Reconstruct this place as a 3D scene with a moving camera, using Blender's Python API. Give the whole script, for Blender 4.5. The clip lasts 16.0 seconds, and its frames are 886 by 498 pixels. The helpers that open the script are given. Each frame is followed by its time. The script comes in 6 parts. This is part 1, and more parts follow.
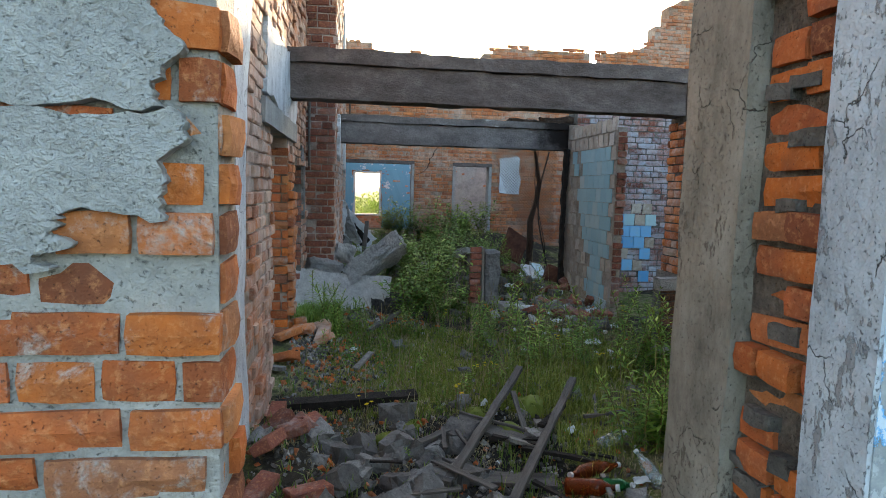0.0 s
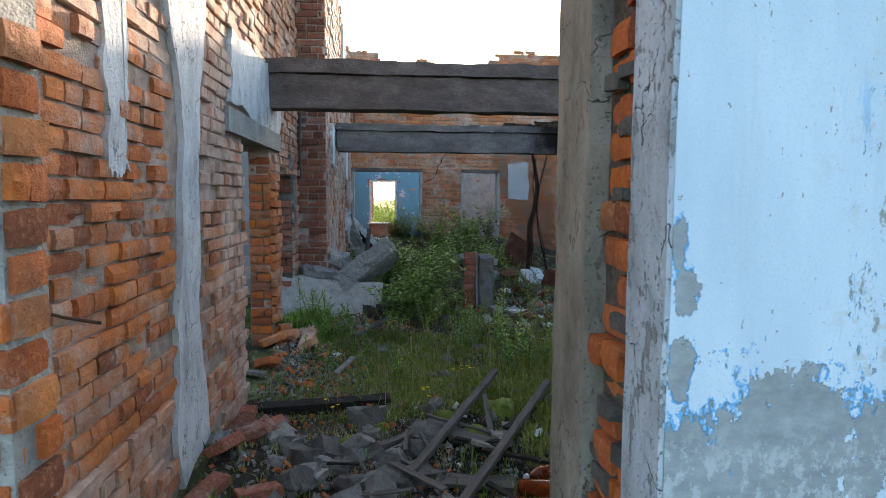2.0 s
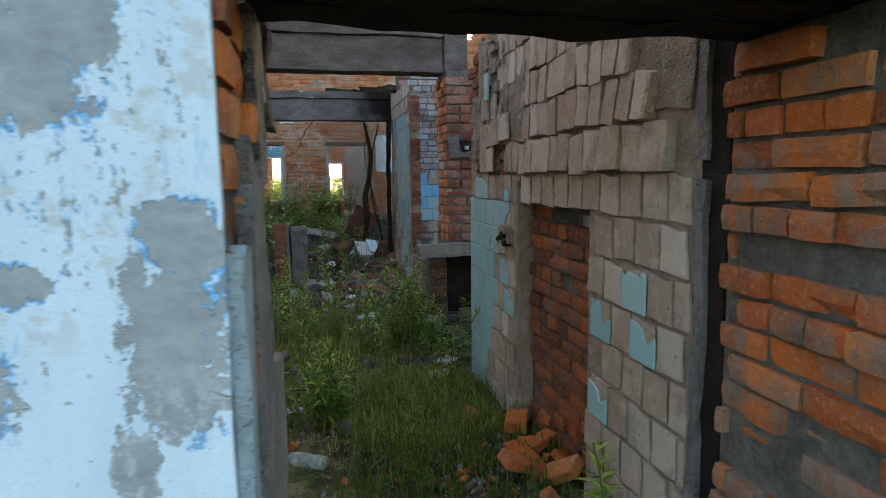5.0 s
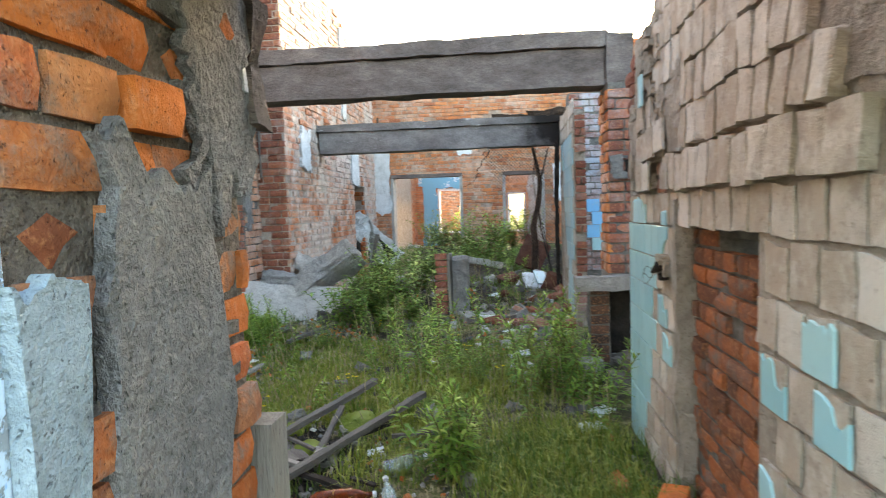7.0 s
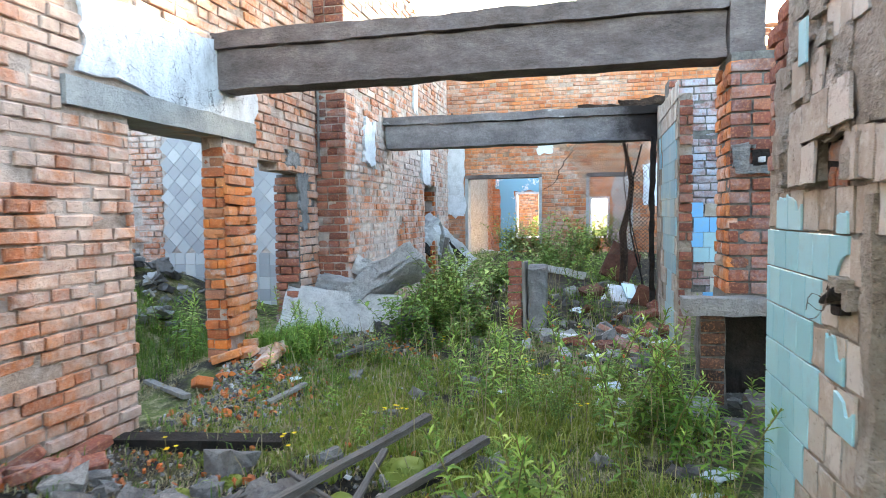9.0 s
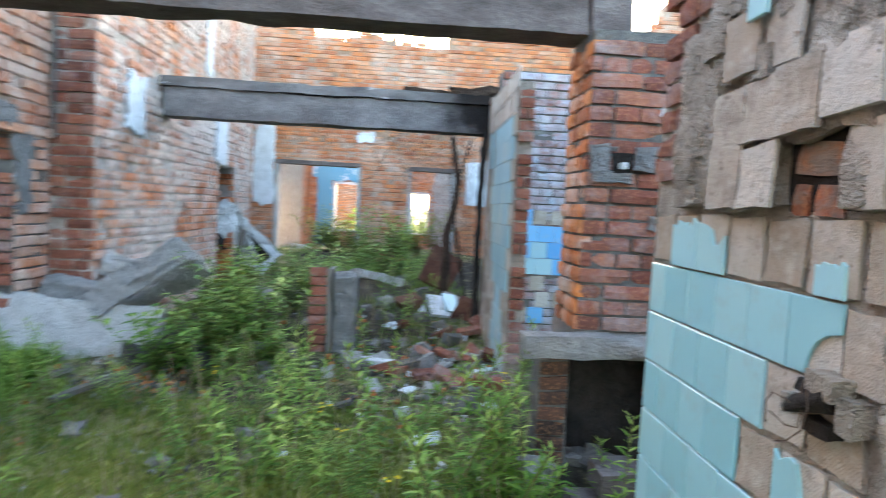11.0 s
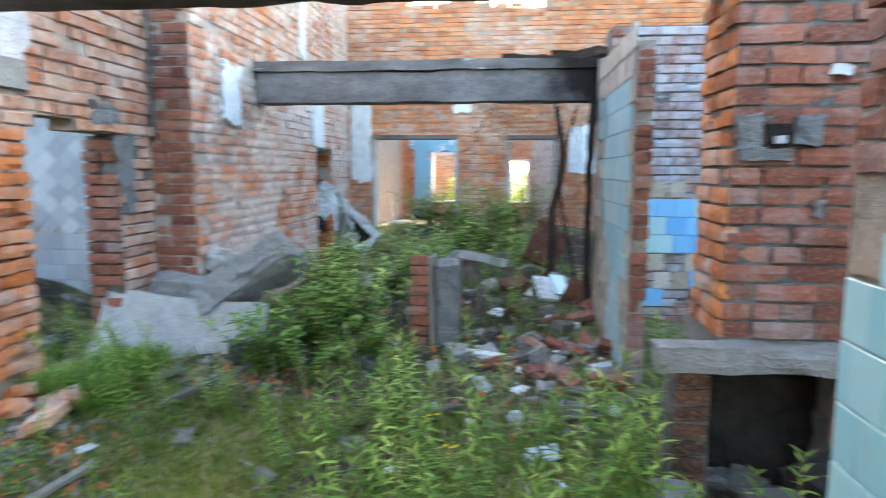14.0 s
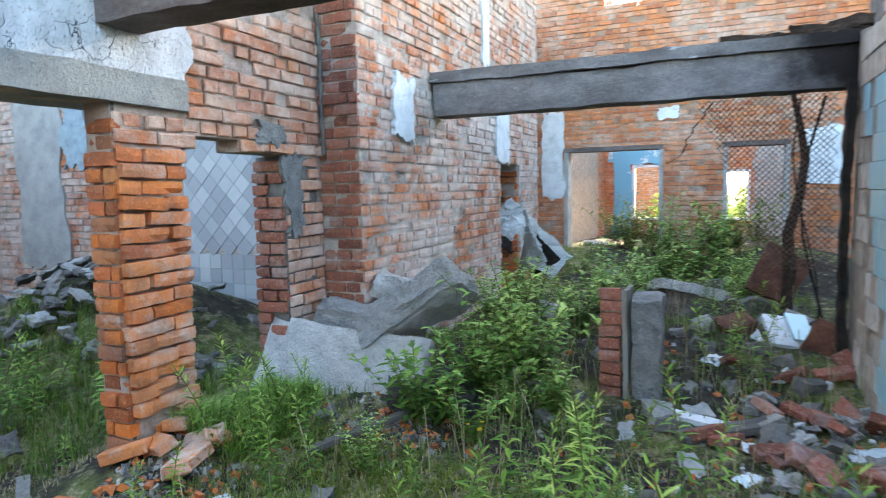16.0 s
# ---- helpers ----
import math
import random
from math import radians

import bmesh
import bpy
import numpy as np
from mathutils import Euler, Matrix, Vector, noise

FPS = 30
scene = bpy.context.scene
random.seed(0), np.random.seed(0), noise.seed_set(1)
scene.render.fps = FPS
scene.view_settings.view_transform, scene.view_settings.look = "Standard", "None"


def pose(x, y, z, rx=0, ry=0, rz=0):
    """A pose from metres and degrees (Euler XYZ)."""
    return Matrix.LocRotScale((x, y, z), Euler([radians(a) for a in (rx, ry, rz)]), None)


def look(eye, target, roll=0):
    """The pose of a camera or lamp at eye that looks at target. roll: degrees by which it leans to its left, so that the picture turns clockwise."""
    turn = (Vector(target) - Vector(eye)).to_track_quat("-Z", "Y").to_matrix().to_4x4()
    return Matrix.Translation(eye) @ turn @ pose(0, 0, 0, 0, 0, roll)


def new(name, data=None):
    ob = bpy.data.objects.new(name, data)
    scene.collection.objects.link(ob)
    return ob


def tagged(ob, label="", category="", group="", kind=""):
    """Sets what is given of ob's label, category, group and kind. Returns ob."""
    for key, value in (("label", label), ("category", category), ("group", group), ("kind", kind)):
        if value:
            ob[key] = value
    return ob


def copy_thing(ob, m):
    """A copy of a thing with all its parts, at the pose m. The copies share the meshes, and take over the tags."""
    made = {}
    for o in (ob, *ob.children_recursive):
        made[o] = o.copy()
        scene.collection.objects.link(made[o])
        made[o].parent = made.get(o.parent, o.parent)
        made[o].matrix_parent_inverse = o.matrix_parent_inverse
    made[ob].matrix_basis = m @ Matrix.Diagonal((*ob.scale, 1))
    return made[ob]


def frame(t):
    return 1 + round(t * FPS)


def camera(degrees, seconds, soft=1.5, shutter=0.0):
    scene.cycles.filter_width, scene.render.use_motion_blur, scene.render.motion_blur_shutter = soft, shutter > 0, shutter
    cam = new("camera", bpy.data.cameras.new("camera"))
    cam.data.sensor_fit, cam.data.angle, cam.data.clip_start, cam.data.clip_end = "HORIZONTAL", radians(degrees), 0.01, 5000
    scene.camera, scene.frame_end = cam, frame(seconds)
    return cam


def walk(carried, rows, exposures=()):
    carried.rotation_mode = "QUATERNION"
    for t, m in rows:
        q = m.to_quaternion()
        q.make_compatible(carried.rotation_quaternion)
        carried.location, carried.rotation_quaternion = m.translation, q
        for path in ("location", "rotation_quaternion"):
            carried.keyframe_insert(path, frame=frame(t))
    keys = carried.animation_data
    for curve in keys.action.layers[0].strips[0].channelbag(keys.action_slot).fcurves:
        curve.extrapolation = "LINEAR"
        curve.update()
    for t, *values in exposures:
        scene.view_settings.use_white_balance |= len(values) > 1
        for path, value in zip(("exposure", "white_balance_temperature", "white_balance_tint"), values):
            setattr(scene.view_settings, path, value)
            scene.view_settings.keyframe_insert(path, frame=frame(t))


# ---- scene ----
cam = camera(71.1, 16.0, soft=0.9, shutter=0.5)
PATH = [
    (0, (0.257, 0.681, 1.696), (0.522, 2.654, 1.501), 1.6),
    (0.5, (0.309, 0.681, 1.699), (0.574, 2.655, 1.517), 1.3),
    (1, (0.47, 0.668, 1.7), (0.728, 2.643, 1.526), 0.9),
    (1.5, (0.597, 0.636, 1.687), (0.798, 2.619, 1.516), 0.6),
    (2, (0.667, 0.607, 1.674), (0.841, 2.592, 1.504), 0.4),
    (2.5, (0.768, 0.615, 1.65), (0.977, 2.598, 1.493), 0.4),
    (3, (1.025, 0.669, 1.574), (1.415, 2.624, 1.408), -0.1),
    (3.5, (1.288, 0.69, 1.587), (1.762, 2.623, 1.386), -0.4),
    (4, (1.568, 0.677, 1.546), (2.044, 2.605, 1.305), -0.6),
    (6.5, (2.409, 0.955, 1.534), (2.38, 2.947, 1.352), -1.4),
    (7, (2.397, 1.104, 1.491), (2.178, 3.088, 1.366), -1.8),
    (7.5, (2.349, 1.251, 1.487), (1.992, 3.216, 1.369), -1.0),
    (8, (2.371, 1.384, 1.458), (1.896, 3.324, 1.359), -1.0),
    (10.5, (2.264, 2.776, 1.484), (1.976, 4.75, 1.344), 4.0),
    (11, (2.312, 2.966, 1.516), (2.424, 4.959, 1.39), 3.0),
    (11.5, (2.26, 3.193, 1.535), (2.701, 5.138, 1.397), 1.5),
    (12, (2.282, 3.329, 1.51), (2.814, 5.248, 1.327), 1.9),
    (12.5, (2.343, 3.429, 1.47), (2.859, 5.347, 1.239), 1.8),
    (13, (2.346, 3.445, 1.514), (2.778, 5.384, 1.286), 1.4),
    (13.5, (2.294, 3.387, 1.612), (2.459, 5.367, 1.386), 0.8),
    (14, (2.264, 3.32, 1.641), (2.061, 5.294, 1.392), 0.2),
    (14.5, (2.226, 3.295, 1.635), (1.601, 5.18, 1.396), -0.6),
    (15, (2.26, 3.478, 1.603), (1.602, 5.354, 1.38), -0.9),
    (15.5, (2.263, 3.783, 1.633), (1.575, 5.653, 1.464), -1.5),
    (16, (2.225, 4.038, 1.632), (1.41, 5.854, 1.443), -1.2),
]
EXPOSURE = [(0, 2.52, 6900, 10), (1.0, 2.42, 6600, 10), (2.5, 2.25, 6500, 10), (3.5, 2.18, 6500, 10), (4.2, 2.2, 6600, 10), (6.3, 3.05, 8000, 10), (7.0, 3.7, 7600, 11), (7.5, 3.85, 7500, 11), (8.0, 3.78, 7300, 11),
            (10.5, 4.42, 6600, 10), (11.0, 3.86, 6500, 9), (11.5, 4.30, 6500, 9), (12.0, 4.22, 6450, 9), (12.5, 4.42, 6600, 11), (13.5, 4.25, 6600, 10), (14.0, 3.86, 6600, 10), (14.5, 3.88, 6800, 10), (15.0, 3.95, 6900, 11), (15.5, 3.82, 6900, 11), (16, 3.75, 6500, 9)]
walk(cam, [(t, look(eye, target, roll)) for t, eye, target, roll in PATH], EXPOSURE)

# ---- light ----
SUN_AZ, SUN_EL = 9.8, 11.6
world = bpy.data.worlds.new("world")
scene.world = world
world.use_nodes = True
wn = world.node_tree.nodes
sky = wn.new("ShaderNodeTexSky")
sky.sky_type = "NISHITA"
sky.sun_disc = False
sky.sun_elevation, sky.sun_rotation = radians(SUN_EL), radians(SUN_AZ)
sky.dust_density = 2.0
wn["Background"].inputs["Strength"].default_value = 0.15
world.node_tree.links.new(sky.outputs["Color"], wn["Background"].inputs["Color"])
sun_dir = Vector((math.sin(radians(SUN_AZ)) * math.cos(radians(SUN_EL)), math.cos(radians(SUN_AZ)) * math.cos(radians(SUN_EL)), math.sin(radians(SUN_EL))))
sun = new("sun", bpy.data.lights.new("sun", "SUN"))
sun.data.energy, sun.data.angle, sun.data.color = 3.0, radians(0.6), (1.0, 0.8, 0.58)
sun.matrix_world = look(sun_dir * 60, (0, 0, 0))


# ---- materials ----
class Mat:
    """A small helper round one node material."""

    def __init__(self, name, rough=0.9, metal=0.0):
        self.m = bpy.data.materials.new(name)
        self.m.use_nodes = True
        self.t = self.m.node_tree
        self.b = self.t.nodes["Principled BSDF"]
        self.b.inputs["Roughness"].default_value = rough
        self.b.inputs["Metallic"].default_value = metal
        self.b.inputs["Specular IOR Level"].default_value = 0.25
        self.geo = self.t.nodes.new("ShaderNodeNewGeometry")
        self.tc = self.t.nodes.new("ShaderNodeTexCoord")

    def link(self, a, b):
        self.t.links.new(a, b)

    def pos(self):
        return self.geo.outputs["Position"]

    def obj(self):
        return self.tc.outputs["Object"]

    def noise(self, scale, detail=4, rough=0.6, where=None, stretch=None, dist=0.0):
        n = self.t.nodes.new("ShaderNodeTexNoise")
        n.inputs["Scale"].default_value = scale
        n.inputs["Detail"].default_value = detail
        n.inputs["Roughness"].default_value = rough
        n.inputs["Distortion"].default_value = dist
        v = where or self.pos()
        if stretch:
            mp = self.t.nodes.new("ShaderNodeMapping")
            mp.inputs["Scale"].default_value = stretch
            self.link(v, mp.inputs["Vector"])
            v = mp.outputs["Vector"]
        self.link(v, n.inputs["Vector"])
        return n.outputs["Fac"]

    def ramp(self, fac, stops, interp="LINEAR"):
        r = self.t.nodes.new("ShaderNodeValToRGB")
        r.color_ramp.interpolation = interp
        e = r.color_ramp.elements
        for k, (p, c) in enumerate(stops):
            el = e[k] if k < 2 else e.new(p)
            el.position = p
            el.color = (*c, 1) if len(c) == 3 else c
        self.link(fac, r.inputs["Fac"])
        return r.outputs["Color"]

    def step(self, fac, lo, hi):
        r = self.t.nodes.new("ShaderNodeMapRange")
        r.interpolation_type = "SMOOTHSTEP"
        r.inputs["From Min"].default_value = lo
        r.inputs["From Max"].default_value = hi
        self.link(fac, r.inputs["Value"])
        return r.outputs["Result"]

    def math(self, op, a, b=None, c=None):
        n = self.t.nodes.new("ShaderNodeMath")
        n.operation = op
        for i, v in enumerate((a, b, c)):
            if v is None:
                continue
            if isinstance(v, (int, float)):
                n.inputs[i].default_value = v
            else:
                self.link(v, n.inputs[i])
        return n.outputs[0]

    def mix(self, fac, a, b, mode="MIX"):
        n = self.t.nodes.new("ShaderNodeMix")
        n.data_type = "RGBA"
        n.blend_type = mode
        for key, v in ((0, fac), (6, a), (7, b)):
            if isinstance(v, (int, float)):
                n.inputs[key].default_value = v
            elif isinstance(v, tuple):
                n.inputs[key].default_value = (*v, 1)
            else:
                self.link(v, n.inputs[key])
        return n.outputs[2]

    def blob(self, centre, radius):
        """1 in the centre of a ball, falling to 0 at its radius."""
        n = self.t.nodes.new("ShaderNodeVectorMath")
        n.operation = "DISTANCE"
        self.link(self.pos(), n.inputs[0])
        n.inputs[1].default_value = centre
        return self.math("MAXIMUM", self.math("SUBTRACT", 1.0, self.math("DIVIDE", n.outputs["Value"], radius)), 0.0)

    def cracks(self, scale, width=0.012, gaps=0.5):
        """Thin dark lines along cell borders, broken up here and there."""
        v = self.t.nodes.new("ShaderNodeTexVoronoi")
        v.feature = "DISTANCE_TO_EDGE"
        v.inputs["Scale"].default_value = scale
        w = self.t.nodes.new("ShaderNodeVectorMath")
        w.operation = "MULTIPLY_ADD"
        n = self.t.nodes.new("ShaderNodeTexNoise")
        n.inputs["Scale"].default_value = scale * 3
        n.inputs["Detail"].default_value = 4
        self.link(self.pos(), n.inputs["Vector"])
        self.link(n.outputs["Color"], w.inputs[0])
        w.inputs[1].default_value = (0.45 / scale,) * 3
        self.link(self.pos(), w.inputs[2])
        self.link(w.outputs[0], v.inputs["Vector"])
        line = self.math("SUBTRACT", 1.0, self.step(v.outputs["Distance"], 0.0, width))
        return self.math("MULTIPLY", line, self.step(self.noise(scale * 0.7, 2), gaps, gaps + 0.08))

    def rand_piece(self):
        n = self.t.nodes.new("ShaderNodeObjectInfo")
        return n.outputs["Random"]

    def rand_island(self):
        return self.geo.outputs["Random Per Island"]

    def sep(self, axis):
        n = self.t.nodes.new("ShaderNodeSeparateXYZ")
        self.link(self.pos(), n.inputs[0])
        return n.outputs[axis]

    def done(self, colour, bump=None, dist=0.01, strength=0.6, rough=None):
        if isinstance(colour, tuple):
            self.b.inputs["Base Color"].default_value = (*colour, 1)
        else:
            self.link(colour, self.b.inputs["Base Color"])
        if rough is not None:
            self.link(rough, self.b.inputs["Roughness"])
        if bump is not None:
            n = self.t.nodes.new("ShaderNodeBump")
            n.inputs["Distance"].default_value = dist
            n.inputs["Strength"].default_value = strength
            self.link(bump, n.inputs["Height"])
            self.link(n.outputs["Normal"], self.b.inputs["Normal"])
        return self.m


BRICKS = [(0.0, (0.230, 0.069, 0.032)), (0.2, (0.483, 0.121, 0.032)), (0.45, (0.621, 0.172, 0.034)), (0.7, (0.529, 0.138, 0.052)), (0.88, (0.644, 0.241, 0.081)), (1.0, (0.310, 0.127, 0.075))]
MIDBR = [(0.0, (0.36, 0.115, 0.058)), (0.2, (0.50, 0.155, 0.056)), (0.45, (0.58, 0.20, 0.07)), (0.62, (0.54, 0.215, 0.095)), (0.8, (0.50, 0.16, 0.065)), (0.9, (0.58, 0.27, 0.14)), (1.0, (0.40, 0.18, 0.11))]
NEARBR = [(0.0, (0.302, 0.087, 0.041)), (0.2, (0.557, 0.157, 0.044)), (0.45, (0.660, 0.215, 0.052)), (0.65, (0.626, 0.232, 0.093)), (0.85, (0.650, 0.197, 0.058)), (1.0, (0.418, 0.197, 0.116))]
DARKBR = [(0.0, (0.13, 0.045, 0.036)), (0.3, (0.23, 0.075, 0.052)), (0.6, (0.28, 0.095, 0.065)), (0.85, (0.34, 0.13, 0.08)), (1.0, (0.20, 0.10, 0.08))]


def brick_material(name, piece, wash=0.5, stops=BRICKS, washcol=(0.62, 0.60, 0.57), tint=None, size=3.0, soft_edge=0.0, full=0.88, blotch=0.35):
    """Fired brick with remains of limewash and mortar; wash is the share of the face that still carries it."""
    k = Mat(name, 0.92)
    rnd = k.rand_piece() if piece else k.rand_island()
    base = k.ramp(rnd, stops)
    grain = k.noise(60, 5, 0.7)
    stain = k.noise(7, 4)
    base = k.mix(k.step(stain, 0.35, 0.75), base, k.mix(0.6, base, (0.14, 0.07, 0.05)))
    base = k.mix(k.step(grain, 0.48, 0.72), base, k.mix(0.45, base, (0.75, 0.35, 0.16)))
    soft = k.noise(size, 6, 0.72, dist=0.6)
    fine = k.noise(26, 5, 0.75)
    m = k.math("ADD", k.math("MULTIPLY", soft, 0.72), k.math("MULTIPLY", fine, 0.34))
    m = k.math("ADD", m, k.math("MULTIPLY", rnd, 0.10))
    m = k.math("ADD", m, k.math("MULTIPLY", k.math("SUBTRACT", k.noise(0.75, 3, 0.55, dist=0.5), 0.5), blotch))
    lo = 0.80 - 0.5 * wash
    mask = k.math("MULTIPLY", k.step(m, lo - 0.03 - soft_edge, lo + 0.12 + soft_edge), full)
    w = k.ramp(k.noise(9, 4), [(0.3, tuple(0.55 * c for c in washcol)), (0.7, washcol)])
    if tint:
        w = k.mix(k.step(k.noise(4.3, 5, 0.7), 0.5, 0.58), w, tint)
    col = k.mix(mask, base, w)
    pit = k.step(k.noise(170, 3, 0.6), 0.62, 0.72)
    col = k.mix(k.math("MULTIPLY", pit, 0.6), col, (0.05, 0.035, 0.03))
    h = k.math("ADD", k.math("MULTIPLY", grain, 0.7), k.math("ADD", stain, k.math("MULTIPLY", mask, 0.35)))
    h = k.math("SUBTRACT", h, k.math("MULTIPLY", pit, 0.4))
    return k.done(col, h, 0.012, 1.0)


def pair(name, **kw):
    return brick_material(name, True, **kw), brick_material(name + "_mass", False, **kw)


def simple(name, stops, scale=8, fine=50, rough=0.9, dist=0.006, strength=0.7, stretch=None, obj=False, rnd=None, metal=0.0):
    """A rough mineral or wooden surface: stains, grain and relief in the given colours."""
    k = Mat(name, rough, metal)
    where = k.obj() if obj else None
    a = k.noise(scale, 5, 0.65, where, stretch)
    b = k.noise(fine, 4, 0.7, where, stretch)
    f = k.math("ADD", k.math("MULTIPLY", a, 0.7), k.math("MULTIPLY", b, 0.3))
    if rnd:
        f = k.math("ADD", f, k.math("MULTIPLY", k.math("SUBTRACT", k.rand_piece() if rnd == "piece" else k.rand_island(), 0.5), 0.35))
    pit = k.step(k.noise(fine * 2.2, 3, 0.6, where, stretch), 0.60, 0.72)
    dark = stops[0][1]
    col = k.mix(k.math("MULTIPLY", pit, 0.6), k.ramp(f, stops), tuple(0.45 * v for v in dark))
    return k.done(col, k.math("SUBTRACT", k.math("ADD", a, b), k.math("MULTIPLY", pit, 0.4)), dist * 1.3, min(1.0, strength + 0.2))


M_BRICK = pair("brick_orange", wash=0.20, blotch=0.1)
M_BRICKL = pair("brick_limewashed", wash=0.62, stops=MIDBR, washcol=(0.66, 0.585, 0.535), size=3.4, soft_edge=0.06, full=0.86, blotch=0.75)
M_BRICKN = (brick_material("brick_worn_limewash", True, wash=0.36, stops=NEARBR, washcol=(0.70, 0.60, 0.53), size=3.2, soft_edge=0.05, full=0.80, blotch=0.4),
            brick_material("brick_worn_limewash_mass", False, wash=0.60, stops=MIDBR, washcol=(0.72, 0.575, 0.49), size=3.2, soft_edge=0.08, full=0.78, blotch=0.5))
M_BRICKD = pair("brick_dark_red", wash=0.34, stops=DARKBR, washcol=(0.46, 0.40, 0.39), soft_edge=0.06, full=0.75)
M_BRICKB = pair("brick_blue_painted", wash=0.56, stops=DARKBR, washcol=(0.52, 0.52, 0.57), tint=(0.38, 0.46, 0.56), size=2.4, soft_edge=0.06)
# stub brick darkened: the shade below the slab put into its colour
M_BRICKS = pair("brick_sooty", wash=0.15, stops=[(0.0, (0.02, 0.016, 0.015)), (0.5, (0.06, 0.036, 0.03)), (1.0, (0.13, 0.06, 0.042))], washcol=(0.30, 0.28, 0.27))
M_BRICKP = pair("brick_jamb_plaster", wash=0.33, washcol=(0.66, 0.64, 0.62), size=6.0, blotch=0.15)
M_BRICKQ = pair("brick_reveal_smeared", wash=0.47, washcol=(0.30, 0.265, 0.23), size=7.0, soft_edge=0.03)
# niche brick and smears darkened: shade of the recess painted in
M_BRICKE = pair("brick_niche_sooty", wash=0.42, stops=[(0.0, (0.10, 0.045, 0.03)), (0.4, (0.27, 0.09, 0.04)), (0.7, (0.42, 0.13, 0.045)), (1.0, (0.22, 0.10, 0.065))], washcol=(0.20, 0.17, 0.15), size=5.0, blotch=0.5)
M_BRICKF = pair("brick_far_orange", wash=0.38, stops=MIDBR, washcol=(0.64, 0.52, 0.44), size=1.6, soft_edge=0.08, full=0.75)
M_MORTAR = simple("mortar", [(0.3, (0.055, 0.052, 0.048)), (0.7, (0.22, 0.21, 0.195))], 12, 70, dist=0.012)


def lime_mortar(name, wash, washcol, size, blotch, dark=(0.14, 0.10, 0.075), light=(0.36, 0.27, 0.21)):
    """Joint mortar; the limewash runs over it as it runs over the bricks beside it."""
    k = Mat(name, 0.95)
    a, b = k.noise(10, 5, 0.65), k.noise(70, 4, 0.7)
    c = k.ramp(a, [(0.3, dark), (0.7, light)])
    m = k.math("ADD", k.math("MULTIPLY", k.noise(size, 6, 0.72, dist=0.6), 0.72), k.math("MULTIPLY", k.noise(26, 5, 0.75), 0.34))
    m = k.math("ADD", m, k.math("MULTIPLY", k.math("SUBTRACT", k.noise(0.75, 3, 0.55, dist=0.5), 0.5), blotch))
    lo = 0.72 - 0.5 * wash
    w = k.ramp(k.noise(9, 4), [(0.3, tuple(0.5 * v for v in washcol)), (0.7, tuple(0.92 * v for v in washcol))])
    c = k.mix(k.math("MULTIPLY", k.step(m, lo - 0.08, lo + 0.16), 0.9), c, w)
    return k.done(c, k.math("ADD", a, b), 0.014, 1.0)


M_LIME = lime_mortar("lime_mortar", 0.62, (0.66, 0.585, 0.535), 3.4, 0.75)
M_LIMEN = lime_mortar("worn_lime_mortar", 0.56, (0.66, 0.53, 0.455), 3.2, 0.5)
M_LIMEF = lime_mortar("far_lime_mortar", 0.38, (0.60, 0.49, 0.42), 1.6, 0.35, (0.18, 0.11, 0.075), (0.40, 0.26, 0.18))
M_MORTB = simple("brown_mortar", [(0.25, (0.05, 0.042, 0.035)), (0.5, (0.16, 0.135, 0.115)), (0.75, (0.32, 0.275, 0.235))], 14, 60, dist=0.02, strength=1.0)
M_CONC = simple("concrete", [(0.3, (0.20, 0.20, 0.195)), (0.5, (0.33, 0.33, 0.32)), (0.75, (0.47, 0.46, 0.44))], 5, 60, dist=0.01)
M_CONCD = simple("concrete_dark", [(0.3, (0.05, 0.04, 0.038)), (0.52, (0.135, 0.112, 0.106)), (0.75, (0.26, 0.225, 0.215))], 4.0, 45, dist=0.010, stretch=(0.75, 1, 1.6))


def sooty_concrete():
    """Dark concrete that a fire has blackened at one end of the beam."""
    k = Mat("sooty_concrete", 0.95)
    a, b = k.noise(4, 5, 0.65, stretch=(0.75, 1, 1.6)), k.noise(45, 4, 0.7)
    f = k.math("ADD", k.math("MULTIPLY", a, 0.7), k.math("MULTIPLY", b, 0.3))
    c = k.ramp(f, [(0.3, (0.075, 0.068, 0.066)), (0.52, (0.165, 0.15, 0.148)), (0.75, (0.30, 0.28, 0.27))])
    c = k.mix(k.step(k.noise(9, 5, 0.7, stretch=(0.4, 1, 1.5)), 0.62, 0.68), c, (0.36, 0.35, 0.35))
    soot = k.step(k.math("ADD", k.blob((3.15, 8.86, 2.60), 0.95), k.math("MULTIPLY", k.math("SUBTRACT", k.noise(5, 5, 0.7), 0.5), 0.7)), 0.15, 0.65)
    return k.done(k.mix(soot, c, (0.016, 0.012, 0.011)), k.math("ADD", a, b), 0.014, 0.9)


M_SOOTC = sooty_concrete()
# black for charred wood, and for shade painted into hollows and sockets
M_BLACK = simple("charred_wood", [(0.3, (0.006, 0.005, 0.005)), (0.75, (0.045, 0.036, 0.03))], 9, 60, dist=0.015)
M_WOOD = simple("weathered_wood", [(0.25, (0.10, 0.09, 0.08)), (0.75, (0.33, 0.31, 0.28))], 4, 30, dist=0.006, stretch=(6, 6, 0.6))
M_PLANK = simple("grey_plank", [(0.25, (0.035, 0.03, 0.027)), (0.75, (0.185, 0.17, 0.155))], 6, 40, obj=True, stretch=(0.5, 6, 6))
M_RUBBLE = simple("rubble_stone", [(0.2, (0.07, 0.064, 0.06)), (0.55, (0.19, 0.18, 0.17)), (0.85, (0.42, 0.41, 0.39))], 9, 60, dist=0.014, rnd="piece")
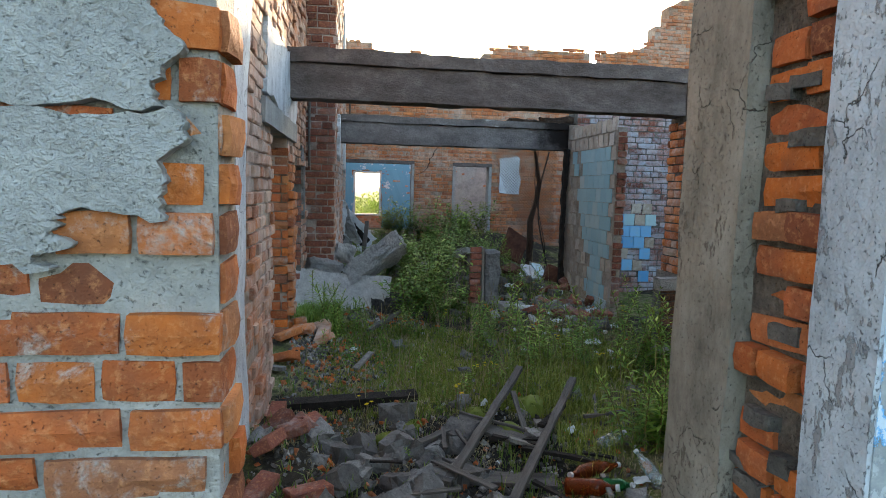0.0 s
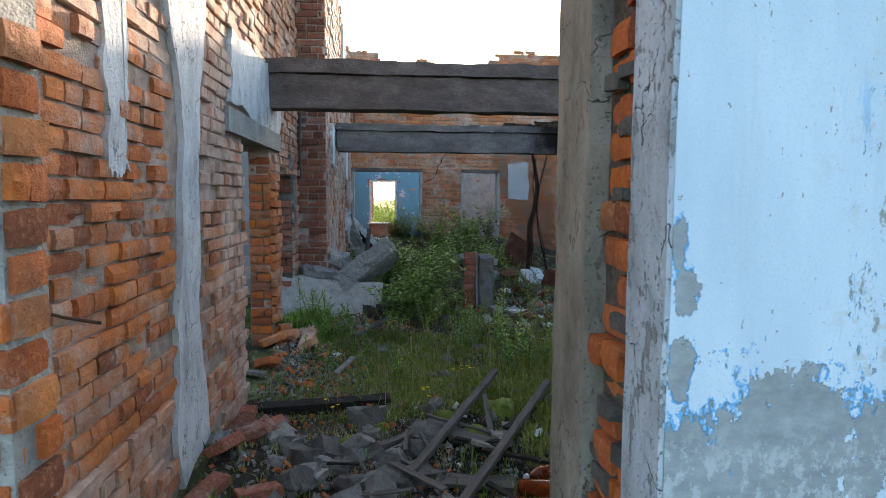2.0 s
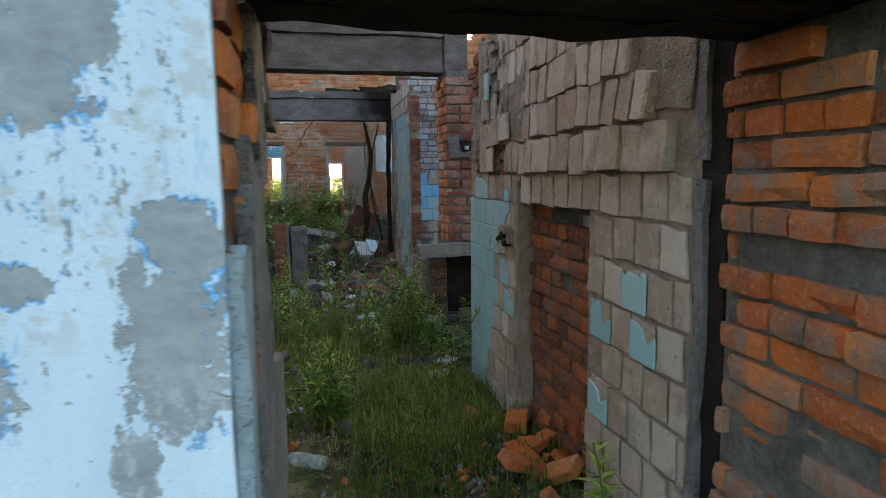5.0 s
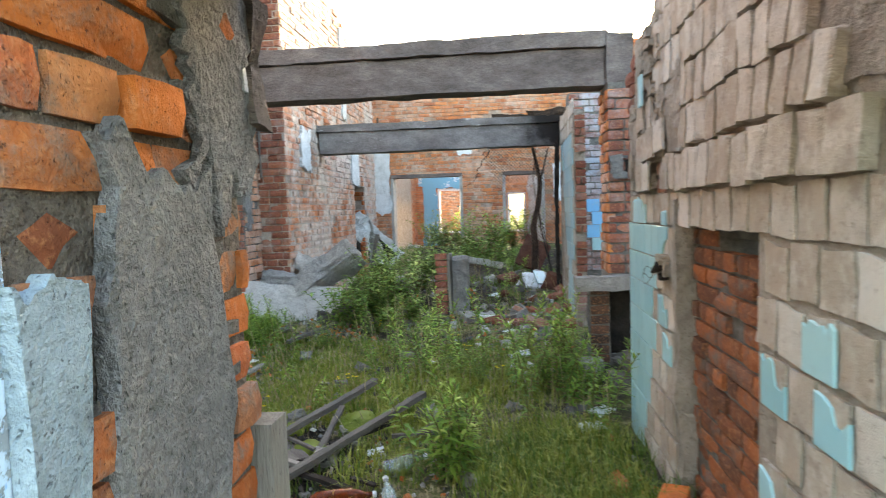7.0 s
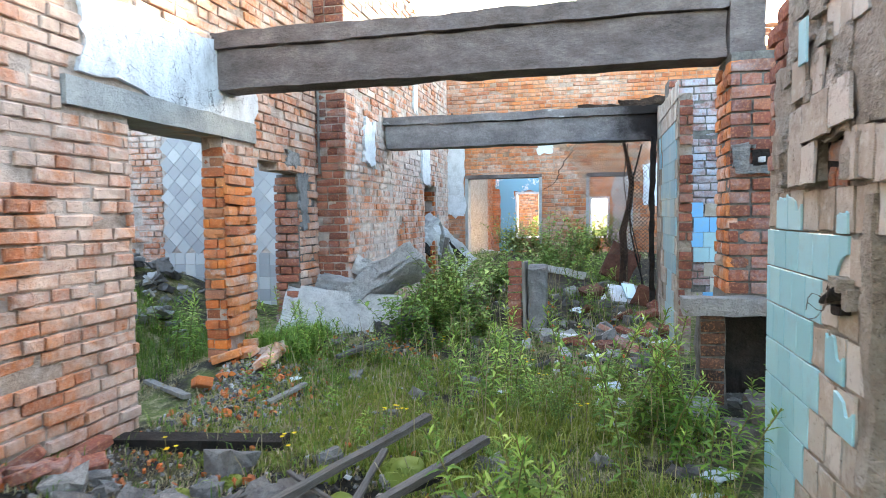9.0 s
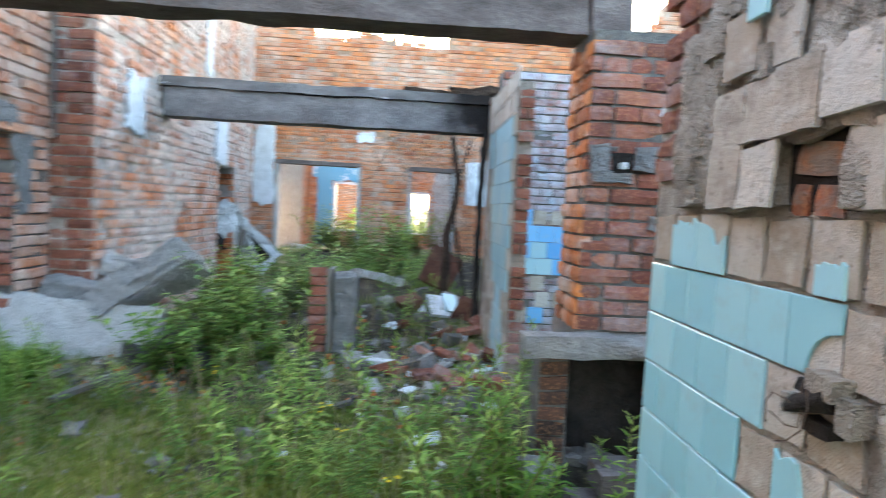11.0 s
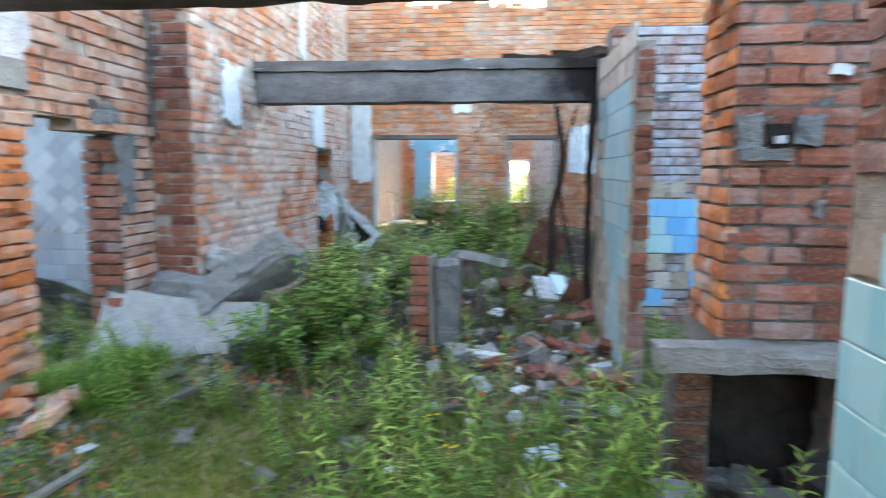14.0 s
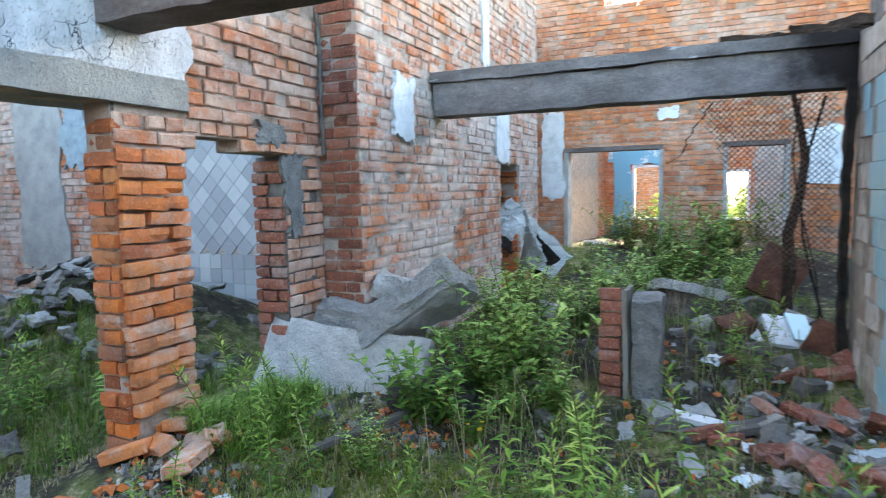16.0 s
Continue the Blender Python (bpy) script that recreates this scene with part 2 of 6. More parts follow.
M_GROUT = simple("tile_bed", [(0.25, (0.23, 0.185, 0.145)), (0.5, (0.42, 0.36, 0.30)), (0.75, (0.57, 0.515, 0.45))], 9, 45, dist=0.035, strength=1.0)


def wall_paint():
    """White-blue limewash over blue paint over grey cement, flaked off in patches."""
    k = Mat("flaked_white_paint", 0.85)
    wob = k.math("ADD", k.math("MULTIPLY", k.math("SUBTRACT", k.noise(13, 7, 0.75), 0.5), 2.6), k.math("MULTIPLY", k.math("SUBTRACT", k.noise(52, 4, 0.75, stretch=(1, 1, 0.55)), 0.5), 1.7))
    near = None
    # patches of bare cement: x, z, half width, half height
    for x, z, rx, rz in ((1.755, 1.745, 0.062, 0.085), (1.71, 1.68, 0.075, 0.07), (1.655, 1.65, 0.05, 0.045), (1.34, 1.17, 0.135, 0.20), (1.19, 1.12, 0.14, 0.16), (1.42, 1.27, 0.09, 0.075), (1.552, 1.262, 0.115, 0.082),
                         (1.505, 1.185, 0.04, 0.05), (1.25, 0.9, 0.3, 0.25), (1.62, 1.41, 0.045, 0.04), (1.68, 1.405, 0.045, 0.028), (1.885, 1.45, 0.055, 0.06), (1.865, 1.34, 0.065, 0.10), (1.87, 1.24, 0.06, 0.06), (1.805, 1.14, 0.03, 0.05),
                         (1.165, 1.52, 0.022, 0.045), (1.15, 1.60, 0.015, 0.04), (1.945, 1.86, 0.045, 0.05), (1.16, 1.38, 0.02, 0.05)):
        n = k.t.nodes.new("ShaderNodeVectorMath")
        n.operation = "MULTIPLY_ADD"
        k.link(k.pos(), n.inputs[0])
        n.inputs[1].default_value = (1 / rx, 0, 1 / rz)
        n.inputs[2].default_value = (-x / rx, 0, -z / rz)
        d = k.t.nodes.new("ShaderNodeVectorMath")
        d.operation = "LENGTH"
        k.link(n.outputs[0], d.inputs[0])
        near = d.outputs["Value"] if near is None else k.math("MINIMUM", near, d.outputs["Value"])
    edge = k.math("ADD", near, wob)
    # small flakes, long in the fall of the rain, thicker where the coat is thin
    thin = k.step(k.math("ADD", k.math("ADD", k.blob((1.72, 1.61, 1.72), 0.42), k.blob((1.60, 1.61, 1.44), 0.24)), k.math("MULTIPLY", k.noise(4, 3), 0.5)), 0.35, 0.9)
    flake = k.math("ADD", k.math("MULTIPLY", k.noise(30, 6, 0.72, stretch=(1, 1, 0.36), dist=0.5), 0.62), k.math("MULTIPLY", k.noise(95, 4, 0.75, stretch=(1, 1, 0.5)), 0.43))
    flake = k.math("ADD", flake, k.math("MULTIPLY", thin, 0.075))
    bare = k.math("MAXIMUM", k.math("SUBTRACT", 1.0, k.step(edge, 0.97, 1.03)), k.step(flake, 0.664, 0.672))
    rim = k.math("MAXIMUM", k.math("SUBTRACT", 1.0, k.step(edge, 1.14, 1.20)), k.step(flake, 0.645, 0.652))
    rim = k.math("MULTIPLY", rim, k.step(k.noise(7, 5, 0.75, stretch=(1, 1, 0.5)), 0.50, 0.54))
    streak = k.math("MULTIPLY", k.step(k.noise(26, 5, 0.7, stretch=(1, 1, 0.18)), 0.58, 0.64), thin)
    white = k.ramp(k.noise(5, 5, 0.6, stretch=(1, 1, 0.3)), [(0.3, (0.50, 0.63, 0.77)), (0.7, (0.65, 0.78, 0.90))])
    white = k.mix(k.math("MULTIPLY", k.math("MULTIPLY", k.step(k.noise(17, 6, 0.7), 0.52, 0.60), thin), 0.75), white, (0.50, 0.54, 0.56))
    white = k.mix(k.math("MULTIPLY", k.step(k.noise(220, 3, 0.7), 0.52, 0.64), 0.22), white, (0.36, 0.42, 0.50))
    white = k.mix(k.step(k.noise(60, 3, 0.6, stretch=(1, 1, 0.6)), 0.675, 0.70), white, (0.30, 0.33, 0.36))
    grey = k.ramp(k.noise(16, 5, 0.7, stretch=(1, 1, 1.8)), [(0.3, (0.23, 0.26, 0.285)), (0.7, (0.36, 0.40, 0.43))])
    low = k.math("SUBTRACT", 1.0, k.step(k.sep(2), 1.20, 1.30))
    rub = k.math("MULTIPLY", k.step(k.noise(38, 6, 0.78, stretch=(1, 1, 0.7)), 0.50, 0.58), k.math("ADD", k.math("MULTIPLY", low, 0.55), 0.1))
    grey = k.mix(rub, grey, (0.52, 0.57, 0.62))
    col = k.mix(bare, k.mix(k.math("MAXIMUM", rim, k.math("MULTIPLY", streak, 0.7)), white, (0.17, 0.45, 0.78)), grey)
    crack = k.cracks(4.6, 0.005, 0.60)
    col = k.mix(k.math("MULTIPLY", crack, 0.75), col, (0.16, 0.17, 0.18))
    run = k.step(k.noise(14, 4, 0.7, stretch=(1, 1, 0.06)), 0.55, 0.75)
    col = k.mix(k.math("MULTIPLY", run, 0.22), col, (0.36, 0.41, 0.46))
    h = k.math("SUBTRACT", k.math("MULTIPLY", k.noise(90, 3), 0.25), k.math("ADD", bare, crack))
    return k.done(col, h, 0.004, 0.9)


M_PAINT = wall_paint()


def worn_edge(name, stops, flake, share):
    """Old plaster skin, dirty and cracked, with flakes of another coat."""
    k = Mat(name, 0.9)
    a = k.noise(6, 6, 0.7, stretch=(1, 1, 0.5))
    c = k.ramp(a, stops)
    f = k.math("ADD", k.math("MULTIPLY", k.noise(13, 6, 0.72, stretch=(1, 1, 0.45)), 0.6), k.math("MULTIPLY", k.noise(55, 4, 0.7, stretch=(1, 1, 0.5)), 0.4))
    m = k.step(f, 0.62 - 0.25 * share, 0.66 - 0.25 * share)
    c = k.mix(m, c, flake)
    crack = k.cracks(7, 0.012, 0.50)
    c = k.mix(k.math("MULTIPLY", crack, 0.85), c, (0.035, 0.033, 0.03))
    pit = k.step(k.noise(110, 3), 0.62, 0.70)
    c = k.mix(k.math("MULTIPLY", pit, 0.5), c, (0.08, 0.075, 0.07))
    return k.done(c, k.math("SUBTRACT", k.math("ADD", k.noise(45, 4), k.math("MULTIPLY", m, 0.5)), k.math("ADD", crack, pit)), 0.008, 1.0)


M_RETURN = worn_edge("worn_white_edge", [(0.3, (0.26, 0.29, 0.33)), (0.5, (0.44, 0.49, 0.55)), (0.7, (0.55, 0.61, 0.68))], (0.27, 0.28, 0.30), 0.30)
M_POST = worn_edge("cracked_post_skin", [(0.3, (0.11, 0.10, 0.085)), (0.5, (0.25, 0.235, 0.20)), (0.72, (0.37, 0.35, 0.31))], (0.17, 0.15, 0.13), 0.22)


def blue_paint(name, share, white=(0.62, 0.66, 0.68), blue=(0.13, 0.37, 0.56)):
    k = Mat(name, 0.8)
    n = k.math("ADD", k.math("MULTIPLY", k.noise(2.2, 6, 0.7), 0.7), k.math("MULTIPLY", k.noise(15, 4, 0.7), 0.3))
    col = k.ramp(n, [(0.40 - 0.3 * (share - 0.5), (0.30, 0.25, 0.21)), (0.46 - 0.3 * (share - 0.5), white), (0.54 - 0.1 * share, white), (0.56 - 0.1 * share, blue)])
    return k.done(col, n, 0.01, 0.8)


M_BLUE = blue_paint("peeling_blue_paint", 1.35, blue=(0.15, 0.36, 0.50))
M_WHITEP = simple("white_plaster", [(0.28, (0.36, 0.37, 0.38)), (0.5, (0.58, 0.60, 0.62)), (0.75, (0.70, 0.72, 0.74))], 6, 40, dist=0.008)


def tile_material(name, stops, rough):
    k = Mat(name, rough)
    c = k.ramp(k.rand_piece(), stops)
    d = k.noise(12, 5, 0.7)
    c = k.mix(k.math("MULTIPLY", k.step(d, 0.5, 0.75), 0.4), c, (0.32, 0.36, 0.36))
    k.b.inputs["Specular IOR Level"].default_value = 0.5
    return k.done(c, k.noise(40, 2), 0.002, 0.3)


M_TILE = tile_material("blue_glazed_tile", [(0.0, (0.27, 0.52, 0.58)), (0.6, (0.33, 0.58, 0.64)), (1.0, (0.38, 0.60, 0.62))], 0.3)
M_TILEB = tile_material("strong_blue_tile", [(0.0, (0.06, 0.30, 0.62)), (1.0, (0.16, 0.44, 0.72))], 0.4)


def tile_back():
    """Backs of fallen wall tiles: buff mortar with the tile's comb ribs."""
    k = Mat("tile_back_mortar", 0.95)
    rnd = k.rand_piece()
    c = k.ramp(rnd, [(0.0, (0.34, 0.275, 0.215)), (0.5, (0.42, 0.36, 0.30)), (0.8, (0.47, 0.42, 0.36)), (1.0, (0.55, 0.505, 0.45))])
    n = k.noise(11, 6, 0.7)
    c = k.mix(k.math("MULTIPLY", k.step(n, 0.45, 0.7), 0.7), c, (0.55, 0.51, 0.46))
    c = k.mix(k.math("MULTIPLY", k.step(k.noise(7, 6, 0.75), 0.52, 0.64), 0.55), c, (0.25, 0.20, 0.16))
    c = k.mix(k.step(k.noise(38, 4, 0.7), 0.60, 0.72), c, (0.17, 0.13, 0.10))
    w = k.t.nodes.new("ShaderNodeTexWave")
    w.inputs["Scale"].default_value = 70
    w.inputs["Distortion"].default_value = 5
    w.bands_direction = "DIAGONAL"
    k.link(k.pos(), w.inputs["Vector"])
    return k.done(c, k.math("ADD", k.math("MULTIPLY", w.outputs["Fac"], 0.06), k.math("ADD", n, k.math("MULTIPLY", k.noise(48, 4, 0.7), 0.7))), 0.011, 0.9)


M_TBACK = tile_back()


def leaf_material(name, stops, trans=0.25, tall=0.0):
    """Leaves that vary one by one; up the given height young tops are paler, low leaves darkened as painted shade."""
    k = Mat(name, 0.55)
    k.b.inputs["Specular IOR Level"].default_value = 0.2
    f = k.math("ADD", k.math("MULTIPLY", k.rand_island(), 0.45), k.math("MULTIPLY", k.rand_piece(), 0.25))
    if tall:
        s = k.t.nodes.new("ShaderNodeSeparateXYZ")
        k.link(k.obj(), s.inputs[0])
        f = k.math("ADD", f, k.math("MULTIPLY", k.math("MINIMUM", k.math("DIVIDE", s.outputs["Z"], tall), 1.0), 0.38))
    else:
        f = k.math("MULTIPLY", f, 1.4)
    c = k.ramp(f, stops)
    tr = k.t.nodes.new("ShaderNodeBsdfTranslucent")
    k.link(k.mix(0.5, c, (0.30, 0.42, 0.04)), tr.inputs["Color"])
    add = k.t.nodes.new("ShaderNodeMixShader")
    add.inputs[0].default_value = trans
    k.link(k.b.outputs[0], add.inputs[1])
    k.link(tr.outputs[0], add.inputs[2])
    k.link(add.outputs[0], k.t.nodes["Material Output"].inputs["Surface"])
    return k.done(c)


# darkest stops put the shade low between the leaves into the colour
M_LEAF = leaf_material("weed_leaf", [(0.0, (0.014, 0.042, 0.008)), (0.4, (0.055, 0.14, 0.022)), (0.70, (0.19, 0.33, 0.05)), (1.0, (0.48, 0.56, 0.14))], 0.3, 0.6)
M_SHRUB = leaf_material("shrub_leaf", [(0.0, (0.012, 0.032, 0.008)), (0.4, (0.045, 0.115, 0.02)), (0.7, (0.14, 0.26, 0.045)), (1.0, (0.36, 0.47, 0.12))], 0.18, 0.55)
M_GRASS = leaf_material("grass_blade", [(0.0, (0.016, 0.042, 0.008)), (0.5, (0.075, 0.16, 0.028)), (0.8, (0.21, 0.26, 0.07)), (1.0, (0.42, 0.37, 0.19))], 0.3)
M_STEM = simple("weed_stem", [(0.3, (0.10, 0.13, 0.04)), (0.7, (0.20, 0.15, 0.06))], 9)


def ground_material():
    k = Mat("overgrown_soil", 0.95)
    a = k.noise(0.9, 6, 0.65)
    b = k.noise(9, 6, 0.75)
    c = k.noise(70, 4, 0.7)
    soil = k.ramp(b, [(0.3, (0.016, 0.013, 0.010)), (0.6, (0.065, 0.053, 0.038)), (0.8, (0.17, 0.145, 0.105))])
    moss = k.ramp(c, [(0.3, (0.045, 0.07, 0.014)), (0.7, (0.20, 0.22, 0.06))])
    straw = k.ramp(c, [(0.3, (0.15, 0.13, 0.06)), (0.7, (0.40, 0.35, 0.20))])
    col = k.mix(k.step(a, 0.46, 0.60), soil, moss)
    col = k.mix(k.step(k.math("ADD", k.math("MULTIPLY", b, 0.6), k.math("MULTIPLY", a, 0.4)), 0.50, 0.60), col, straw)
    cushion = k.ramp(c, [(0.3, (0.07, 0.085, 0.012)), (0.7, (0.27, 0.26, 0.055))])
    col = k.mix(k.step(k.math("ADD", k.blob((0.85, 5.3, 0.2), 1.3), k.math("MULTIPLY", k.math("SUBTRACT", b, 0.5), 0.9)), 0.38, 0.56), col, cushion)
    # soil turns near black in a ragged patch round the boards
    burnt = k.step(k.math("ADD", k.blob((0.9, 4.05, 0.1), 1.25), k.math("MULTIPLY", k.math("SUBTRACT", b, 0.5), 1.2)), 0.22, 0.5)
    col = k.mix(burnt, col, k.ramp(c, [(0.3, (0.008, 0.007, 0.006)), (0.6, (0.03, 0.025, 0.02)), (0.8, (0.09, 0.075, 0.055))]))
    return k.done(col, k.math("ADD", b, c), 0.03, 0.9)


M_GROUND = ground_material()
M_CRUST = simple("gritty_cement", [(0.25, (0.36, 0.365, 0.36)), (0.5, (0.52, 0.53, 0.53)), (0.75, (0.66, 0.67, 0.67))], 10, 70, dist=0.022, strength=1.0)
M_PALEC = simple("pale_concrete", [(0.25, (0.20, 0.19, 0.18)), (0.42, (0.48, 0.465, 0.45)), (0.6, (0.62, 0.605, 0.585)), (0.8, (0.72, 0.705, 0.685))], 11, 60, dist=0.03, strength=1.0)
M_AGGR = simple("coarse_aggregate_concrete", [(0.28, (0.15, 0.145, 0.14)), (0.42, (0.42, 0.41, 0.40)), (0.6, (0.58, 0.57, 0.555)), (0.8, (0.70, 0.69, 0.67))], 22, 90, dist=0.045, strength=1.0)
M_SLAG = simple("dark_slag", [(0.3, (0.03, 0.028, 0.028)), (0.55, (0.10, 0.095, 0.095)), (0.8, (0.24, 0.235, 0.23))], 30, 110, dist=0.05, strength=1.0)
M_STRIP = worn_edge("pale_cracked_plaster", [(0.3, (0.34, 0.35, 0.37)), (0.5, (0.55, 0.57, 0.60)), (0.7, (0.70, 0.72, 0.75))], (0.28, 0.28, 0.28), 0.15)
M_CEMENT = simple("rough_cement", [(0.25, (0.10, 0.10, 0.10)), (0.5, (0.235, 0.235, 0.235)), (0.75, (0.38, 0.37, 0.36))], 7, 48, dist=0.03, strength=1.0)
M_SILL = simple("sill_concrete", [(0.25, (0.17, 0.155, 0.145)), (0.5, (0.33, 0.31, 0.295)), (0.75, (0.47, 0.45, 0.43))], 7, 48, dist=0.03, strength=1.0)
M_PALEB = simple("pale_blue_limewash", [(0.3, (0.16, 0.19, 0.21)), (0.45, (0.26, 0.33, 0.37)), (0.75, (0.38, 0.47, 0.53))], 12, 50, dist=0.012)
M_PEAT = simple("burnt_felt_and_soil", [(0.3, (0.022, 0.015, 0.011)), (0.55, (0.07, 0.045, 0.032)), (0.8, (0.16, 0.105, 0.07))], 18, 80, dist=0.03, strength=1.0)
M_RUSTB = simple("rust_brown_sheet", [(0.3, (0.045, 0.020, 0.014)), (0.55, (0.13, 0.055, 0.035)), (0.8, (0.24, 0.12, 0.075))], 9, 60, dist=0.01)
M_RUST = simple("rusty_iron", [(0.3, (0.045, 0.03, 0.025)), (0.7, (0.16, 0.10, 0.07))], 14, 80, rough=0.8)
M_RAG = simple("dirty_plastic", [(0.25, (0.30, 0.36, 0.40)), (0.6, (0.60, 0.66, 0.68)), (0.8, (0.72, 0.74, 0.74))], 9, 30, rough=0.4)
M_STRAW = simple("straw", [(0.3, (0.20, 0.16, 0.08)), (0.7, (0.42, 0.36, 0.22))], 3, 20, rnd="island")


def bottle_material(name, colour, alpha):
    k = Mat(name, 0.12)
    k.b.inputs["Specular IOR Level"].default_value = 0.5
    k.b.inputs["Transmission Weight"].default_value = alpha
    k.b.inputs["IOR"].default_value = 1.25
    return k.done(colour)


M_BROWNB = bottle_material("brown_bottle", (0.30, 0.06, 0.015), 0.6)
M_GREENB = bottle_material("green_bottle", (0.02, 0.22, 0.08), 0.6)
M_CLEARB = bottle_material("clear_bottle", (0.75, 0.85, 0.85), 0.8)

M_RUBBLEM = simple("rubble_crumbs", [(0.25, (0.03, 0.027, 0.024)), (0.5, (0.13, 0.12, 0.11)), (0.78, (0.46, 0.45, 0.43))], 9, 60, rnd="island")


# ---- building helpers ----
UP = Vector((0, 0, 1))


def mesh_of(name, verts, faces, mat):
    me = bpy.data.meshes.new(name)
    me.from_pydata([tuple(v) for v in verts], [], faces)
    me.materials.append(mat)
    me.update()
    return me


def child(ob, parent):
    ob.parent = parent
    return ob


def bm_mesh(name, bm, mat, smooth=False):
    me = bpy.data.meshes.new(name)
    bmesh.ops.recalc_face_normals(bm, faces=bm.faces)
    if smooth:
        for f in bm.faces:
            f.smooth = True
    bm.to_mesh(me)
    bm.free()
    me.materials.append(mat)
    return me


def part(name, bm, mat, parent, label="", smooth=False):
    ob = child(new(name, bm_mesh(name, bm, mat, smooth)), parent)
    return tagged(ob, label) if label else ob


def thing(name, at=(0, 0, 0), label="", category="", group="", turn=0.0, kind=""):
    ob = new(name)
    ob.matrix_basis = pose(*at, 0, 0, turn)
    ob.empty_display_size = 0.1
    return tagged(ob, label, category, group, kind)


def box_bm(x0, y0, z0, x1, y1, z1, bevel=0.0):
    bm = bmesh.new()
    bmesh.ops.create_cube(bm, size=1.0, matrix=Matrix.Translation(((x0 + x1) / 2, (y0 + y1) / 2, (z0 + z1) / 2)) @ Matrix.Diagonal((x1 - x0, y1 - y0, z1 - z0, 1)))
    if bevel:
        bmesh.ops.bevel(bm, geom=bm.edges[:], offset=bevel, segments=1, affect="EDGES")
    return bm


def rough_bm(x0, y0, z0, x1, y1, z1, step=0.1, amp=0.012, seed=0, chip=0.0, bevel=0.01):
    """A box cut into cells, with uneven faces and chipped edges."""
    bm = box_bm(x0, y0, z0, x1, y1, z1)
    size = (x1 - x0, y1 - y0, z1 - z0)
    for axis in range(3):
        n = max(1, min(60, int(size[axis] / step)))
        lo = (x0, y0, z0)[axis]
        for i in range(1, n):
            co, no = Vector((0, 0, 0)), Vector((0, 0, 0))
            co[axis], no[axis] = lo + size[axis] * i / n, 1
            bmesh.ops.bisect_plane(bm, geom=bm.verts[:] + bm.edges[:] + bm.faces[:], plane_co=co, plane_no=no)
    off = Vector((seed * 3.7, seed * 1.9, seed * 5.3))
    c = Vector(((x0 + x1) / 2, (y0 + y1) / 2, (z0 + z1) / 2))
    for v in bm.verts:
        p = v.co + off
        v.co += noise.noise_vector(p * 5) * amp + noise.noise_vector(p * 17) * amp * 0.5
        if chip:
            on = sum(abs(abs(v.co[a] - c[a]) - size[a] / 2) < amp * 2.5 for a in range(3))
            if on >= 2:
                v.co += (c - v.co).normalized() * chip * max(0.0, noise.noise(p * 4) + 0.25)
    return bm


def brick_verts(l, d, h, rng, c=0.007, j=0.004):
    """A worn brick: 12 points, its front at y = 0."""
    out = []
    for y, s in ((-d, 0.0), (-c, 0.0), (0.0, c)):
        for sx, sz in ((-1, -1), (1, -1), (1, 1), (-1, 1)):
            out.append((sx * (l / 2 - s) + rng.uniform(-j, j), y + (rng.uniform(-j, j) if y == 0 else 0), sz * (h / 2 - s) + rng.uniform(-j, j)))
    return out


BRICK_FACES = [(8, 9, 10, 11)] + [(a + k, a + (k + 1) % 4, a + 4 + (k + 1) % 4, a + 4 + k) for a in (0, 4) for k in range(4)]
BL, BH, JT, COURSE = 0.25, 0.065, 0.012, 0.077
_lib = {}


def worn_brick(l, d, h, rng, mat):
    """A brick seen close by: uneven front, rounded arrises, now and then a lost corner."""
    nx, nz = (4, 2) if l > 0.16 else (2, 2)
    lost = rng.choice((None, None, 0, 1)) if l > 0.16 else None
    verts, ring, s = [], [], Vector((rng.uniform(0, 90), rng.uniform(0, 90), rng.uniform(0, 90)))
    for j in range(nz + 1):
        for i in range(nx + 1):
            x, z = -l / 2 + l * i / nx, -h / 2 + h * j / nz
            edge = i in (0, nx) or j in (0, nz)
            corner = i in (0, nx) and j in (0, nz)
            y = noise.noise(Vector((x * 14, z * 14, 0)) + s) * 0.004 - (0.003 if edge else 0) - (0.004 if corner else 0)
            if lost is not None and j == nz and i >= nx - 1 if lost else (lost == 0 and j == 0 and i <= 1):
                y -= rng.uniform(0.006, 0.022)
            if edge:
                x, z = x * (0.996 if not corner else 0.985), z * (0.985 if not corner else 0.95)
                x += noise.noise(Vector((x * 25, z * 25, 3)) + s) * 0.004
                z += noise.noise(Vector((x * 25, z * 25, 7)) + s) * 0.004
            verts.append((x, y, z))
    w = nx + 1
    faces = [(j * w + i, j * w + i + 1, (j + 1) * w + i + 1, (j + 1) * w + i) for j in range(nz) for i in range(nx)]
    ring = [i for i in range(w)] + [j * w + nx for j in range(1, nz + 1)] + [nz * w + i for i in range(nx - 1, -1, -1)] + [j * w for j in range(nz - 1, 0, -1)]
    k = len(verts)
    verts += [(max(-l / 2, min(l / 2, verts[i][0] * 1.005)), -d, max(-h / 2, min(h / 2, verts[i][2] * 1.02))) for i in ring]
    n = len(ring)
    faces += [(ring[i], k + i, k + (i + 1) % n, ring[(i + 1) % n]) for i in range(n)]
    return mesh_of("brick", verts, faces, mat)


def brick_mesh(l, mat, rng):
    key = (round(l, 2), mat.name, rng.randrange(7))
    if key not in _lib:
        r = random.Random(str(key))
        _lib[key] = worn_brick(key[0] - JT, 0.06, BH, r, mat)
    return _lib[key]


def basis(u, n):
    """Columns for a piece whose length runs along u and whose front looks along n."""
    ux = u if u.cross(n).dot(UP) > 0 else -u
    return Matrix((ux, n, UP)).transposed().to_4x4()


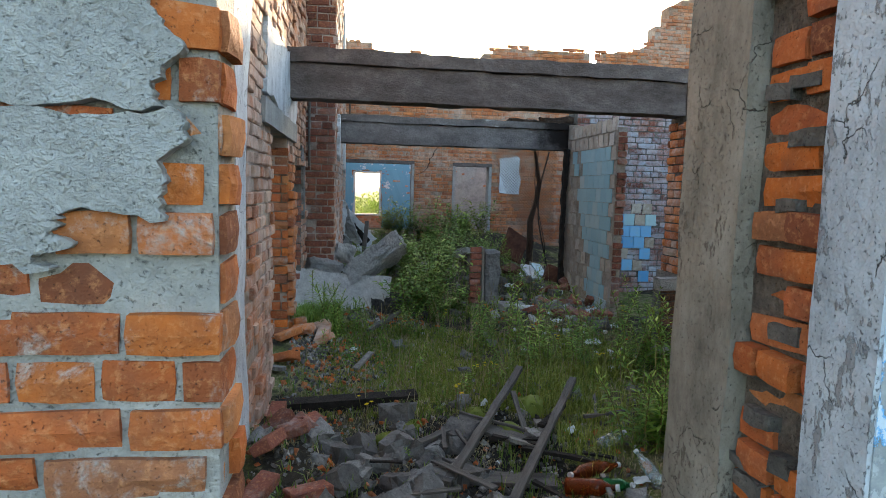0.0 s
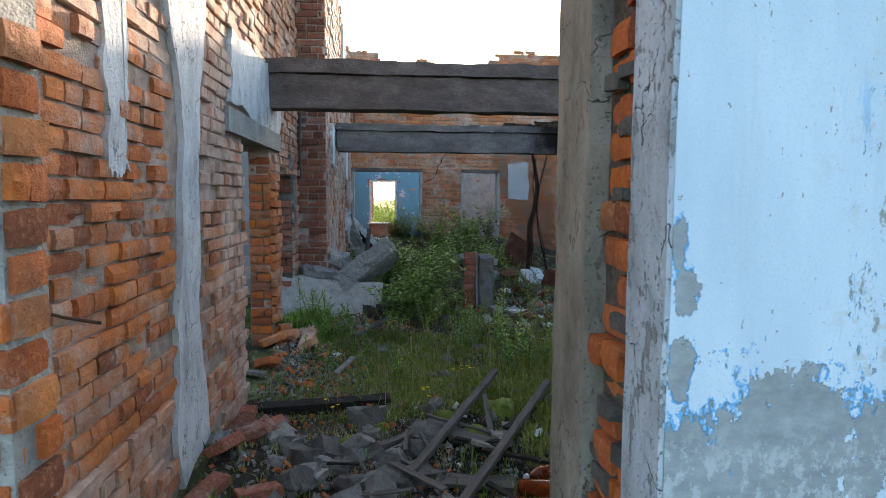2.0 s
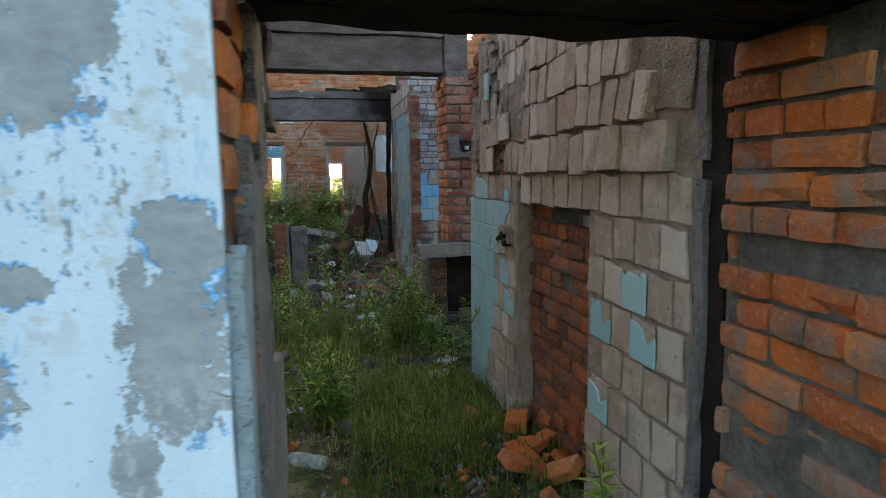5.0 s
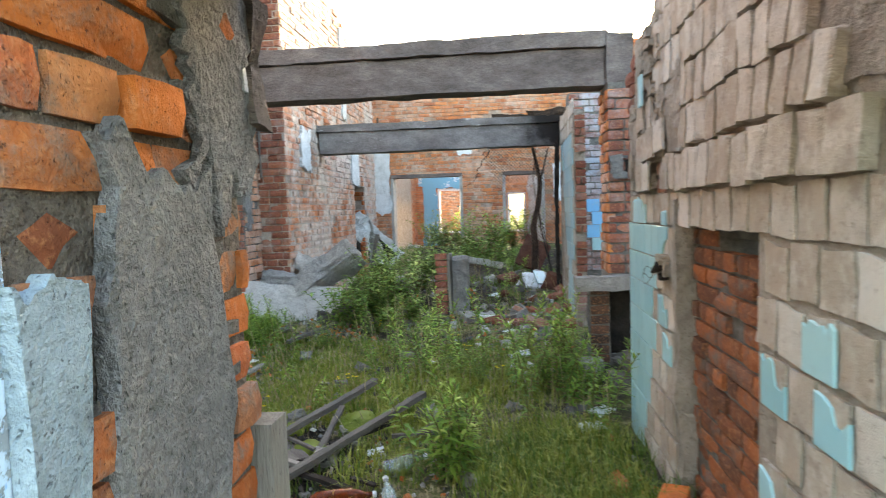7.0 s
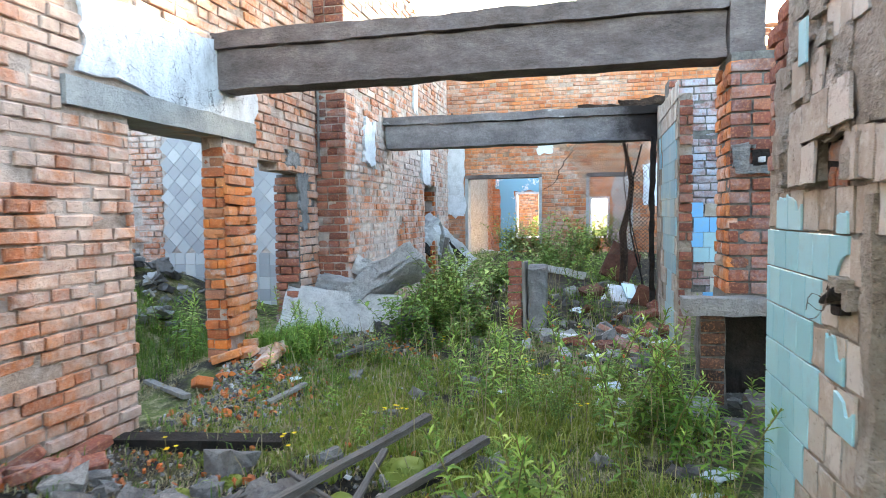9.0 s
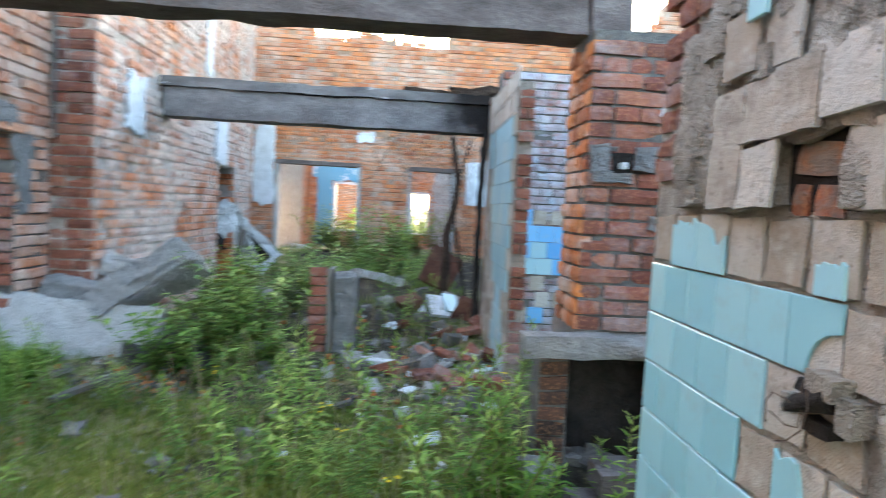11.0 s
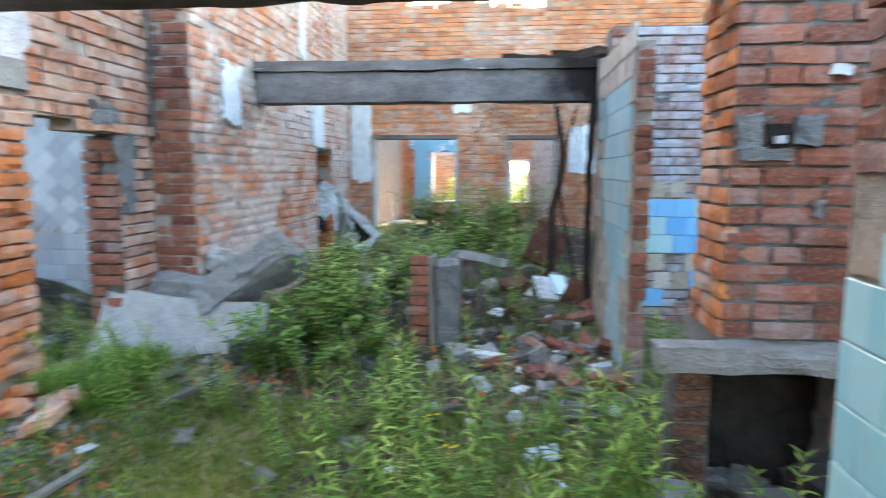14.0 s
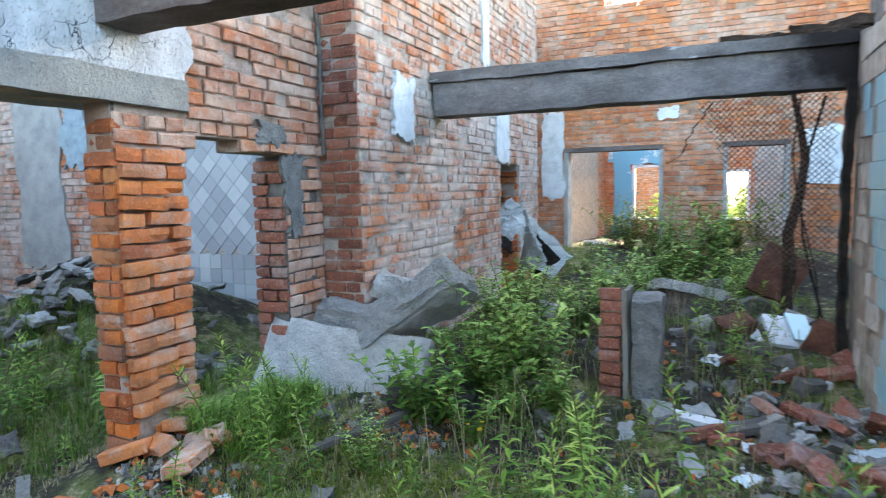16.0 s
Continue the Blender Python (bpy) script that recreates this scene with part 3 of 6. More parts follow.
def spans(z, length, holes):
    """The free stretches of a course at height z."""
    free = [(0.0, length)]
    for u0, u1, z0, z1 in holes:
        if z0 < z < z1:
            free = [s for a, b in free for s in ((a, min(b, u0)), (max(a, u1), b)) if s[1] - s[0] > 0.03]
    return free


def bricks(parent, origin, u, n, length, z0, z1, mats, holes=(), top=None, near=None, seed=1, miss=0.006, out=0.017, rag=0.0, bond=0, patch=(), worn=1.0):
    """Lays brick courses on a face. near(u, z): which bricks are pieces of their own; the rest is one mesh."""
    rng = random.Random(seed)
    origin, u, n = Vector(origin), Vector(u), Vector(n)
    rot = basis(u, n)
    verts, faces, singles = [], [], []
    row = 0
    z = z0 + COURSE / 2
    while z < z1 + 0.6 or (top and z < 8):
        if not top and z > z1 - COURSE / 2:
            break
        for a, b in spans(z, length, holes):
            head = (row + bond) % 3 == 1
            w = 0.12 if head else BL
            p = a - (0 if row % 2 else w / 2)
            while p < b - 0.02:
                q = p + w
                lo, hi = max(p, a), min(q, b)
                p = q
                if hi - lo < 0.035:
                    continue
                m = (lo + hi) / 2
                if top and z > top(m) + rng.uniform(-rag, rag):
                    continue
                if rng.random() < miss or any(pu0 < m < pu1 and pz0 < z < pz1 for pu0, pu1, pz0, pz1 in patch):
                    continue
                d = out + rng.gauss(0, 0.0062 * worn) - (0.011 if rng.random() < 0.05 else 0)
                place = origin + u * m + UP * (z - origin.z) + n * d
                mat4 = Matrix.Translation(place) @ rot @ Euler((rng.gauss(0, 0.012 * worn), rng.gauss(0, 0.012 * worn), rng.gauss(0, 0.01 * worn))).to_matrix().to_4x4()
                if near and near(m, z) and len(singles) < 300:
                    singles.append((hi - lo, mat4))
                else:
                    k = len(verts)
                    verts += [mat4 @ Vector(v) for v in brick_verts(hi - lo - JT, 0.05, BH, rng)]
                    faces += [tuple(i + k for i in f) for f in BRICK_FACES]
        row += 1
        z += COURSE
        if z > 9:
            break
    if verts:
        mass = child(new("bricks", mesh_of("bricks", verts, faces, mats[1])), parent)
        tagged(mass, "weathered bricks of the wall", kind="stuff")
    for l, m in singles:
        ob = child(new("brick", brick_mesh(l, mats[0], rng)), parent)
        ob.matrix_basis = m


def core(name, origin, u, n, length, thick, z0, holes=(), top=None, height=3.0, label="", mat=None, step=0.3):
    """The mortar body of a wall behind its face: columns between the openings."""
    origin, u, n = Vector(origin), Vector(u), Vector(n)
    cuts = sorted({0.0, length, *(min(max(v, 0), length) for h in holes for v in h[:2]), *([i * step for i in range(1, int(length / step) + 1)] if top else [])})
    verts, faces = [], []
    for a, b in zip(cuts, cuts[1:]):
        if b - a < 0.004:
            continue
        m = (a + b) / 2
        hi = top(m) - 0.03 if top else height
        zs = [(z0, hi)]
        for u0, u1, h0, h1 in holes:
            if u0 - 0.001 <= m <= u1 + 0.001:
                zs = [s for p, q in zs for s in ((p, min(q, h0)), (max(p, h1), q)) if s[1] - s[0] > 0.01]
        for p, q in zs:
            k = len(verts)
            for w in (0.0, -thick):
                for uu, zz in ((a, p), (b, p), (b, q), (a, q)):
                    v = origin + u * uu + n * w
                    verts.append((v.x, v.y, zz))
            faces += [tuple(i + k for i in f) for f in ((0, 1, 2, 3), (7, 6, 5, 4), (0, 4, 5, 1), (1, 5, 6, 2), (2, 6, 7, 3), (3, 7, 4, 0))]
    me = mesh_of(name, verts, faces, mat or M_MORTAR)
    bm = bmesh.new()
    bm.from_mesh(me)
    bmesh.ops.recalc_face_normals(bm, faces=bm.faces)
    bm.to_mesh(me)
    bm.free()
    return tagged(new(name, me), label, "wall", kind="structure")


def piecewise(points):
    def f(x):
        for (a, p), (b, q) in zip(points, points[1:]):
            if x <= b:
                return p if b - a < 1e-6 else p + (q - p) * min(max((x - a) / (b - a), 0), 1)
        return points[-1][1]
    return f


X, Y = Vector((1, 0, 0)), Vector((0, 1, 0))


# ---- ground ----
def heap(x, y, cx, cy, r, h):
    d = math.hypot(x - cx, y - cy) / r
    return h * max(0.0, 1 - d * d) ** 1.5


def ground_z(x, y):
    base = piecewise([(-50, 0.0), (1.5, 0.05), (4.0, 0.12), (6.5, 0.26), (9.0, 0.36), (13.5, 0.46), (18, 0.4), (25, 0.2), (60, 0.0)])(y)
    z = base
    if -8 < x < 12 and -3 < y < 30:
        z += 0.05 * noise.noise(Vector((x * 0.9, y * 0.9, 2))) + 0.035 * noise.noise(Vector((x * 2.7, y * 2.7, 5))) + 0.012 * noise.noise(Vector((x * 9, y * 9, 7)))
    z += heap(x, y, -0.3, 4.0, 0.7, 0.16) + heap(x, y, -0.35, 6.2, 0.6, 0.18) + heap(x, y, -2.9, 7.9, 1.7, 0.62) + heap(x, y, 2.6, 9.0, 0.9, 0.12) + heap(x, y, 1.3, 8.8, 1.4, 0.18)
    z += heap(x, y, 3.3, 3.4, 0.7, 0.12) + heap(x, y, 0.6, 13.5, 1.6, 0.3) + heap(x, y, 3.0, 13.0, 1.4, 0.35) + heap(x, y, 0.2, 7.6, 1.2, 0.12)
    return z


def axis_steps(lo, hi, fine, outer):
    v, d, r = [], fine, []
    n = int((hi - lo) / fine)
    v = [lo + (hi - lo) * i / n for i in range(n + 1)]
    a, b = lo, hi
    while d < outer:
        d *= 1.35
        a -= d
        b += d
        v = [a] + v + [b]
    return v


def ground():
    xs, ys = axis_steps(-3.2, 6.0, 0.075, 400), axis_steps(0.2, 15.0, 0.075, 400)
    verts = [(x, y, ground_z(x, y)) for y in ys for x in xs]
    w = len(xs)
    faces = [(j * w + i, j * w + i + 1, (j + 1) * w + i + 1, (j + 1) * w + i) for j in range(len(ys) - 1) for i in range(w - 1)]
    me = mesh_of("ground", verts, faces, M_GROUND)
    for p in me.polygons:
        p.use_smooth = True
    tagged(new("ground", me), "mossy soil and rubble ground with dry grass", "ground", kind="structure")


ground()


# ---- walls ----
# left wall, with two doorways
LX = -0.362
DOORS = [(5.10 - 1.8, 6.07 - 1.8, -1, 2.07), (6.48 - 1.8, 7.31 - 1.8, -1, 1.88)]
HOLES_L = DOORS + [(6.58 - 1.8, 6.9 - 1.8, 1.86, 1.95), (2.42 - 1.8, 2.56 - 1.8, 1.28, 1.42)]
LINTEL = (4.62 - 1.8, 6.52 - 1.8, 2.06, 2.24)
top_l = piecewise([(0, 4.4), (3, 4.55), (5.9, 4.5)])
wall = core("wall_left", (LX, 1.8, 0), Y, X, 5.91, 0.17, -0.2, HOLES_L, top_l, label="old brick wall with two doorways and limewash remains", mat=M_LIMEN)
bricks(wall, (LX, 1.8, -0.2), Y, X, 5.91, -0.2, 4.5, M_BRICKN, HOLES_L + [LINTEL], top_l, near=lambda u, z: u < 1.9 and 0.75 < z < 2.3, seed=3, rag=0.06, miss=0.012, worn=1.6, patch=[(1.85, 2.32, 0, 3.2), (2.9, 4.75, 2.24, 2.75), (4.25, 4.70, -1, 1.86)])
wall_b = core("wall_left_pier_reveal", (-0.53, 6.074, 0), X, -Y, 0.17, 0.02, -0.1, height=2.07, label="brick reveal of the doorway")
bricks(wall_b, (-0.53, 6.066, 0), X, -Y, 0.185, 0.0, 2.06, M_BRICK, near=lambda u, z: True, seed=4, bond=1, miss=0.06, out=0.02, worn=1.8)
rng = random.Random(404)
for row in range(25):
    z = -0.02 + row * COURSE
    thrust = 0.035 * min(1.0, max(0.0, (1.72 - z) / 0.12))
    cut = (0.27, 0.14) if row % 2 else (0.14, 0.27)
    y = 6.065 + (0.02 if z > 1.72 else 0.0)
    for q, ln in enumerate(cut):
        if z < 0.62 and q == 0 and rng.random() < 0.7:
            y += ln
            continue
        m = Matrix.Translation((LX + 0.022 + thrust * (1 if q == 0 else 0.7) + rng.gauss(0, 0.008), y + ln / 2 + rng.gauss(0, 0.005), z + rng.gauss(0, 0.003))) @ basis(Y, X) @ Euler((rng.gauss(0, 0.02), rng.gauss(0, 0.025), rng.gauss(0, 0.035))).to_matrix().to_4x4()
        ob = child(new("brick", brick_mesh(ln + rng.choice((-0.01, 0.0, 0.01)), (M_BRICK[0], M_BRICKN[0])[rng.random() < 0.85], rng)), wall)
        ob.matrix_basis = m
        y += ln
# reveal laid in darker brick than the wall face
wall_b = core("wall_left_niche_reveal", (-0.58, 7.30, 0), X, -Y, 0.22, 0.36, -0.1, height=1.87, label="dark red brick reveal of the doorway")
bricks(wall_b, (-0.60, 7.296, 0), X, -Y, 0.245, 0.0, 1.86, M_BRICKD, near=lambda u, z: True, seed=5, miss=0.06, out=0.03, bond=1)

# the wall steps forward at the pilaster and runs on to the back wall
FX = -0.04
top_f = piecewise([(0, 4.7), (1.6, 4.5), (2.2, 4.35), (3.3, 4.05), (4.4, 4.25), (6.5, 4.6)])
NICHE = [(10.68 - 7.71, 11.4 - 7.71, -1, 1.92)]
wall = core("wall_left_far", (FX, 7.72, 0), Y, X, 4.52, 0.54, -0.2, NICHE, top_f, label="tall brick wall with peeling limewash patches", mat=M_LIME)
bricks(wall, (FX, 7.71, 0), Y, X, 4.53, 0.0, 4.5, M_BRICKL, NICHE, top_f, near=lambda u, z: u < 2.0 and 0.7 < z < 2.9, seed=6, rag=0.08, out=0.011)
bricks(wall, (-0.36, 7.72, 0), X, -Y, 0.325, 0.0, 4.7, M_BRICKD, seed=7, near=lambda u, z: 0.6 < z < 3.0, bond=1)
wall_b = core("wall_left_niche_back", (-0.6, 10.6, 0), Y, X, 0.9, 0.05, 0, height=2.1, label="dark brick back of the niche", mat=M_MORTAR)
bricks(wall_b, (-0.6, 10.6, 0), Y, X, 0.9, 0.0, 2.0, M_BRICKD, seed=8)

# back wall, with two openings
BY = 14.26
bricks(wall, (-0.6, 11.395, 0), X, -Y, 0.55, 0.0, 1.9, M_BRICK, seed=66, miss=0.06, out=0.02)
# unseen wall, added to keep light from entering behind the corner
wall = core("wall_corner_return", (-0.745, 12.26, 0), Y, X, 1.99, 0.3, -0.2, height=4.3, label="unseen brick return closing the wall corner against light", mat=M_LIMEF)
bricks(wall, (-0.745, 12.26, 0), Y, X, 1.99, 0.0, 4.3, M_BRICKF, seed=67)
SOCK = [(v, v + 0.13, 2.92, 3.05) for v in (0.85, 1.52, 2.30, 2.98, 3.65)]
HOLES_B = [(-0.14 + 0.75, 1.40 + 0.75, -1, 2.27), (2.25 + 0.75, 3.12 + 0.75, -1, 2.26)] + SOCK
top_b = piecewise([(0, 4.8), (1.1, 4.75), (1.3, 4.5), (1.7, 4.42), (2.2, 4.62), (2.7, 4.45), (3.6, 4.38), (3.8, 4.8), (5.9, 4.8), (5.92, 4.42), (6.15, 4.42), (6.17, 4.8), (7.3, 4.9), (7.6, 5.4), (8.0, 6.0), (9.2, 6.4)])
back_wall = wall = core("wall_back", (-0.75, BY + 0.012, 0), X, -Y, 9.5, 0.38, -0.2, HOLES_B[:2], top_b, label="orange brick end wall with two openings and a broken top", mat=M_LIMEF)
bricks(wall, (-0.75, BY + 0.012, 0), X, -Y, 9.5, 0.0, 4.5, M_BRICKF, HOLES_B, top_b, seed=9, rag=0.1, near=lambda u, z: 0.4 < u < 4.4 and 2.2 < z < 3.3, out=0.012)

# the next room: its end wall with two windows, side walls
FY = 21.75
HOLES_F = [(3.0, 3.94, 0.75, 2.2), (5.31, 5.9, 0.75, 2.0)]
# upper part is unseen, raised to 4.3 m to keep the low sun out
wall = core("wall_far", (-3, FY, 0), X, -Y, 10.0, 0.35, -0.2, HOLES_F, height=4.3, label="brick wall of the next room with patches of blue paint", mat=M_LIMEF)
bricks(wall, (-3, FY, 0), X, -Y, 10.0, 0.0, 4.3, M_BRICKF, HOLES_F, seed=30)
wall = core("wall_next_left", (-0.75, 14.64, 0), Y, X, 7.1, 0.4, -0.2, height=3.6, label="brick side wall of the next room", mat=M_LIMEF)
bricks(wall, (-0.75, 14.64, 0), Y, X, 7.1, 0.0, 3.5, M_BRICKF, seed=10)
wall = core("wall_next_right", (6.5, 14.64, 0), Y, -X, 7.1, 0.4, -0.2, height=3.4, label="brick side wall of the next room", mat=M_LIMEF)
bricks(wall, (6.5, 14.64, 0), Y, -X, 7.1, 0.0, 3.3, M_BRICKF, seed=11)
wall = core("wall_wing", (-7.0, 32.0, 0), X, -Y, 6.9, 0.4, -0.2, height=3.4, label="sunlit orange brick wall of a farther wing")
bricks(wall, (-7.0, 32.0, 0), X, -Y, 6.9, 0.0, 3.3, M_BRICKF, seed=12)

# right side: tiled wall, pillar, tiled partition, painted cross wall
TX = 3.12
HOLES_T = [(3.01 - 2.28, 3.86 - 2.28, -1, 1.50)]
top_t = piecewise([(0, 2.75), (1.9, 2.6), (2.1, 2.44), (2.45, 2.38), (2.52, 2.2), (2.67, 1.9)])
wall = core("wall_tiled", (TX, 2.28, 0), Y, -X, 2.68, 0.38, -0.2, HOLES_T, top_t, label="brick wall bedded with buff mortar and old tiles", mat=M_GROUT, step=0.06)
tile_wall = wall
bricks(wall, (TX + 0.0, 4.964, 0), X, Y, 0.38, 0.0, 1.9, M_BRICKD, seed=13)
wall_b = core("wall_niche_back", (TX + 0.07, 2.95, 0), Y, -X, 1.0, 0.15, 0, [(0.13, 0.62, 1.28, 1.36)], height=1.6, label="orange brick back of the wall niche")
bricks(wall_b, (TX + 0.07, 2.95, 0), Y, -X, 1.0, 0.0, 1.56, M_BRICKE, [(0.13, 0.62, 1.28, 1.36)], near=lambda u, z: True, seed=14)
wall_b = core("wall_niche_reveal", (TX, 3.862, 0), X, -Y, 0.06, 0.02, 0, height=1.5, label="rough reveal of the wall niche", mat=M_GROUT)

pillar = core("wall_pillar", (3.14, 5.89, 0), X, -Y, 0.52, 0.38, 0.968, height=2.40, label="free-standing dark red brick pillar under the beam")
bricks(pillar, (3.13, 5.89, 0.0), X, -Y, 0.54, 0.97, 2.39, M_BRICKD, near=lambda u, z: True, seed=16, miss=0.0)
# left face in paler brick: the light it catches, put into colour
bricks(pillar, (3.14, 5.88, 0.0), Y, -X, 0.40, 0.97, 2.39, M_BRICKN, near=lambda u, z: True, seed=17, miss=0.0, bond=1)

part_top = piecewise([(0, 2.44), (0.9, 2.5), (1.66, 2.62)])
wall = core("wall_partition", (3.02, 7.2, 0), Y, -X, 1.66, 0.10, 0.0, top=part_top, label="thin tiled partition wall with a broken brick end", mat=M_GROUT, step=0.1)
partition = wall
bricks(wall, (3.02, 7.205, 0), X, -Y, 0.11, 0.0, 2.45, M_BRICKD, near=lambda u, z: True, seed=18, miss=0.07, out=0.022, worn=2.5)
wall = core("wall_cross", (3.13, 8.86, 0), X, -Y, 5.0, 0.35, 0.0, height=2.86, label="brick cross wall with peeling white and lilac paint")
cross = wall
bricks(wall, (3.13, 8.86, 0), X, -Y, 5.0, 0.0, 2.86, M_BRICKB, near=lambda u, z: u < 1.6, seed=19)

# front wall: left jamb, painted pier, lintel and right jamb
wall = core("wall_front_left", (-2.6, 1.672, 0), X, -Y, 2.64, 0.13, -0.2, height=3.3, label="broken brick doorway jamb with cement plaster remains", mat=M_CONC)
bricks(wall, (-2.6, 1.672, 0), X, -Y, 2.652, -0.04, 3.3, M_BRICKP, near=lambda u, z: u > 1.9, seed=20, miss=0.0, out=0.012, bond=1)
bricks(wall, (0.04, 1.672, 0), Y, X, 0.13, -0.04, 3.3, M_BRICK, near=lambda u, z: z < 2.6, seed=21, miss=0.0, out=0.012, worn=1.6)
wall_b = core("wall_front_left_back", (-2.6, 1.802, 0), X, -Y, 1.84, 0.34, -0.2, height=3.3, label="brick wall behind the doorway jamb")

pier = core("wall_front_pier", (1.178, 1.62, 0), X, -Y, 0.754, 0.505, -0.2, height=3.0, label="brick pier with flaking white and blue paint", mat=M_MORTB)
bricks(pier, (1.178, 1.76, 0), Y, -X, 0.255, -0.1, 3.0, M_BRICK, near=lambda u, z: z < 2.6, seed=22, miss=0.03, out=0.016, bond=1, worn=2.2)
bricks(pier, (1.934, 1.62, 0), Y, X, 0.52, -0.1, 1.86, M_BRICKQ, near=lambda u, z: True, seed=23, miss=0.03, out=0.012, worn=1.3, patch=[(0.0, 0.06, 0, 1.35)])


def slab_part(name, parent, args, mat, label="", **kw):
    return part(name, rough_bm(*args, **kw), mat, parent, label)


# painted plaster on the pier, with a thickness of its own, returning round its left edge
slab_part("plaster_face", pier, (1.138, 1.600, -0.15, 1.935, 1.620, 3.0), M_PAINT, "flaking white-blue painted plaster", step=0.12, amp=0.003)
slab_part("plaster_return", pier, (1.128, 1.603, -0.15, 1.150, 1.765, 3.0), M_RETURN, step=0.1, amp=0.005)

lint = tagged(new("wall_front_lintel", bm_mesh("wall_front_lintel", rough_bm(1.932, 1.622, 1.93, 5.0, 2.12, 3.0, 0.2, 0.01), M_MORTAR)), "lintel wall over the doorway", "wall", kind="structure")
slab_part("plaster_face", lint, (1.936, 1.600, 1.855, 5.0, 1.621, 3.0), M_PAINT, "white painted plaster", step=0.1, amp=0.008)
bm = bmesh.new()
arc = [(1.934, 1.862)] + [(1.936 + 0.05 * (1 - math.cos(a)), 1.80 + 0.06 * math.sin(a)) for a in (0.0, 0.35, 0.7, 1.0, 1.3, 1.57)]
rings = [[bm.verts.new((x, y, z)) for x, z in arc] for y in (1.602, 1.66)]
bm.faces.new(rings[0])
bm.faces.new(rings[1][::-1])
for a in range(len(arc)):
    b = (a + 1) % len(arc)
    bm.faces.new((rings[0][a], rings[0][b], rings[1][b], rings[1][a]))
part("corner_plaster", bm, M_CEMENT, lint, "rounded grey plaster corner")
wall = core("wall_front_right", (3.11, 1.62, 0), X, -Y, 2.0, 0.52, -0.2, height=1.86, label="brick jamb of the doorway")
bricks(wall, (3.108, 1.60, 0), Y, -X, 0.54, 0.0, 1.86, M_BRICKQ, near=lambda u, z: True, seed=24, miss=0.06, out=0.016, bond=1, worn=2.2)


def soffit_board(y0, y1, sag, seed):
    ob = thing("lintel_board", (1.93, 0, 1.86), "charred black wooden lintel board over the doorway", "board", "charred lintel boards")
    part("board", rough_bm(0, y0, 0, 3.0, y1, 0.07 + sag, 0.09, 0.014, seed, 0.03), M_BLACK, ob)


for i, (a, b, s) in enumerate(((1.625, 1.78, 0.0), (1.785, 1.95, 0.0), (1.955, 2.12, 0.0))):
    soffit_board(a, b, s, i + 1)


def post(name, x0, y0, z0, x1, y1, z1, mat, label, seed=1, lean=0.0):
    ob = thing(name, ((x0 + x1) / 2, (y0 + y1) / 2, z0), label, "post")
    ob.matrix_basis = ob.matrix_basis @ pose(0, 0, 0, 0, lean, 0)
    part("post", rough_bm(-(x1 - x0) / 2, -(y1 - y0) / 2, 0, (x1 - x0) / 2, (y1 - y0) / 2, z1 - z0, 0.07, 0.006, seed, 0.012), mat, ob)
    return ob


post("door_post", 1.125, 2.02, -0.05, 1.27, 2.285, 3.0, M_POST, "grey weathered door post with cracked plaster skin", 2)
# the stud's black also paints the shaded gap beside the plaster skin
st = post("door_stud", 3.118, 2.16, 0.0, 3.20, 2.275, 1.95, M_BLACK, "dark stud with grey plaster skin beside the tiles", 3)
part("plaster_skin", rough_bm(-0.062, 0.012, 0.2, -0.042, 0.058, 1.52, 0.04, 0.008, 14, 0.015), M_CEMENT, st, "grey plaster skin")
part("plaster_skin", rough_bm(-0.062, 0.02, 1.56, -0.042, 0.058, 1.93, 0.04, 0.008, 15, 0.015), M_CEMENT, st, "grey plaster skin")
ob = thing("burnt_post", (2.965, 8.77, 0.3), "burnt black wooden post under the beam", "post")
part("post", rough_bm(-0.026, -0.05, 0, 0.026, 0.05, 1.97, 0.035, 0.022, 4, 0.03), M_BLACK, ob)
post("wooden_stub", 1.90, 2.14, 0.0, 1.97, 2.21, 1.12, M_WOOD, "grey wooden stub against the pier", 6)


def beam(name, x0, x1, y, z0, h, depth, lip, seed, label, burnt=False):
    """A concrete tie beam with a wider top flange."""
    ob = thing(name, (x0, y, z0), label, "beam")
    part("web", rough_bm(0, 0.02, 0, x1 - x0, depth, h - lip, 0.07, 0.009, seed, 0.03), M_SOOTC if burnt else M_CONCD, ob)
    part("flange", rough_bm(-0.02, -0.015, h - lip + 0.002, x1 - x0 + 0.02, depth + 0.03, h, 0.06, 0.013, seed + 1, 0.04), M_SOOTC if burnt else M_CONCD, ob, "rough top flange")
    return ob


b = beam("roof_beam", -0.55, 3.14, 5.99, 2.405, 0.405, 0.26, 0.12, 3, "dark grey concrete roof beam on brick pillar")
part("end_block", rough_bm(3.694, -0.03, -0.01, 3.90, 0.30, 0.38, 0.08, 0.008, 5, 0.02), M_CONCD, b)
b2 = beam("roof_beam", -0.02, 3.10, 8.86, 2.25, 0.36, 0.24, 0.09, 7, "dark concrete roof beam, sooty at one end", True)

ob = thing("door_lintel", (-0.35, 4.62, 2.07), "grey concrete lintel over the doorway", "lintel")
part("body", rough_bm(-0.38, 0, 0, 0.025, 1.90, 0.155, 0.08, 0.006, 8, 0.015), M_CONC, ob)

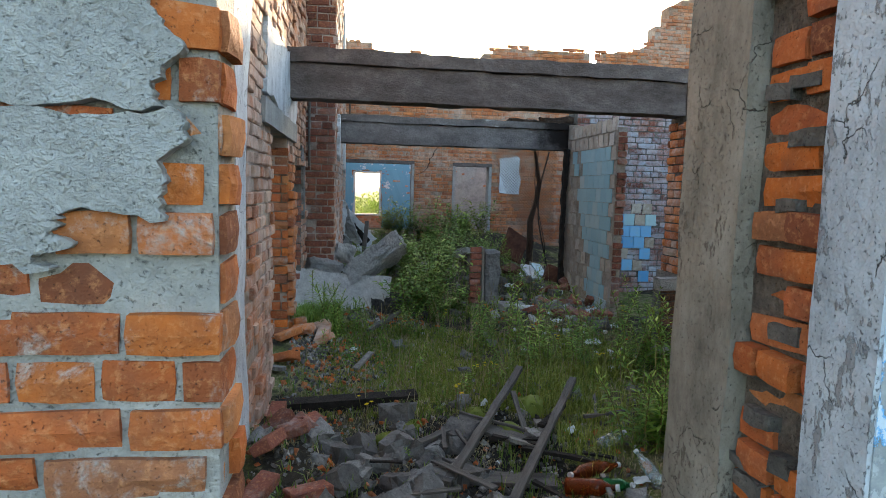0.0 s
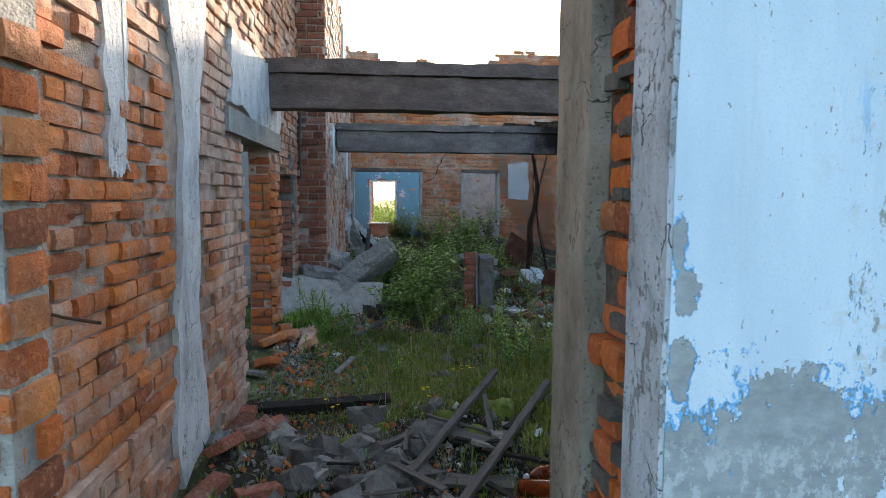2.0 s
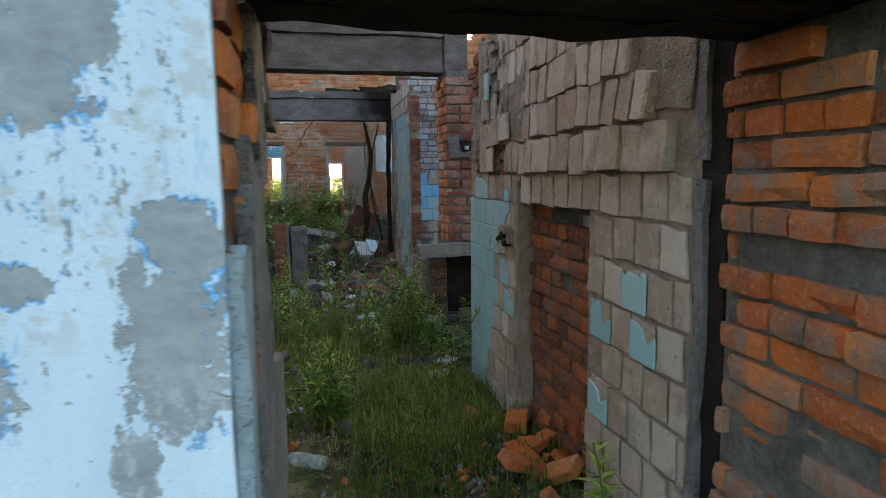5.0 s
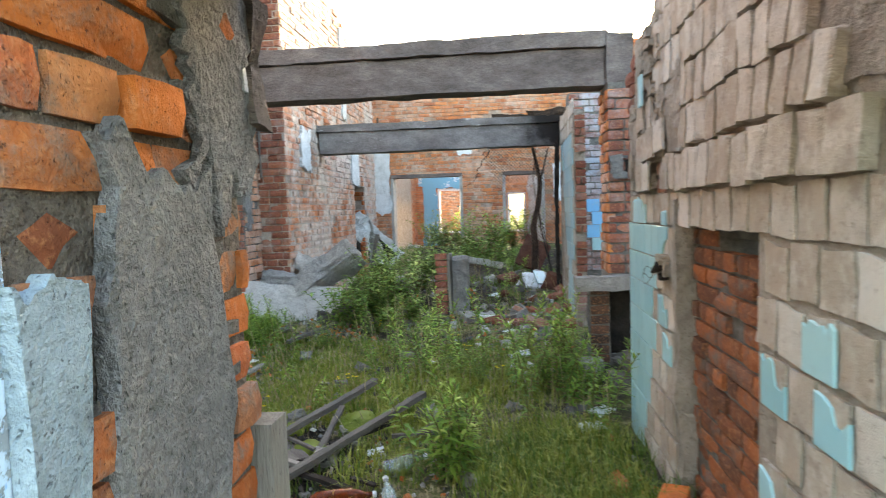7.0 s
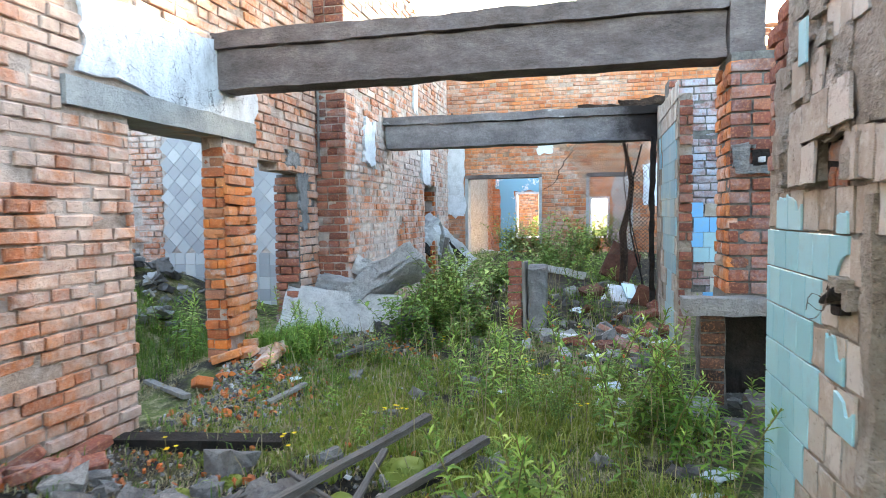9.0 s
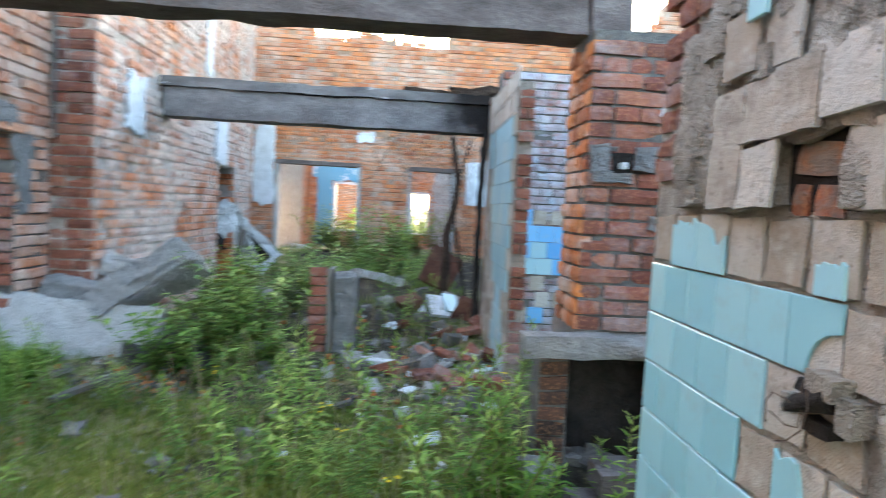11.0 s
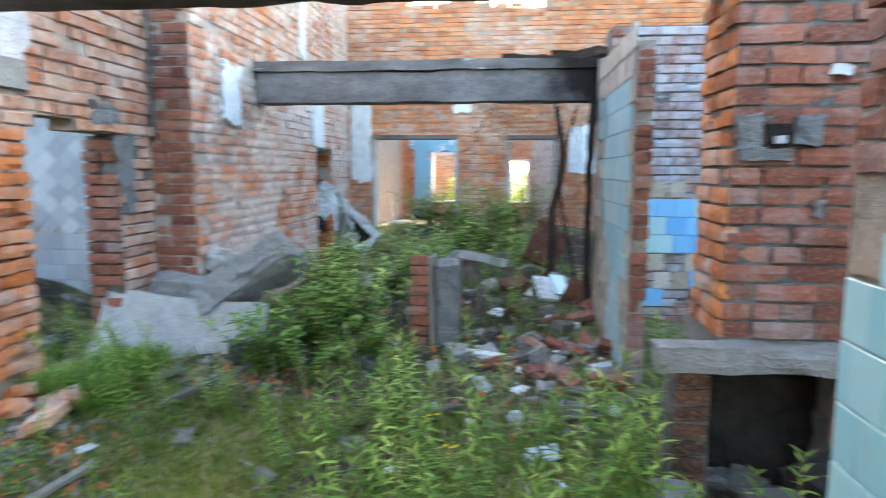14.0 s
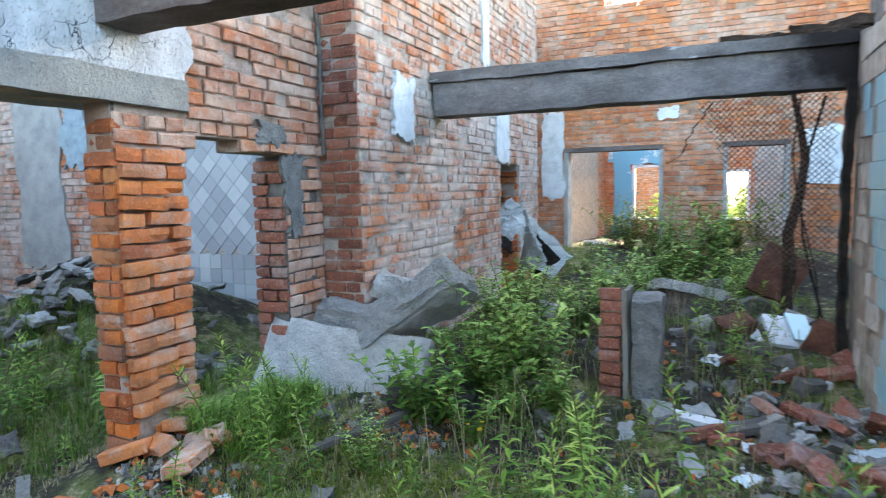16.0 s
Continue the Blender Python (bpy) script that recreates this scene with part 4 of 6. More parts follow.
# plaster left on the walls
def plaster(name, x0, y0, z0, x1, y1, z1, seed, mat, label, amp=0.02):
    """A ragged flat remnant of plaster: a plate with a broken outline, on a face across x or y."""
    rng = random.Random(seed)
    ob = thing(name, (x0, y0, z0), label, "plaster")
    flat_x = (x1 - x0) < (y1 - y0)
    w, h, t = (y1 - y0) if flat_x else (x1 - x0), z1 - z0, (x1 - x0) if flat_x else (y1 - y0)
    n = 110
    pts = []
    for i in range(n):
        s = i / n * 4
        e, f = int(s), s - int(s)
        a, b2 = ((f, 0), (1, f), (1 - f, 1), (0, 1 - f))[e]
        j = (noise.noise(Vector((i * 0.11, seed * 3.1, 0))) * 2.6 + noise.noise(Vector((i * 0.33, seed * 3.1, 5))) * 1.1 + noise.noise(Vector((i * 0.9, seed, 9))) * 0.4) * amp
        pts.append((a * w + (j if e in (1, 3) else 0), b2 * h + (j if e in (0, 2) else 0)))
    verts, faces = [], []
    for d in (0.0, t):
        for p, q in pts:
            dd = d + (noise.noise(Vector((p * 6, q * 6, seed))) * 0.006 if d else 0)
            verts.append((dd, p, q) if flat_x else (p, t - dd, q))
    faces = [tuple(range(n)), tuple(range(2 * n - 1, n - 1, -1))] + [(i, (i + 1) % n, n + (i + 1) % n, n + i) for i in range(n)]
    bm = bmesh.new()
    vs = [bm.verts.new(v) for v in verts]
    for f in faces:
        bm.faces.new([vs[i] for i in f])
    part("plate", bm, mat, ob)
    return ob


plaster("plaster_strip", LX, 3.66, 0.2, LX + 0.03, 4.10, 3.6, 3, M_STRIP, "vertical strip of pale plaster on the brick wall", 0.075)
plaster("plaster_patch", LX, 4.75, 2.245, LX + 0.03, 6.55, 2.75, 4, M_STRIP, "grey and white plaster patch above the lintel", 0.03)
plaster("plaster_patch", FX + 0.005, 8.2, 2.03, FX + 0.04, 8.52, 2.5, 5, M_WHITEP, "white plaster remnant on the brick wall", 0.025)
plaster("plaster_patch", FX + 0.005, 10.5, 1.95, FX + 0.04, 10.95, 2.7, 6, M_WHITEP, "white plaster strip above the niche", 0.03)
plaster("plaster_patch", FX + 0.005, 10.1, 2.9, FX + 0.035, 10.3, 4.2, 7, M_WHITEP, "narrow white plaster strip high on the wall", 0.02)
plaster("plaster_patch", -0.50, BY - 0.03, 1.45, -0.17, BY - 0.005, 2.85, 8, M_WHITEP, "pale blue-white plaster in the corner", 0.03)

plaster("plaster_patch", -0.5, FY - 0.03, 0.3, -0.01, FY - 0.004, 2.6, 31, M_BLUE, "blue painted plaster beside the far window", 0.04)
plaster("plaster_patch", 0.96, FY - 0.03, 0.3, 2.1, FY - 0.004, 2.6, 32, M_BLUE, "blue painted plaster beside the far window", 0.04)
plaster("plaster_patch", -0.6, FY - 0.034, 2.25, 2.1, FY - 0.002, 3.0, 33, M_BLUE, "blue painted plaster over the far window", 0.06)
plaster("plaster_patch", 2.95, FY - 0.03, 0.3, 4.9, FY - 0.004, 2.9, 34, M_CONC, "grey-blue plaster beside the far window", 0.06)
plaster("plaster_patch", 3.3, BY - 0.03, 1.6, 3.75, BY - 0.005, 2.4, 35, M_WHITEP, "pale blue paint patch on the end wall", 0.018)

plaster("plaster_patch", LX, 7.31, 1.36, LX + 0.028, 7.47, 1.88, 72, M_CEMENT, "grey plaster remnant beside the dark doorway", 0.03)
plaster("plaster_patch", LX, 7.05, 1.93, LX + 0.03, 7.30, 2.06, 73, M_CEMENT, "grey plaster lump over the dark doorway", 0.03)

# lumps of mortar squeezed out of the reveal joints
rng = random.Random(91)
for k in range(13):
    z = 0.35 + rng.random() * 1.9
    y = 1.79 + rng.random() * 0.16
    slab_part("mortar_lump", pier, (1.153, y, z, 1.195, y + rng.uniform(0.05, 0.11), z + rng.uniform(0.02, 0.045)), M_MORTAR, step=0.013, amp=0.014, seed=k)
for k in range(18):
    z = 0.5 + rng.random() * 1.3
    y = 1.66 + rng.random() * 0.4
    slab_part("mortar_lump", pier, (1.925, y, z, 1.948, y + rng.uniform(0.03, 0.08), z + rng.uniform(0.015, 0.04)), M_MORTAR, step=0.02, amp=0.012, seed=50 + k)

plaster("plaster_patch", -0.73, 16.2, 0.4, -0.70, 20.5, 2.6, 36, M_GROUT, "beige plaster on the side wall of the next room", 0.06)
ob = thing("burnt_scrap", (1.93, 2.13, 1.60), "burnt crumbling scrap of wood hanging from the lintel", "scrap")
part("scrap", rough_bm(-0.02, 0, 0.02, 0.05, 0.07, 0.30, 0.016, 0.022, 9, 0.06), M_CONCD, ob)
part("splinter", rough_bm(0.0, -0.012, 0.10, 0.03, 0.0, 0.31, 0.02, 0.010, 10, 0.03), M_STRIP, ob, "pale paint remnant")
plaster("cement_patch", 1.936, 1.725, 0.35, 1.962, 1.985, 1.55, 37, M_CEMENT, "grey cement plaster patch on the pier reveal", 0.035)

# black plugs added to stand for the shade in the empty joist sockets
for u0, u1, z0, z1 in SOCK:
    part("joist_end", rough_bm(u0 - 0.75, BY + 0.004, z0, u1 - 0.75, BY + 0.03, z1, 0.05, 0.004, 3), M_BLACK, back_wall, "black plug for the shade in an empty joist socket")
def wall_crack(points, width, seed):
    """A stepped crack in the end wall: an uneven dark sliver along a broken line."""
    rng = random.Random(seed)
    line = []
    for (x0, z0), (x1, z1) in zip(points, points[1:]):
        for q in range(6):
            t = q / 6
            line.append((x0 + (x1 - x0) * t + rng.uniform(-0.02, 0.02), z0 + (z1 - z0) * t + rng.uniform(-0.012, 0.012)))
    line.append(points[-1])
    bm = bmesh.new()
    rows = []
    for x, z in line:
        w = width * rng.uniform(0.4, 1.2)
        rows.append([bm.verts.new((x + dx, BY + dy, z)) for dx, dy in ((-w / 2, -0.012), (w / 2, -0.012), (w / 2, 0.01), (-w / 2, 0.01))])
    for a, b in zip(rows, rows[1:]):
        for q in range(4):
            bm.faces.new((a[q], a[(q + 1) % 4], b[(q + 1) % 4], b[q]))
    part("crack", bm, M_BLACK, back_wall, "stepped dark crack in the brickwork")


wall_crack(((2.10, 2.86), (1.90, 2.58), (1.76, 2.36), (1.68, 2.10), (1.44, 1.96)), 0.022, 5)
plaster("plaster_patch", 1.32, BY - 0.02, 2.66, 1.62, BY - 0.003, 2.82, 38, M_WHITEP, "small white plaster remnant on the end wall", 0.02)
plaster("plaster_patch", 0.85, BY - 0.02, 2.95, 1.05, BY - 0.003, 3.1, 39, M_WHITEP, "small white plaster remnant on the end wall", 0.02)
plaster("plaster_strip", LX, 2.95, 1.75, LX + 0.025, 3.15, 2.9, 40, M_STRIP, "pale plaster strip on the brick wall", 0.03)

plaster("plaster_patch", 1.936, 1.600, -0.05, 1.960, 1.700, 1.43, 71, M_PALEB, "flaking white-blue plaster on the pier edge", 0.010)
plaster("cement_patch", 1.938, 1.96, 1.52, 1.956, 2.11, 1.86, 48, M_CEMENT, "grey cement smear high on the pier reveal", 0.05)

# crusts of cement on the left jamb
for x0, z0, x1, z1, sd in ((-0.62, 1.80, -0.03, 1.99, 21), (-0.55, 1.64, -0.02, 1.80, 22), (-0.62, 1.56, -0.20, 1.64, 23), (-0.70, 2.02, -0.10, 2.30, 24)):
    plaster("cement_crust", x0, 1.640, z0, x1, 1.668, z1, sd, M_CRUST, "grey gritty cement crust on the brick jamb", 0.022)

def tube(verts, faces, pts, r, sides=3):
    k0 = len(verts)
    for i, p in enumerate(pts):
        d = (pts[min(i + 1, len(pts) - 1)] - pts[max(i - 1, 0)]).normalized()
        a = d.orthogonal().normalized()
        b = d.cross(a)
        for s in range(sides):
            t = 2 * math.pi * s / sides
            verts.append(p + (a * math.cos(t) + b * math.sin(t)) * r)
    for i in range(len(pts) - 1):
        for s in range(sides):
            k = k0 + i * sides
            faces.append((k + s, k + (s + 1) % sides, k + sides + (s + 1) % sides, k + sides + s))


# ---- tiles ----
def tile_mesh(name, w, h, t, mat, seed, broken=0.0):
    """A thin plate with eased edges, its back on x = 0 and looking along -x; a broken one has lost a ragged corner or side."""
    rng = random.Random(seed)
    pts = [(-w / 2, -h / 2), (w / 2, -h / 2), (w / 2, h / 2), (-w / 2, h / 2)]
    if broken:
        hi = [0.5 - rng.uniform(0.05, 0.25) + 0.28 * noise.noise(Vector((i * 0.45, seed * 7.3, 1))) - (0.35 if seed % 2 and i > 4 else 0.0) for i in range(9)]
        pts = [(-w / 2, -h / 2), (w / 2, -h / 2)] + [(w / 2 - w * i / 8, max(-0.3, min(0.5, hi[i])) * h) for i in range(9)]
    if broken == 2:
        pts = [(w / 2, -h / 2), (w / 2, h / 2), (-w / 2, h / 2), (-w / 2, 0.02)] + [(-w / 2 + 0.62 * w * math.sin(a), -h / 2 + 0.62 * h * math.cos(a)) for a in (0.35, 0.7, 1.0, 1.3, 1.55)]
    n = len(pts)
    verts = [(0.0, p, q) for p, q in pts] + [(-t + 0.002, p, q) for p, q in pts] + [(-t, p * 0.975, q * 0.975) for p, q in pts]
    faces = [tuple(range(2 * n, 3 * n))] + [(a + i, a + (i + 1) % n, a + n + (i + 1) % n, a + n + i) for a in (0, n) for i in range(n)]
    me = mesh_of(name, verts, faces, mat)
    bm = bmesh.new()
    bm.from_mesh(me)
    bmesh.ops.recalc_face_normals(bm, faces=bm.faces)
    bm.to_mesh(me)
    bm.free()
    return me


TILE = 0.157
WHOLE = [tile_mesh("tile", TILE - 0.003, TILE - 0.003, 0.009, M_TILE, 1)]
BROKEN = [tile_mesh("tile", TILE - 0.003, TILE - 0.003, 0.009, M_TILE, s, 1) for s in range(4)]
BITTEN = tile_mesh("tile", TILE - 0.003, TILE - 0.003, 0.009, M_TILE, 9, 2)
BACKS = [bm_mesh("tile_back", rough_bm(-0.010, -0.0745, -0.0755, 0.0, 0.0745, 0.0755, 0.024, 0.0045, s, 0.022), M_TBACK) for s in range(6)]


def put(parent, name, me, m):
    ob = child(new(name, me), parent)
    ob.matrix_basis = m
    return ob


def tiled_wall():
    rng = random.Random(41)
    NEAR_BLUE = ((2.62, 1.146), (2.90, 1.06), (2.55, 0.99), (2.90, 0.60))
    # courses of the tiled face from the top down: joint offset, how far along the blue tiles still hold
    COURSES = ((4.79, None), (4.83, 4.055), (4.90, 4.27), (4.835, 4.24), (4.91, 4.27), (4.85, 4.32), (4.90, 4.40), (4.84, 4.45), (4.90, 4.5), (4.86, 4.5))
    for r, (first, hold) in enumerate(COURSES):
        z = 1.465 - r * 0.16
        for c in range(-1, 18):
            y0, y1 = first - (c + 1) * TILE, first - c * TILE
            y0, y1 = max(y0, 2.30), min(y1, 4.94)
            if y1 - y0 < 0.03 or (y1 > 3.02 and y0 < 3.86 and z < 1.45):
                continue
            y, w = (y0 + y1) / 2, (y1 - y0) / TILE
            m = Matrix.Translation((TX - 0.001, y, z)) @ Euler((rng.gauss(0, 0.005), 0, rng.gauss(0, 0.008))).to_matrix().to_4x4() @ Matrix.Diagonal((1, w, 1, 1))
            blue = hold is not None and y0 > hold - 0.02
            broke = (r == 0 and 4.47 < y < 4.80) or (r == 0 and 4.03 < y < 4.16) or (r == 3 and 3.98 < y < 4.15) or (r == 4 and 3.95 < y < 4.1) or (y < 3.05 and any(abs(y - a) < 0.079 and abs(z - b) < 0.08 for a, b in NEAR_BLUE))
            if blue:
                put(tile_wall, "tile", WHOLE[0] if not (r == 1 and y < 4.2) else BITTEN, m @ Matrix.Translation((-0.003, 0, 0)))
                if not (r == 1 and y < 4.2):
                    continue
            elif broke:
                low = Matrix.Translation((-0.009, 0, -0.038)) @ Matrix.Diagonal((1, 0.55, 0.5, 1)) if r == 0 and y < 4.2 else Matrix.Translation((-0.009, 0, 0))
                put(tile_wall, "tile", BROKEN[(r + c) % 4], m @ low)
            put(tile_wall, "tile_back", BACKS[rng.randrange(5)], m @ Matrix.Translation((0.006 if blue else 0.0, 0, 0)))
    # thick tile blocks, still on their mortar, sagging out of the upper wall
    blocks = [bm_mesh("tile_block", rough_bm(-0.035, -0.051, -0.079, 0.02, 0.051, 0.079, 0.022, 0.007, 10 + s, 0.026), M_TBACK) for s in range(6)]
    rows = ((1.625, 2.36, 4.0), (1.785, 2.36, 3.95), (1.945, 2.36, 3.95), (2.105, 2.36, 4.1), (2.265, 2.36, 4.1), (2.42, 2.5, 4.1))
    for y, z, proud in ((4.305, 1.625, 0.0), (4.455, 1.622, 0.0), (4.165, 1.772, 0.010), (4.31, 1.772, 0.0), (4.452, 1.765, 0.0), (4.02, 1.80, 0.004), (4.25, 1.925, 0.0), (4.40, 1.93, 0.004)):
        m = Matrix.Translation((TX - 0.040 - proud - rng.uniform(0, 0.006), y, z)) @ Euler((rng.gauss(0, 0.03), 0, rng.gauss(0, 0.02))).to_matrix().to_4x4()
        put(tile_wall, "tile_back", BACKS[rng.randrange(6)], m @ Matrix.Diagonal((1 + 30 * proud * 2, 1, 1, 1)))
    for i, (z, a, b) in enumerate(rows):
        y = a + 0.05
        while y < b:
            wide = 0.15 if i == 0 and y < 3.1 else 0.112
            flush = 0.0
            if (i == 1 and y < 2.52) or (i in (2, 3) and y < 2.62) or (i > 3 and y < 2.9):
                y += wide
                continue
            tip = 0.14 if (i in (1, 2) and y < 2.85) else 0.0
            dz = 0.012 * math.sin((y - 2.4) * 2.3) if i else 0
            lost = rng.random() < (0.05 if y < 4.2 else 0.35) or (1.72 < z < 2.0 and 3.72 < y < 4.0)
            if not lost:
                m = Matrix.Translation((TX + 0.005 + flush - rng.uniform(0, 0.009), y + wide / 2, z + dz + rng.gauss(0, 0.004))) @ Euler((rng.gauss(0, 0.02) + tip, rng.gauss(0.01, 0.01) + tip * 0.3, rng.gauss(0, 0.012))).to_matrix().to_4x4()
                put(tile_wall, "tile_block", blocks[rng.randrange(5)], m @ Matrix.Diagonal((1, wide / 0.104, 1, 1)))
            y += wide
    put(tile_wall, "tile", WHOLE[0], Matrix.Translation((TX - 0.062, 4.32, 2.05)) @ Matrix.Diagonal((1, 0.5, 1, 1)))


tiled_wall()
bricks(tile_wall, (TX, 4.62, 0), Y, -X, 0.34, 1.56, 2.4, M_BRICKD, near=lambda u, z: True, seed=44, miss=0.1, top=piecewise([(0, 2.42), (0.25, 2.3), (0.34, 1.75)]))
for a, c, b, d, sd in ((4.235, 1.552, 4.76, 2.04, 9), (3.98, 1.695, 4.24, 2.04, 29), (3.90, 1.552, 4.055, 1.70, 39), (3.70, 1.70, 3.985, 2.10, 49)):
    slab_part("mortar_crust", tile_wall, (TX - 0.036, a, c, TX + 0.02, b, d), M_GROUT, "rough exposed mortar bed", step=0.022, amp=0.02, seed=sd, chip=0.04)
# black plate laid here in place of the hole's own shade
slab_part("hollow", tile_wall, (TX - 0.004, 4.04, 1.55, TX + 0.02, 4.25, 1.71), M_BLACK, "black plate for the shade of a hollow in the mortar", step=0.04, amp=0.006, seed=59)
rng = random.Random(97)
for yy, zz, ln in ((4.15, 1.655, 0.14), (4.20, 1.575, 0.06), (4.11, 1.572, 0.09)):
    put(tile_wall, "brick", brick_mesh(ln, M_BRICKQ[0], rng), Matrix.Translation((TX - 0.014, yy, zz)) @ basis(Y, -X) @ pose(0, 0, 0, 3, -4, 5))
slab_part("mortar_crust", tile_wall, (TX - 0.026, 4.02, 2.03, TX + 0.02, 4.62, 2.36), M_GROUT, "rough exposed mortar bed", step=0.024, amp=0.024, seed=19, chip=0.06)
slab_part("mortar_crust", tile_wall, (TX - 0.010, 2.32, 1.72, TX + 0.01, 3.0, 2.5), M_GROUT, step=0.03, amp=0.014, seed=11, chip=0.02)
rng = random.Random(95)
for k in range(64):
    y, z, w, h = 4.02 + 0.70 * rng.random(), 1.57 + 0.78 * rng.random(), rng.uniform(0.03, 0.12), rng.uniform(0.02, 0.08)
    if (z > 2.0 and y > 4.55) or (4.0 < y < 4.56 and z < 1.86):
        continue
    slab_part("mortar_lump", tile_wall, (TX - rng.uniform(0.040, 0.062), y - w / 2, z - h / 2, TX, y + w / 2, z + h / 2), M_GROUT, step=0.018, amp=0.012, seed=200 + k, chip=0.03)
slab_part("broken_edge", tile_wall, (TX - 0.02, 3.85, 0.1, TX + 0.05, 3.91, 1.50), M_GROUT, "ragged mortar edge of the niche", step=0.05, amp=0.03, seed=13)

ob = thing("pipe_stub", (TX - 0.02, 4.09, 1.195), "rusty burnt pipe stub with wire sticking from the tiles", "pipe")
bm = bmesh.new()
bmesh.ops.create_cone(bm, cap_ends=True, segments=10, radius1=0.018, radius2=0.024, depth=0.10, matrix=Matrix.Translation((-0.03, -0.03, 0)) @ Euler((radians(70), 0.3, 0)).to_matrix().to_4x4())
for v in bm.verts:
    v.co += noise.noise_vector(v.co * 30) * 0.012
part("pipe", bm, M_BLACK, ob)
for k, (a, c, w, h) in enumerate(((-0.06, 0.035, 0.07, 0.04), (0.0, 0.03, 0.06, 0.03), (-0.11, 0.0, 0.04, 0.06), (0.03, -0.02, 0.05, 0.05), (-0.04, -0.045, 0.08, 0.03))):
    slab_part("mortar_lump", ob, (-0.035 + 0.006 * (k % 3), a - w / 2, c - h / 2, 0.02, a + w / 2, c + h / 2), (M_GROUT, M_BLACK, M_GROUT)[k % 3], step=0.014, amp=0.014, seed=15 + k, chip=0.02)
wv, wf = [], []
for k in range(3):
    tube(wv, wf, [Vector((-0.02 - 0.012 * q, -0.05 + 0.03 * k + 0.02 * math.sin(q * 1.3 + k), 0.02 + 0.03 * math.sin(q * 0.9 + 2 * k) - 0.012 * q)) for q in range(7)], 0.0016, 4)
child(new("wire", mesh_of("wire", wv, wf, M_RUST)), ob)


def tile_field(parent, face, mats_whole, ys, zs, chance, seed, back=True):
    """Square tiles on a face that looks along -x."""
    rng = random.Random(seed)
    for i, z in enumerate(zs):
        for y in ys:
            yy = y + (TILE / 2 if i % 2 else 0)
            if yy > max(ys):
                continue
            kind = chance(yy, z, rng)
            m = Matrix.Translation((face, yy, z)) @ Euler((rng.gauss(0, 0.006), 0, rng.gauss(0, 0.008))).to_matrix().to_4x4()
            if kind == 1:
                put(parent, "tile", mats_whole, m)
            elif kind == 2 and back:
                put(parent, "tile_back", BACKS[rng.randrange(5)], m)


PALE = tile_material("pale_blue_tile", [(0.0, (0.26, 0.47, 0.55)), (0.7, (0.33, 0.53, 0.59)), (1.0, (0.43, 0.54, 0.55))], 0.35)
PALE_ME = tile_mesh("tile", TILE - 0.003, TILE - 0.003, 0.010, PALE, 3)


def part_kind(y, z, rng):
    edge = 8.25 - 0.35 * math.sin(z * 2.2) + 0.15 * noise.noise(Vector((y, z * 3, 1)))
    if y < 7.32:
        return 2
    if z > 2.3 - 0.1 * y + 0.72:
        return 2
    return 1 if (y < edge and rng.random() < 0.86) else (2 if rng.random() < 0.5 else 0)


tile_field(partition, 3.019, PALE_ME, [7.28 + TILE * i for i in range(10)], [0.25 + TILE * i for i in range(15)], part_kind, 51)

# strong blue tiles on the cross wall
CB = tile_mesh("tile", TILE - 0.004, TILE - 0.004, 0.012, M_TILEB, 5)
turn_y = pose(0, 0, 0, 0, 0, 90)
rng = random.Random(52)
for i in range(6):
    for j in range(7):
        x, z = 3.40 + TILE * i + (0.06 if j % 2 else 0), 0.55 + TILE * j
        if rng.random() < (0.9 if 1.0 < z < 1.4 else 0.12):
            put(cross, "tile", CB if rng.random() < 0.8 else PALE_ME, Matrix.Translation((x, 8.836, z)) @ turn_y)
        elif rng.random() < 0.6:
            put(cross, "tile_back", BACKS[rng.randrange(5)], Matrix.Translation((x, 8.840, z)) @ turn_y)

# ---- left room ----
wall = core("wall_side_room", (-6.5, 8.9, 0), X, -Y, 5.75, 0.4, -0.2, height=3.4, label="brick and tiled wall of the side room", mat=M_LIME)
side = wall
bricks(wall, (-6.5, 8.9, 0), X, -Y, 3.45, 0.0, 3.4, M_BRICKL, seed=61, patch=[(2.6, 2.75, 0.9, 1.9), (2.95, 3.1, 0.9, 1.8)])
plaster("plaster_patch", -5.6, 8.86, 0.8, -4.75, 8.885, 3.2, 62, M_CONC, "grey-white plaster on the side room wall", 0.04)
plaster("plaster_patch", -4.75, 8.855, 2.0, -4.35, 8.885, 3.0, 63, M_PALEB, "blue painted plaster patch in the side room", 0.05)
M_GTILE = tile_material("grey_wall_tile", [(0.0, (0.27, 0.28, 0.29)), (0.7, (0.36, 0.37, 0.38)), (1.0, (0.45, 0.46, 0.46))], 0.8)
GT = tile_mesh("tile", 0.147, 0.147, 0.010, M_GTILE, 7)
for i in range(13):
    for j in range(6):
        put(side, "tile", GT, Matrix.Translation((-2.98 + 0.15 * i, 8.897, 0.2 + 0.15 * j)) @ turn_y)
for i in range(10):
    for j in range(16):
        x, z = -2.98 + 0.212 * i + (0.106 if j % 2 else 0), 1.10 + 0.106 * j
        if z < 2.5:
            put(side, "tile", GT, Matrix.Translation((x, 8.897, z)) @ turn_y @ pose(0, 0, 0, 45, 0, 0))
wall = core("wall_side_room_left", (-6.5, 2.2, 0), Y, X, 6.7, 0.4, -0.2, height=3.4, label="brick wall of the side room", mat=M_LIME)
bricks(wall, (-6.5, 2.2, 0), Y, X, 6.7, 0.0, 3.4, M_BRICKL, seed=64)
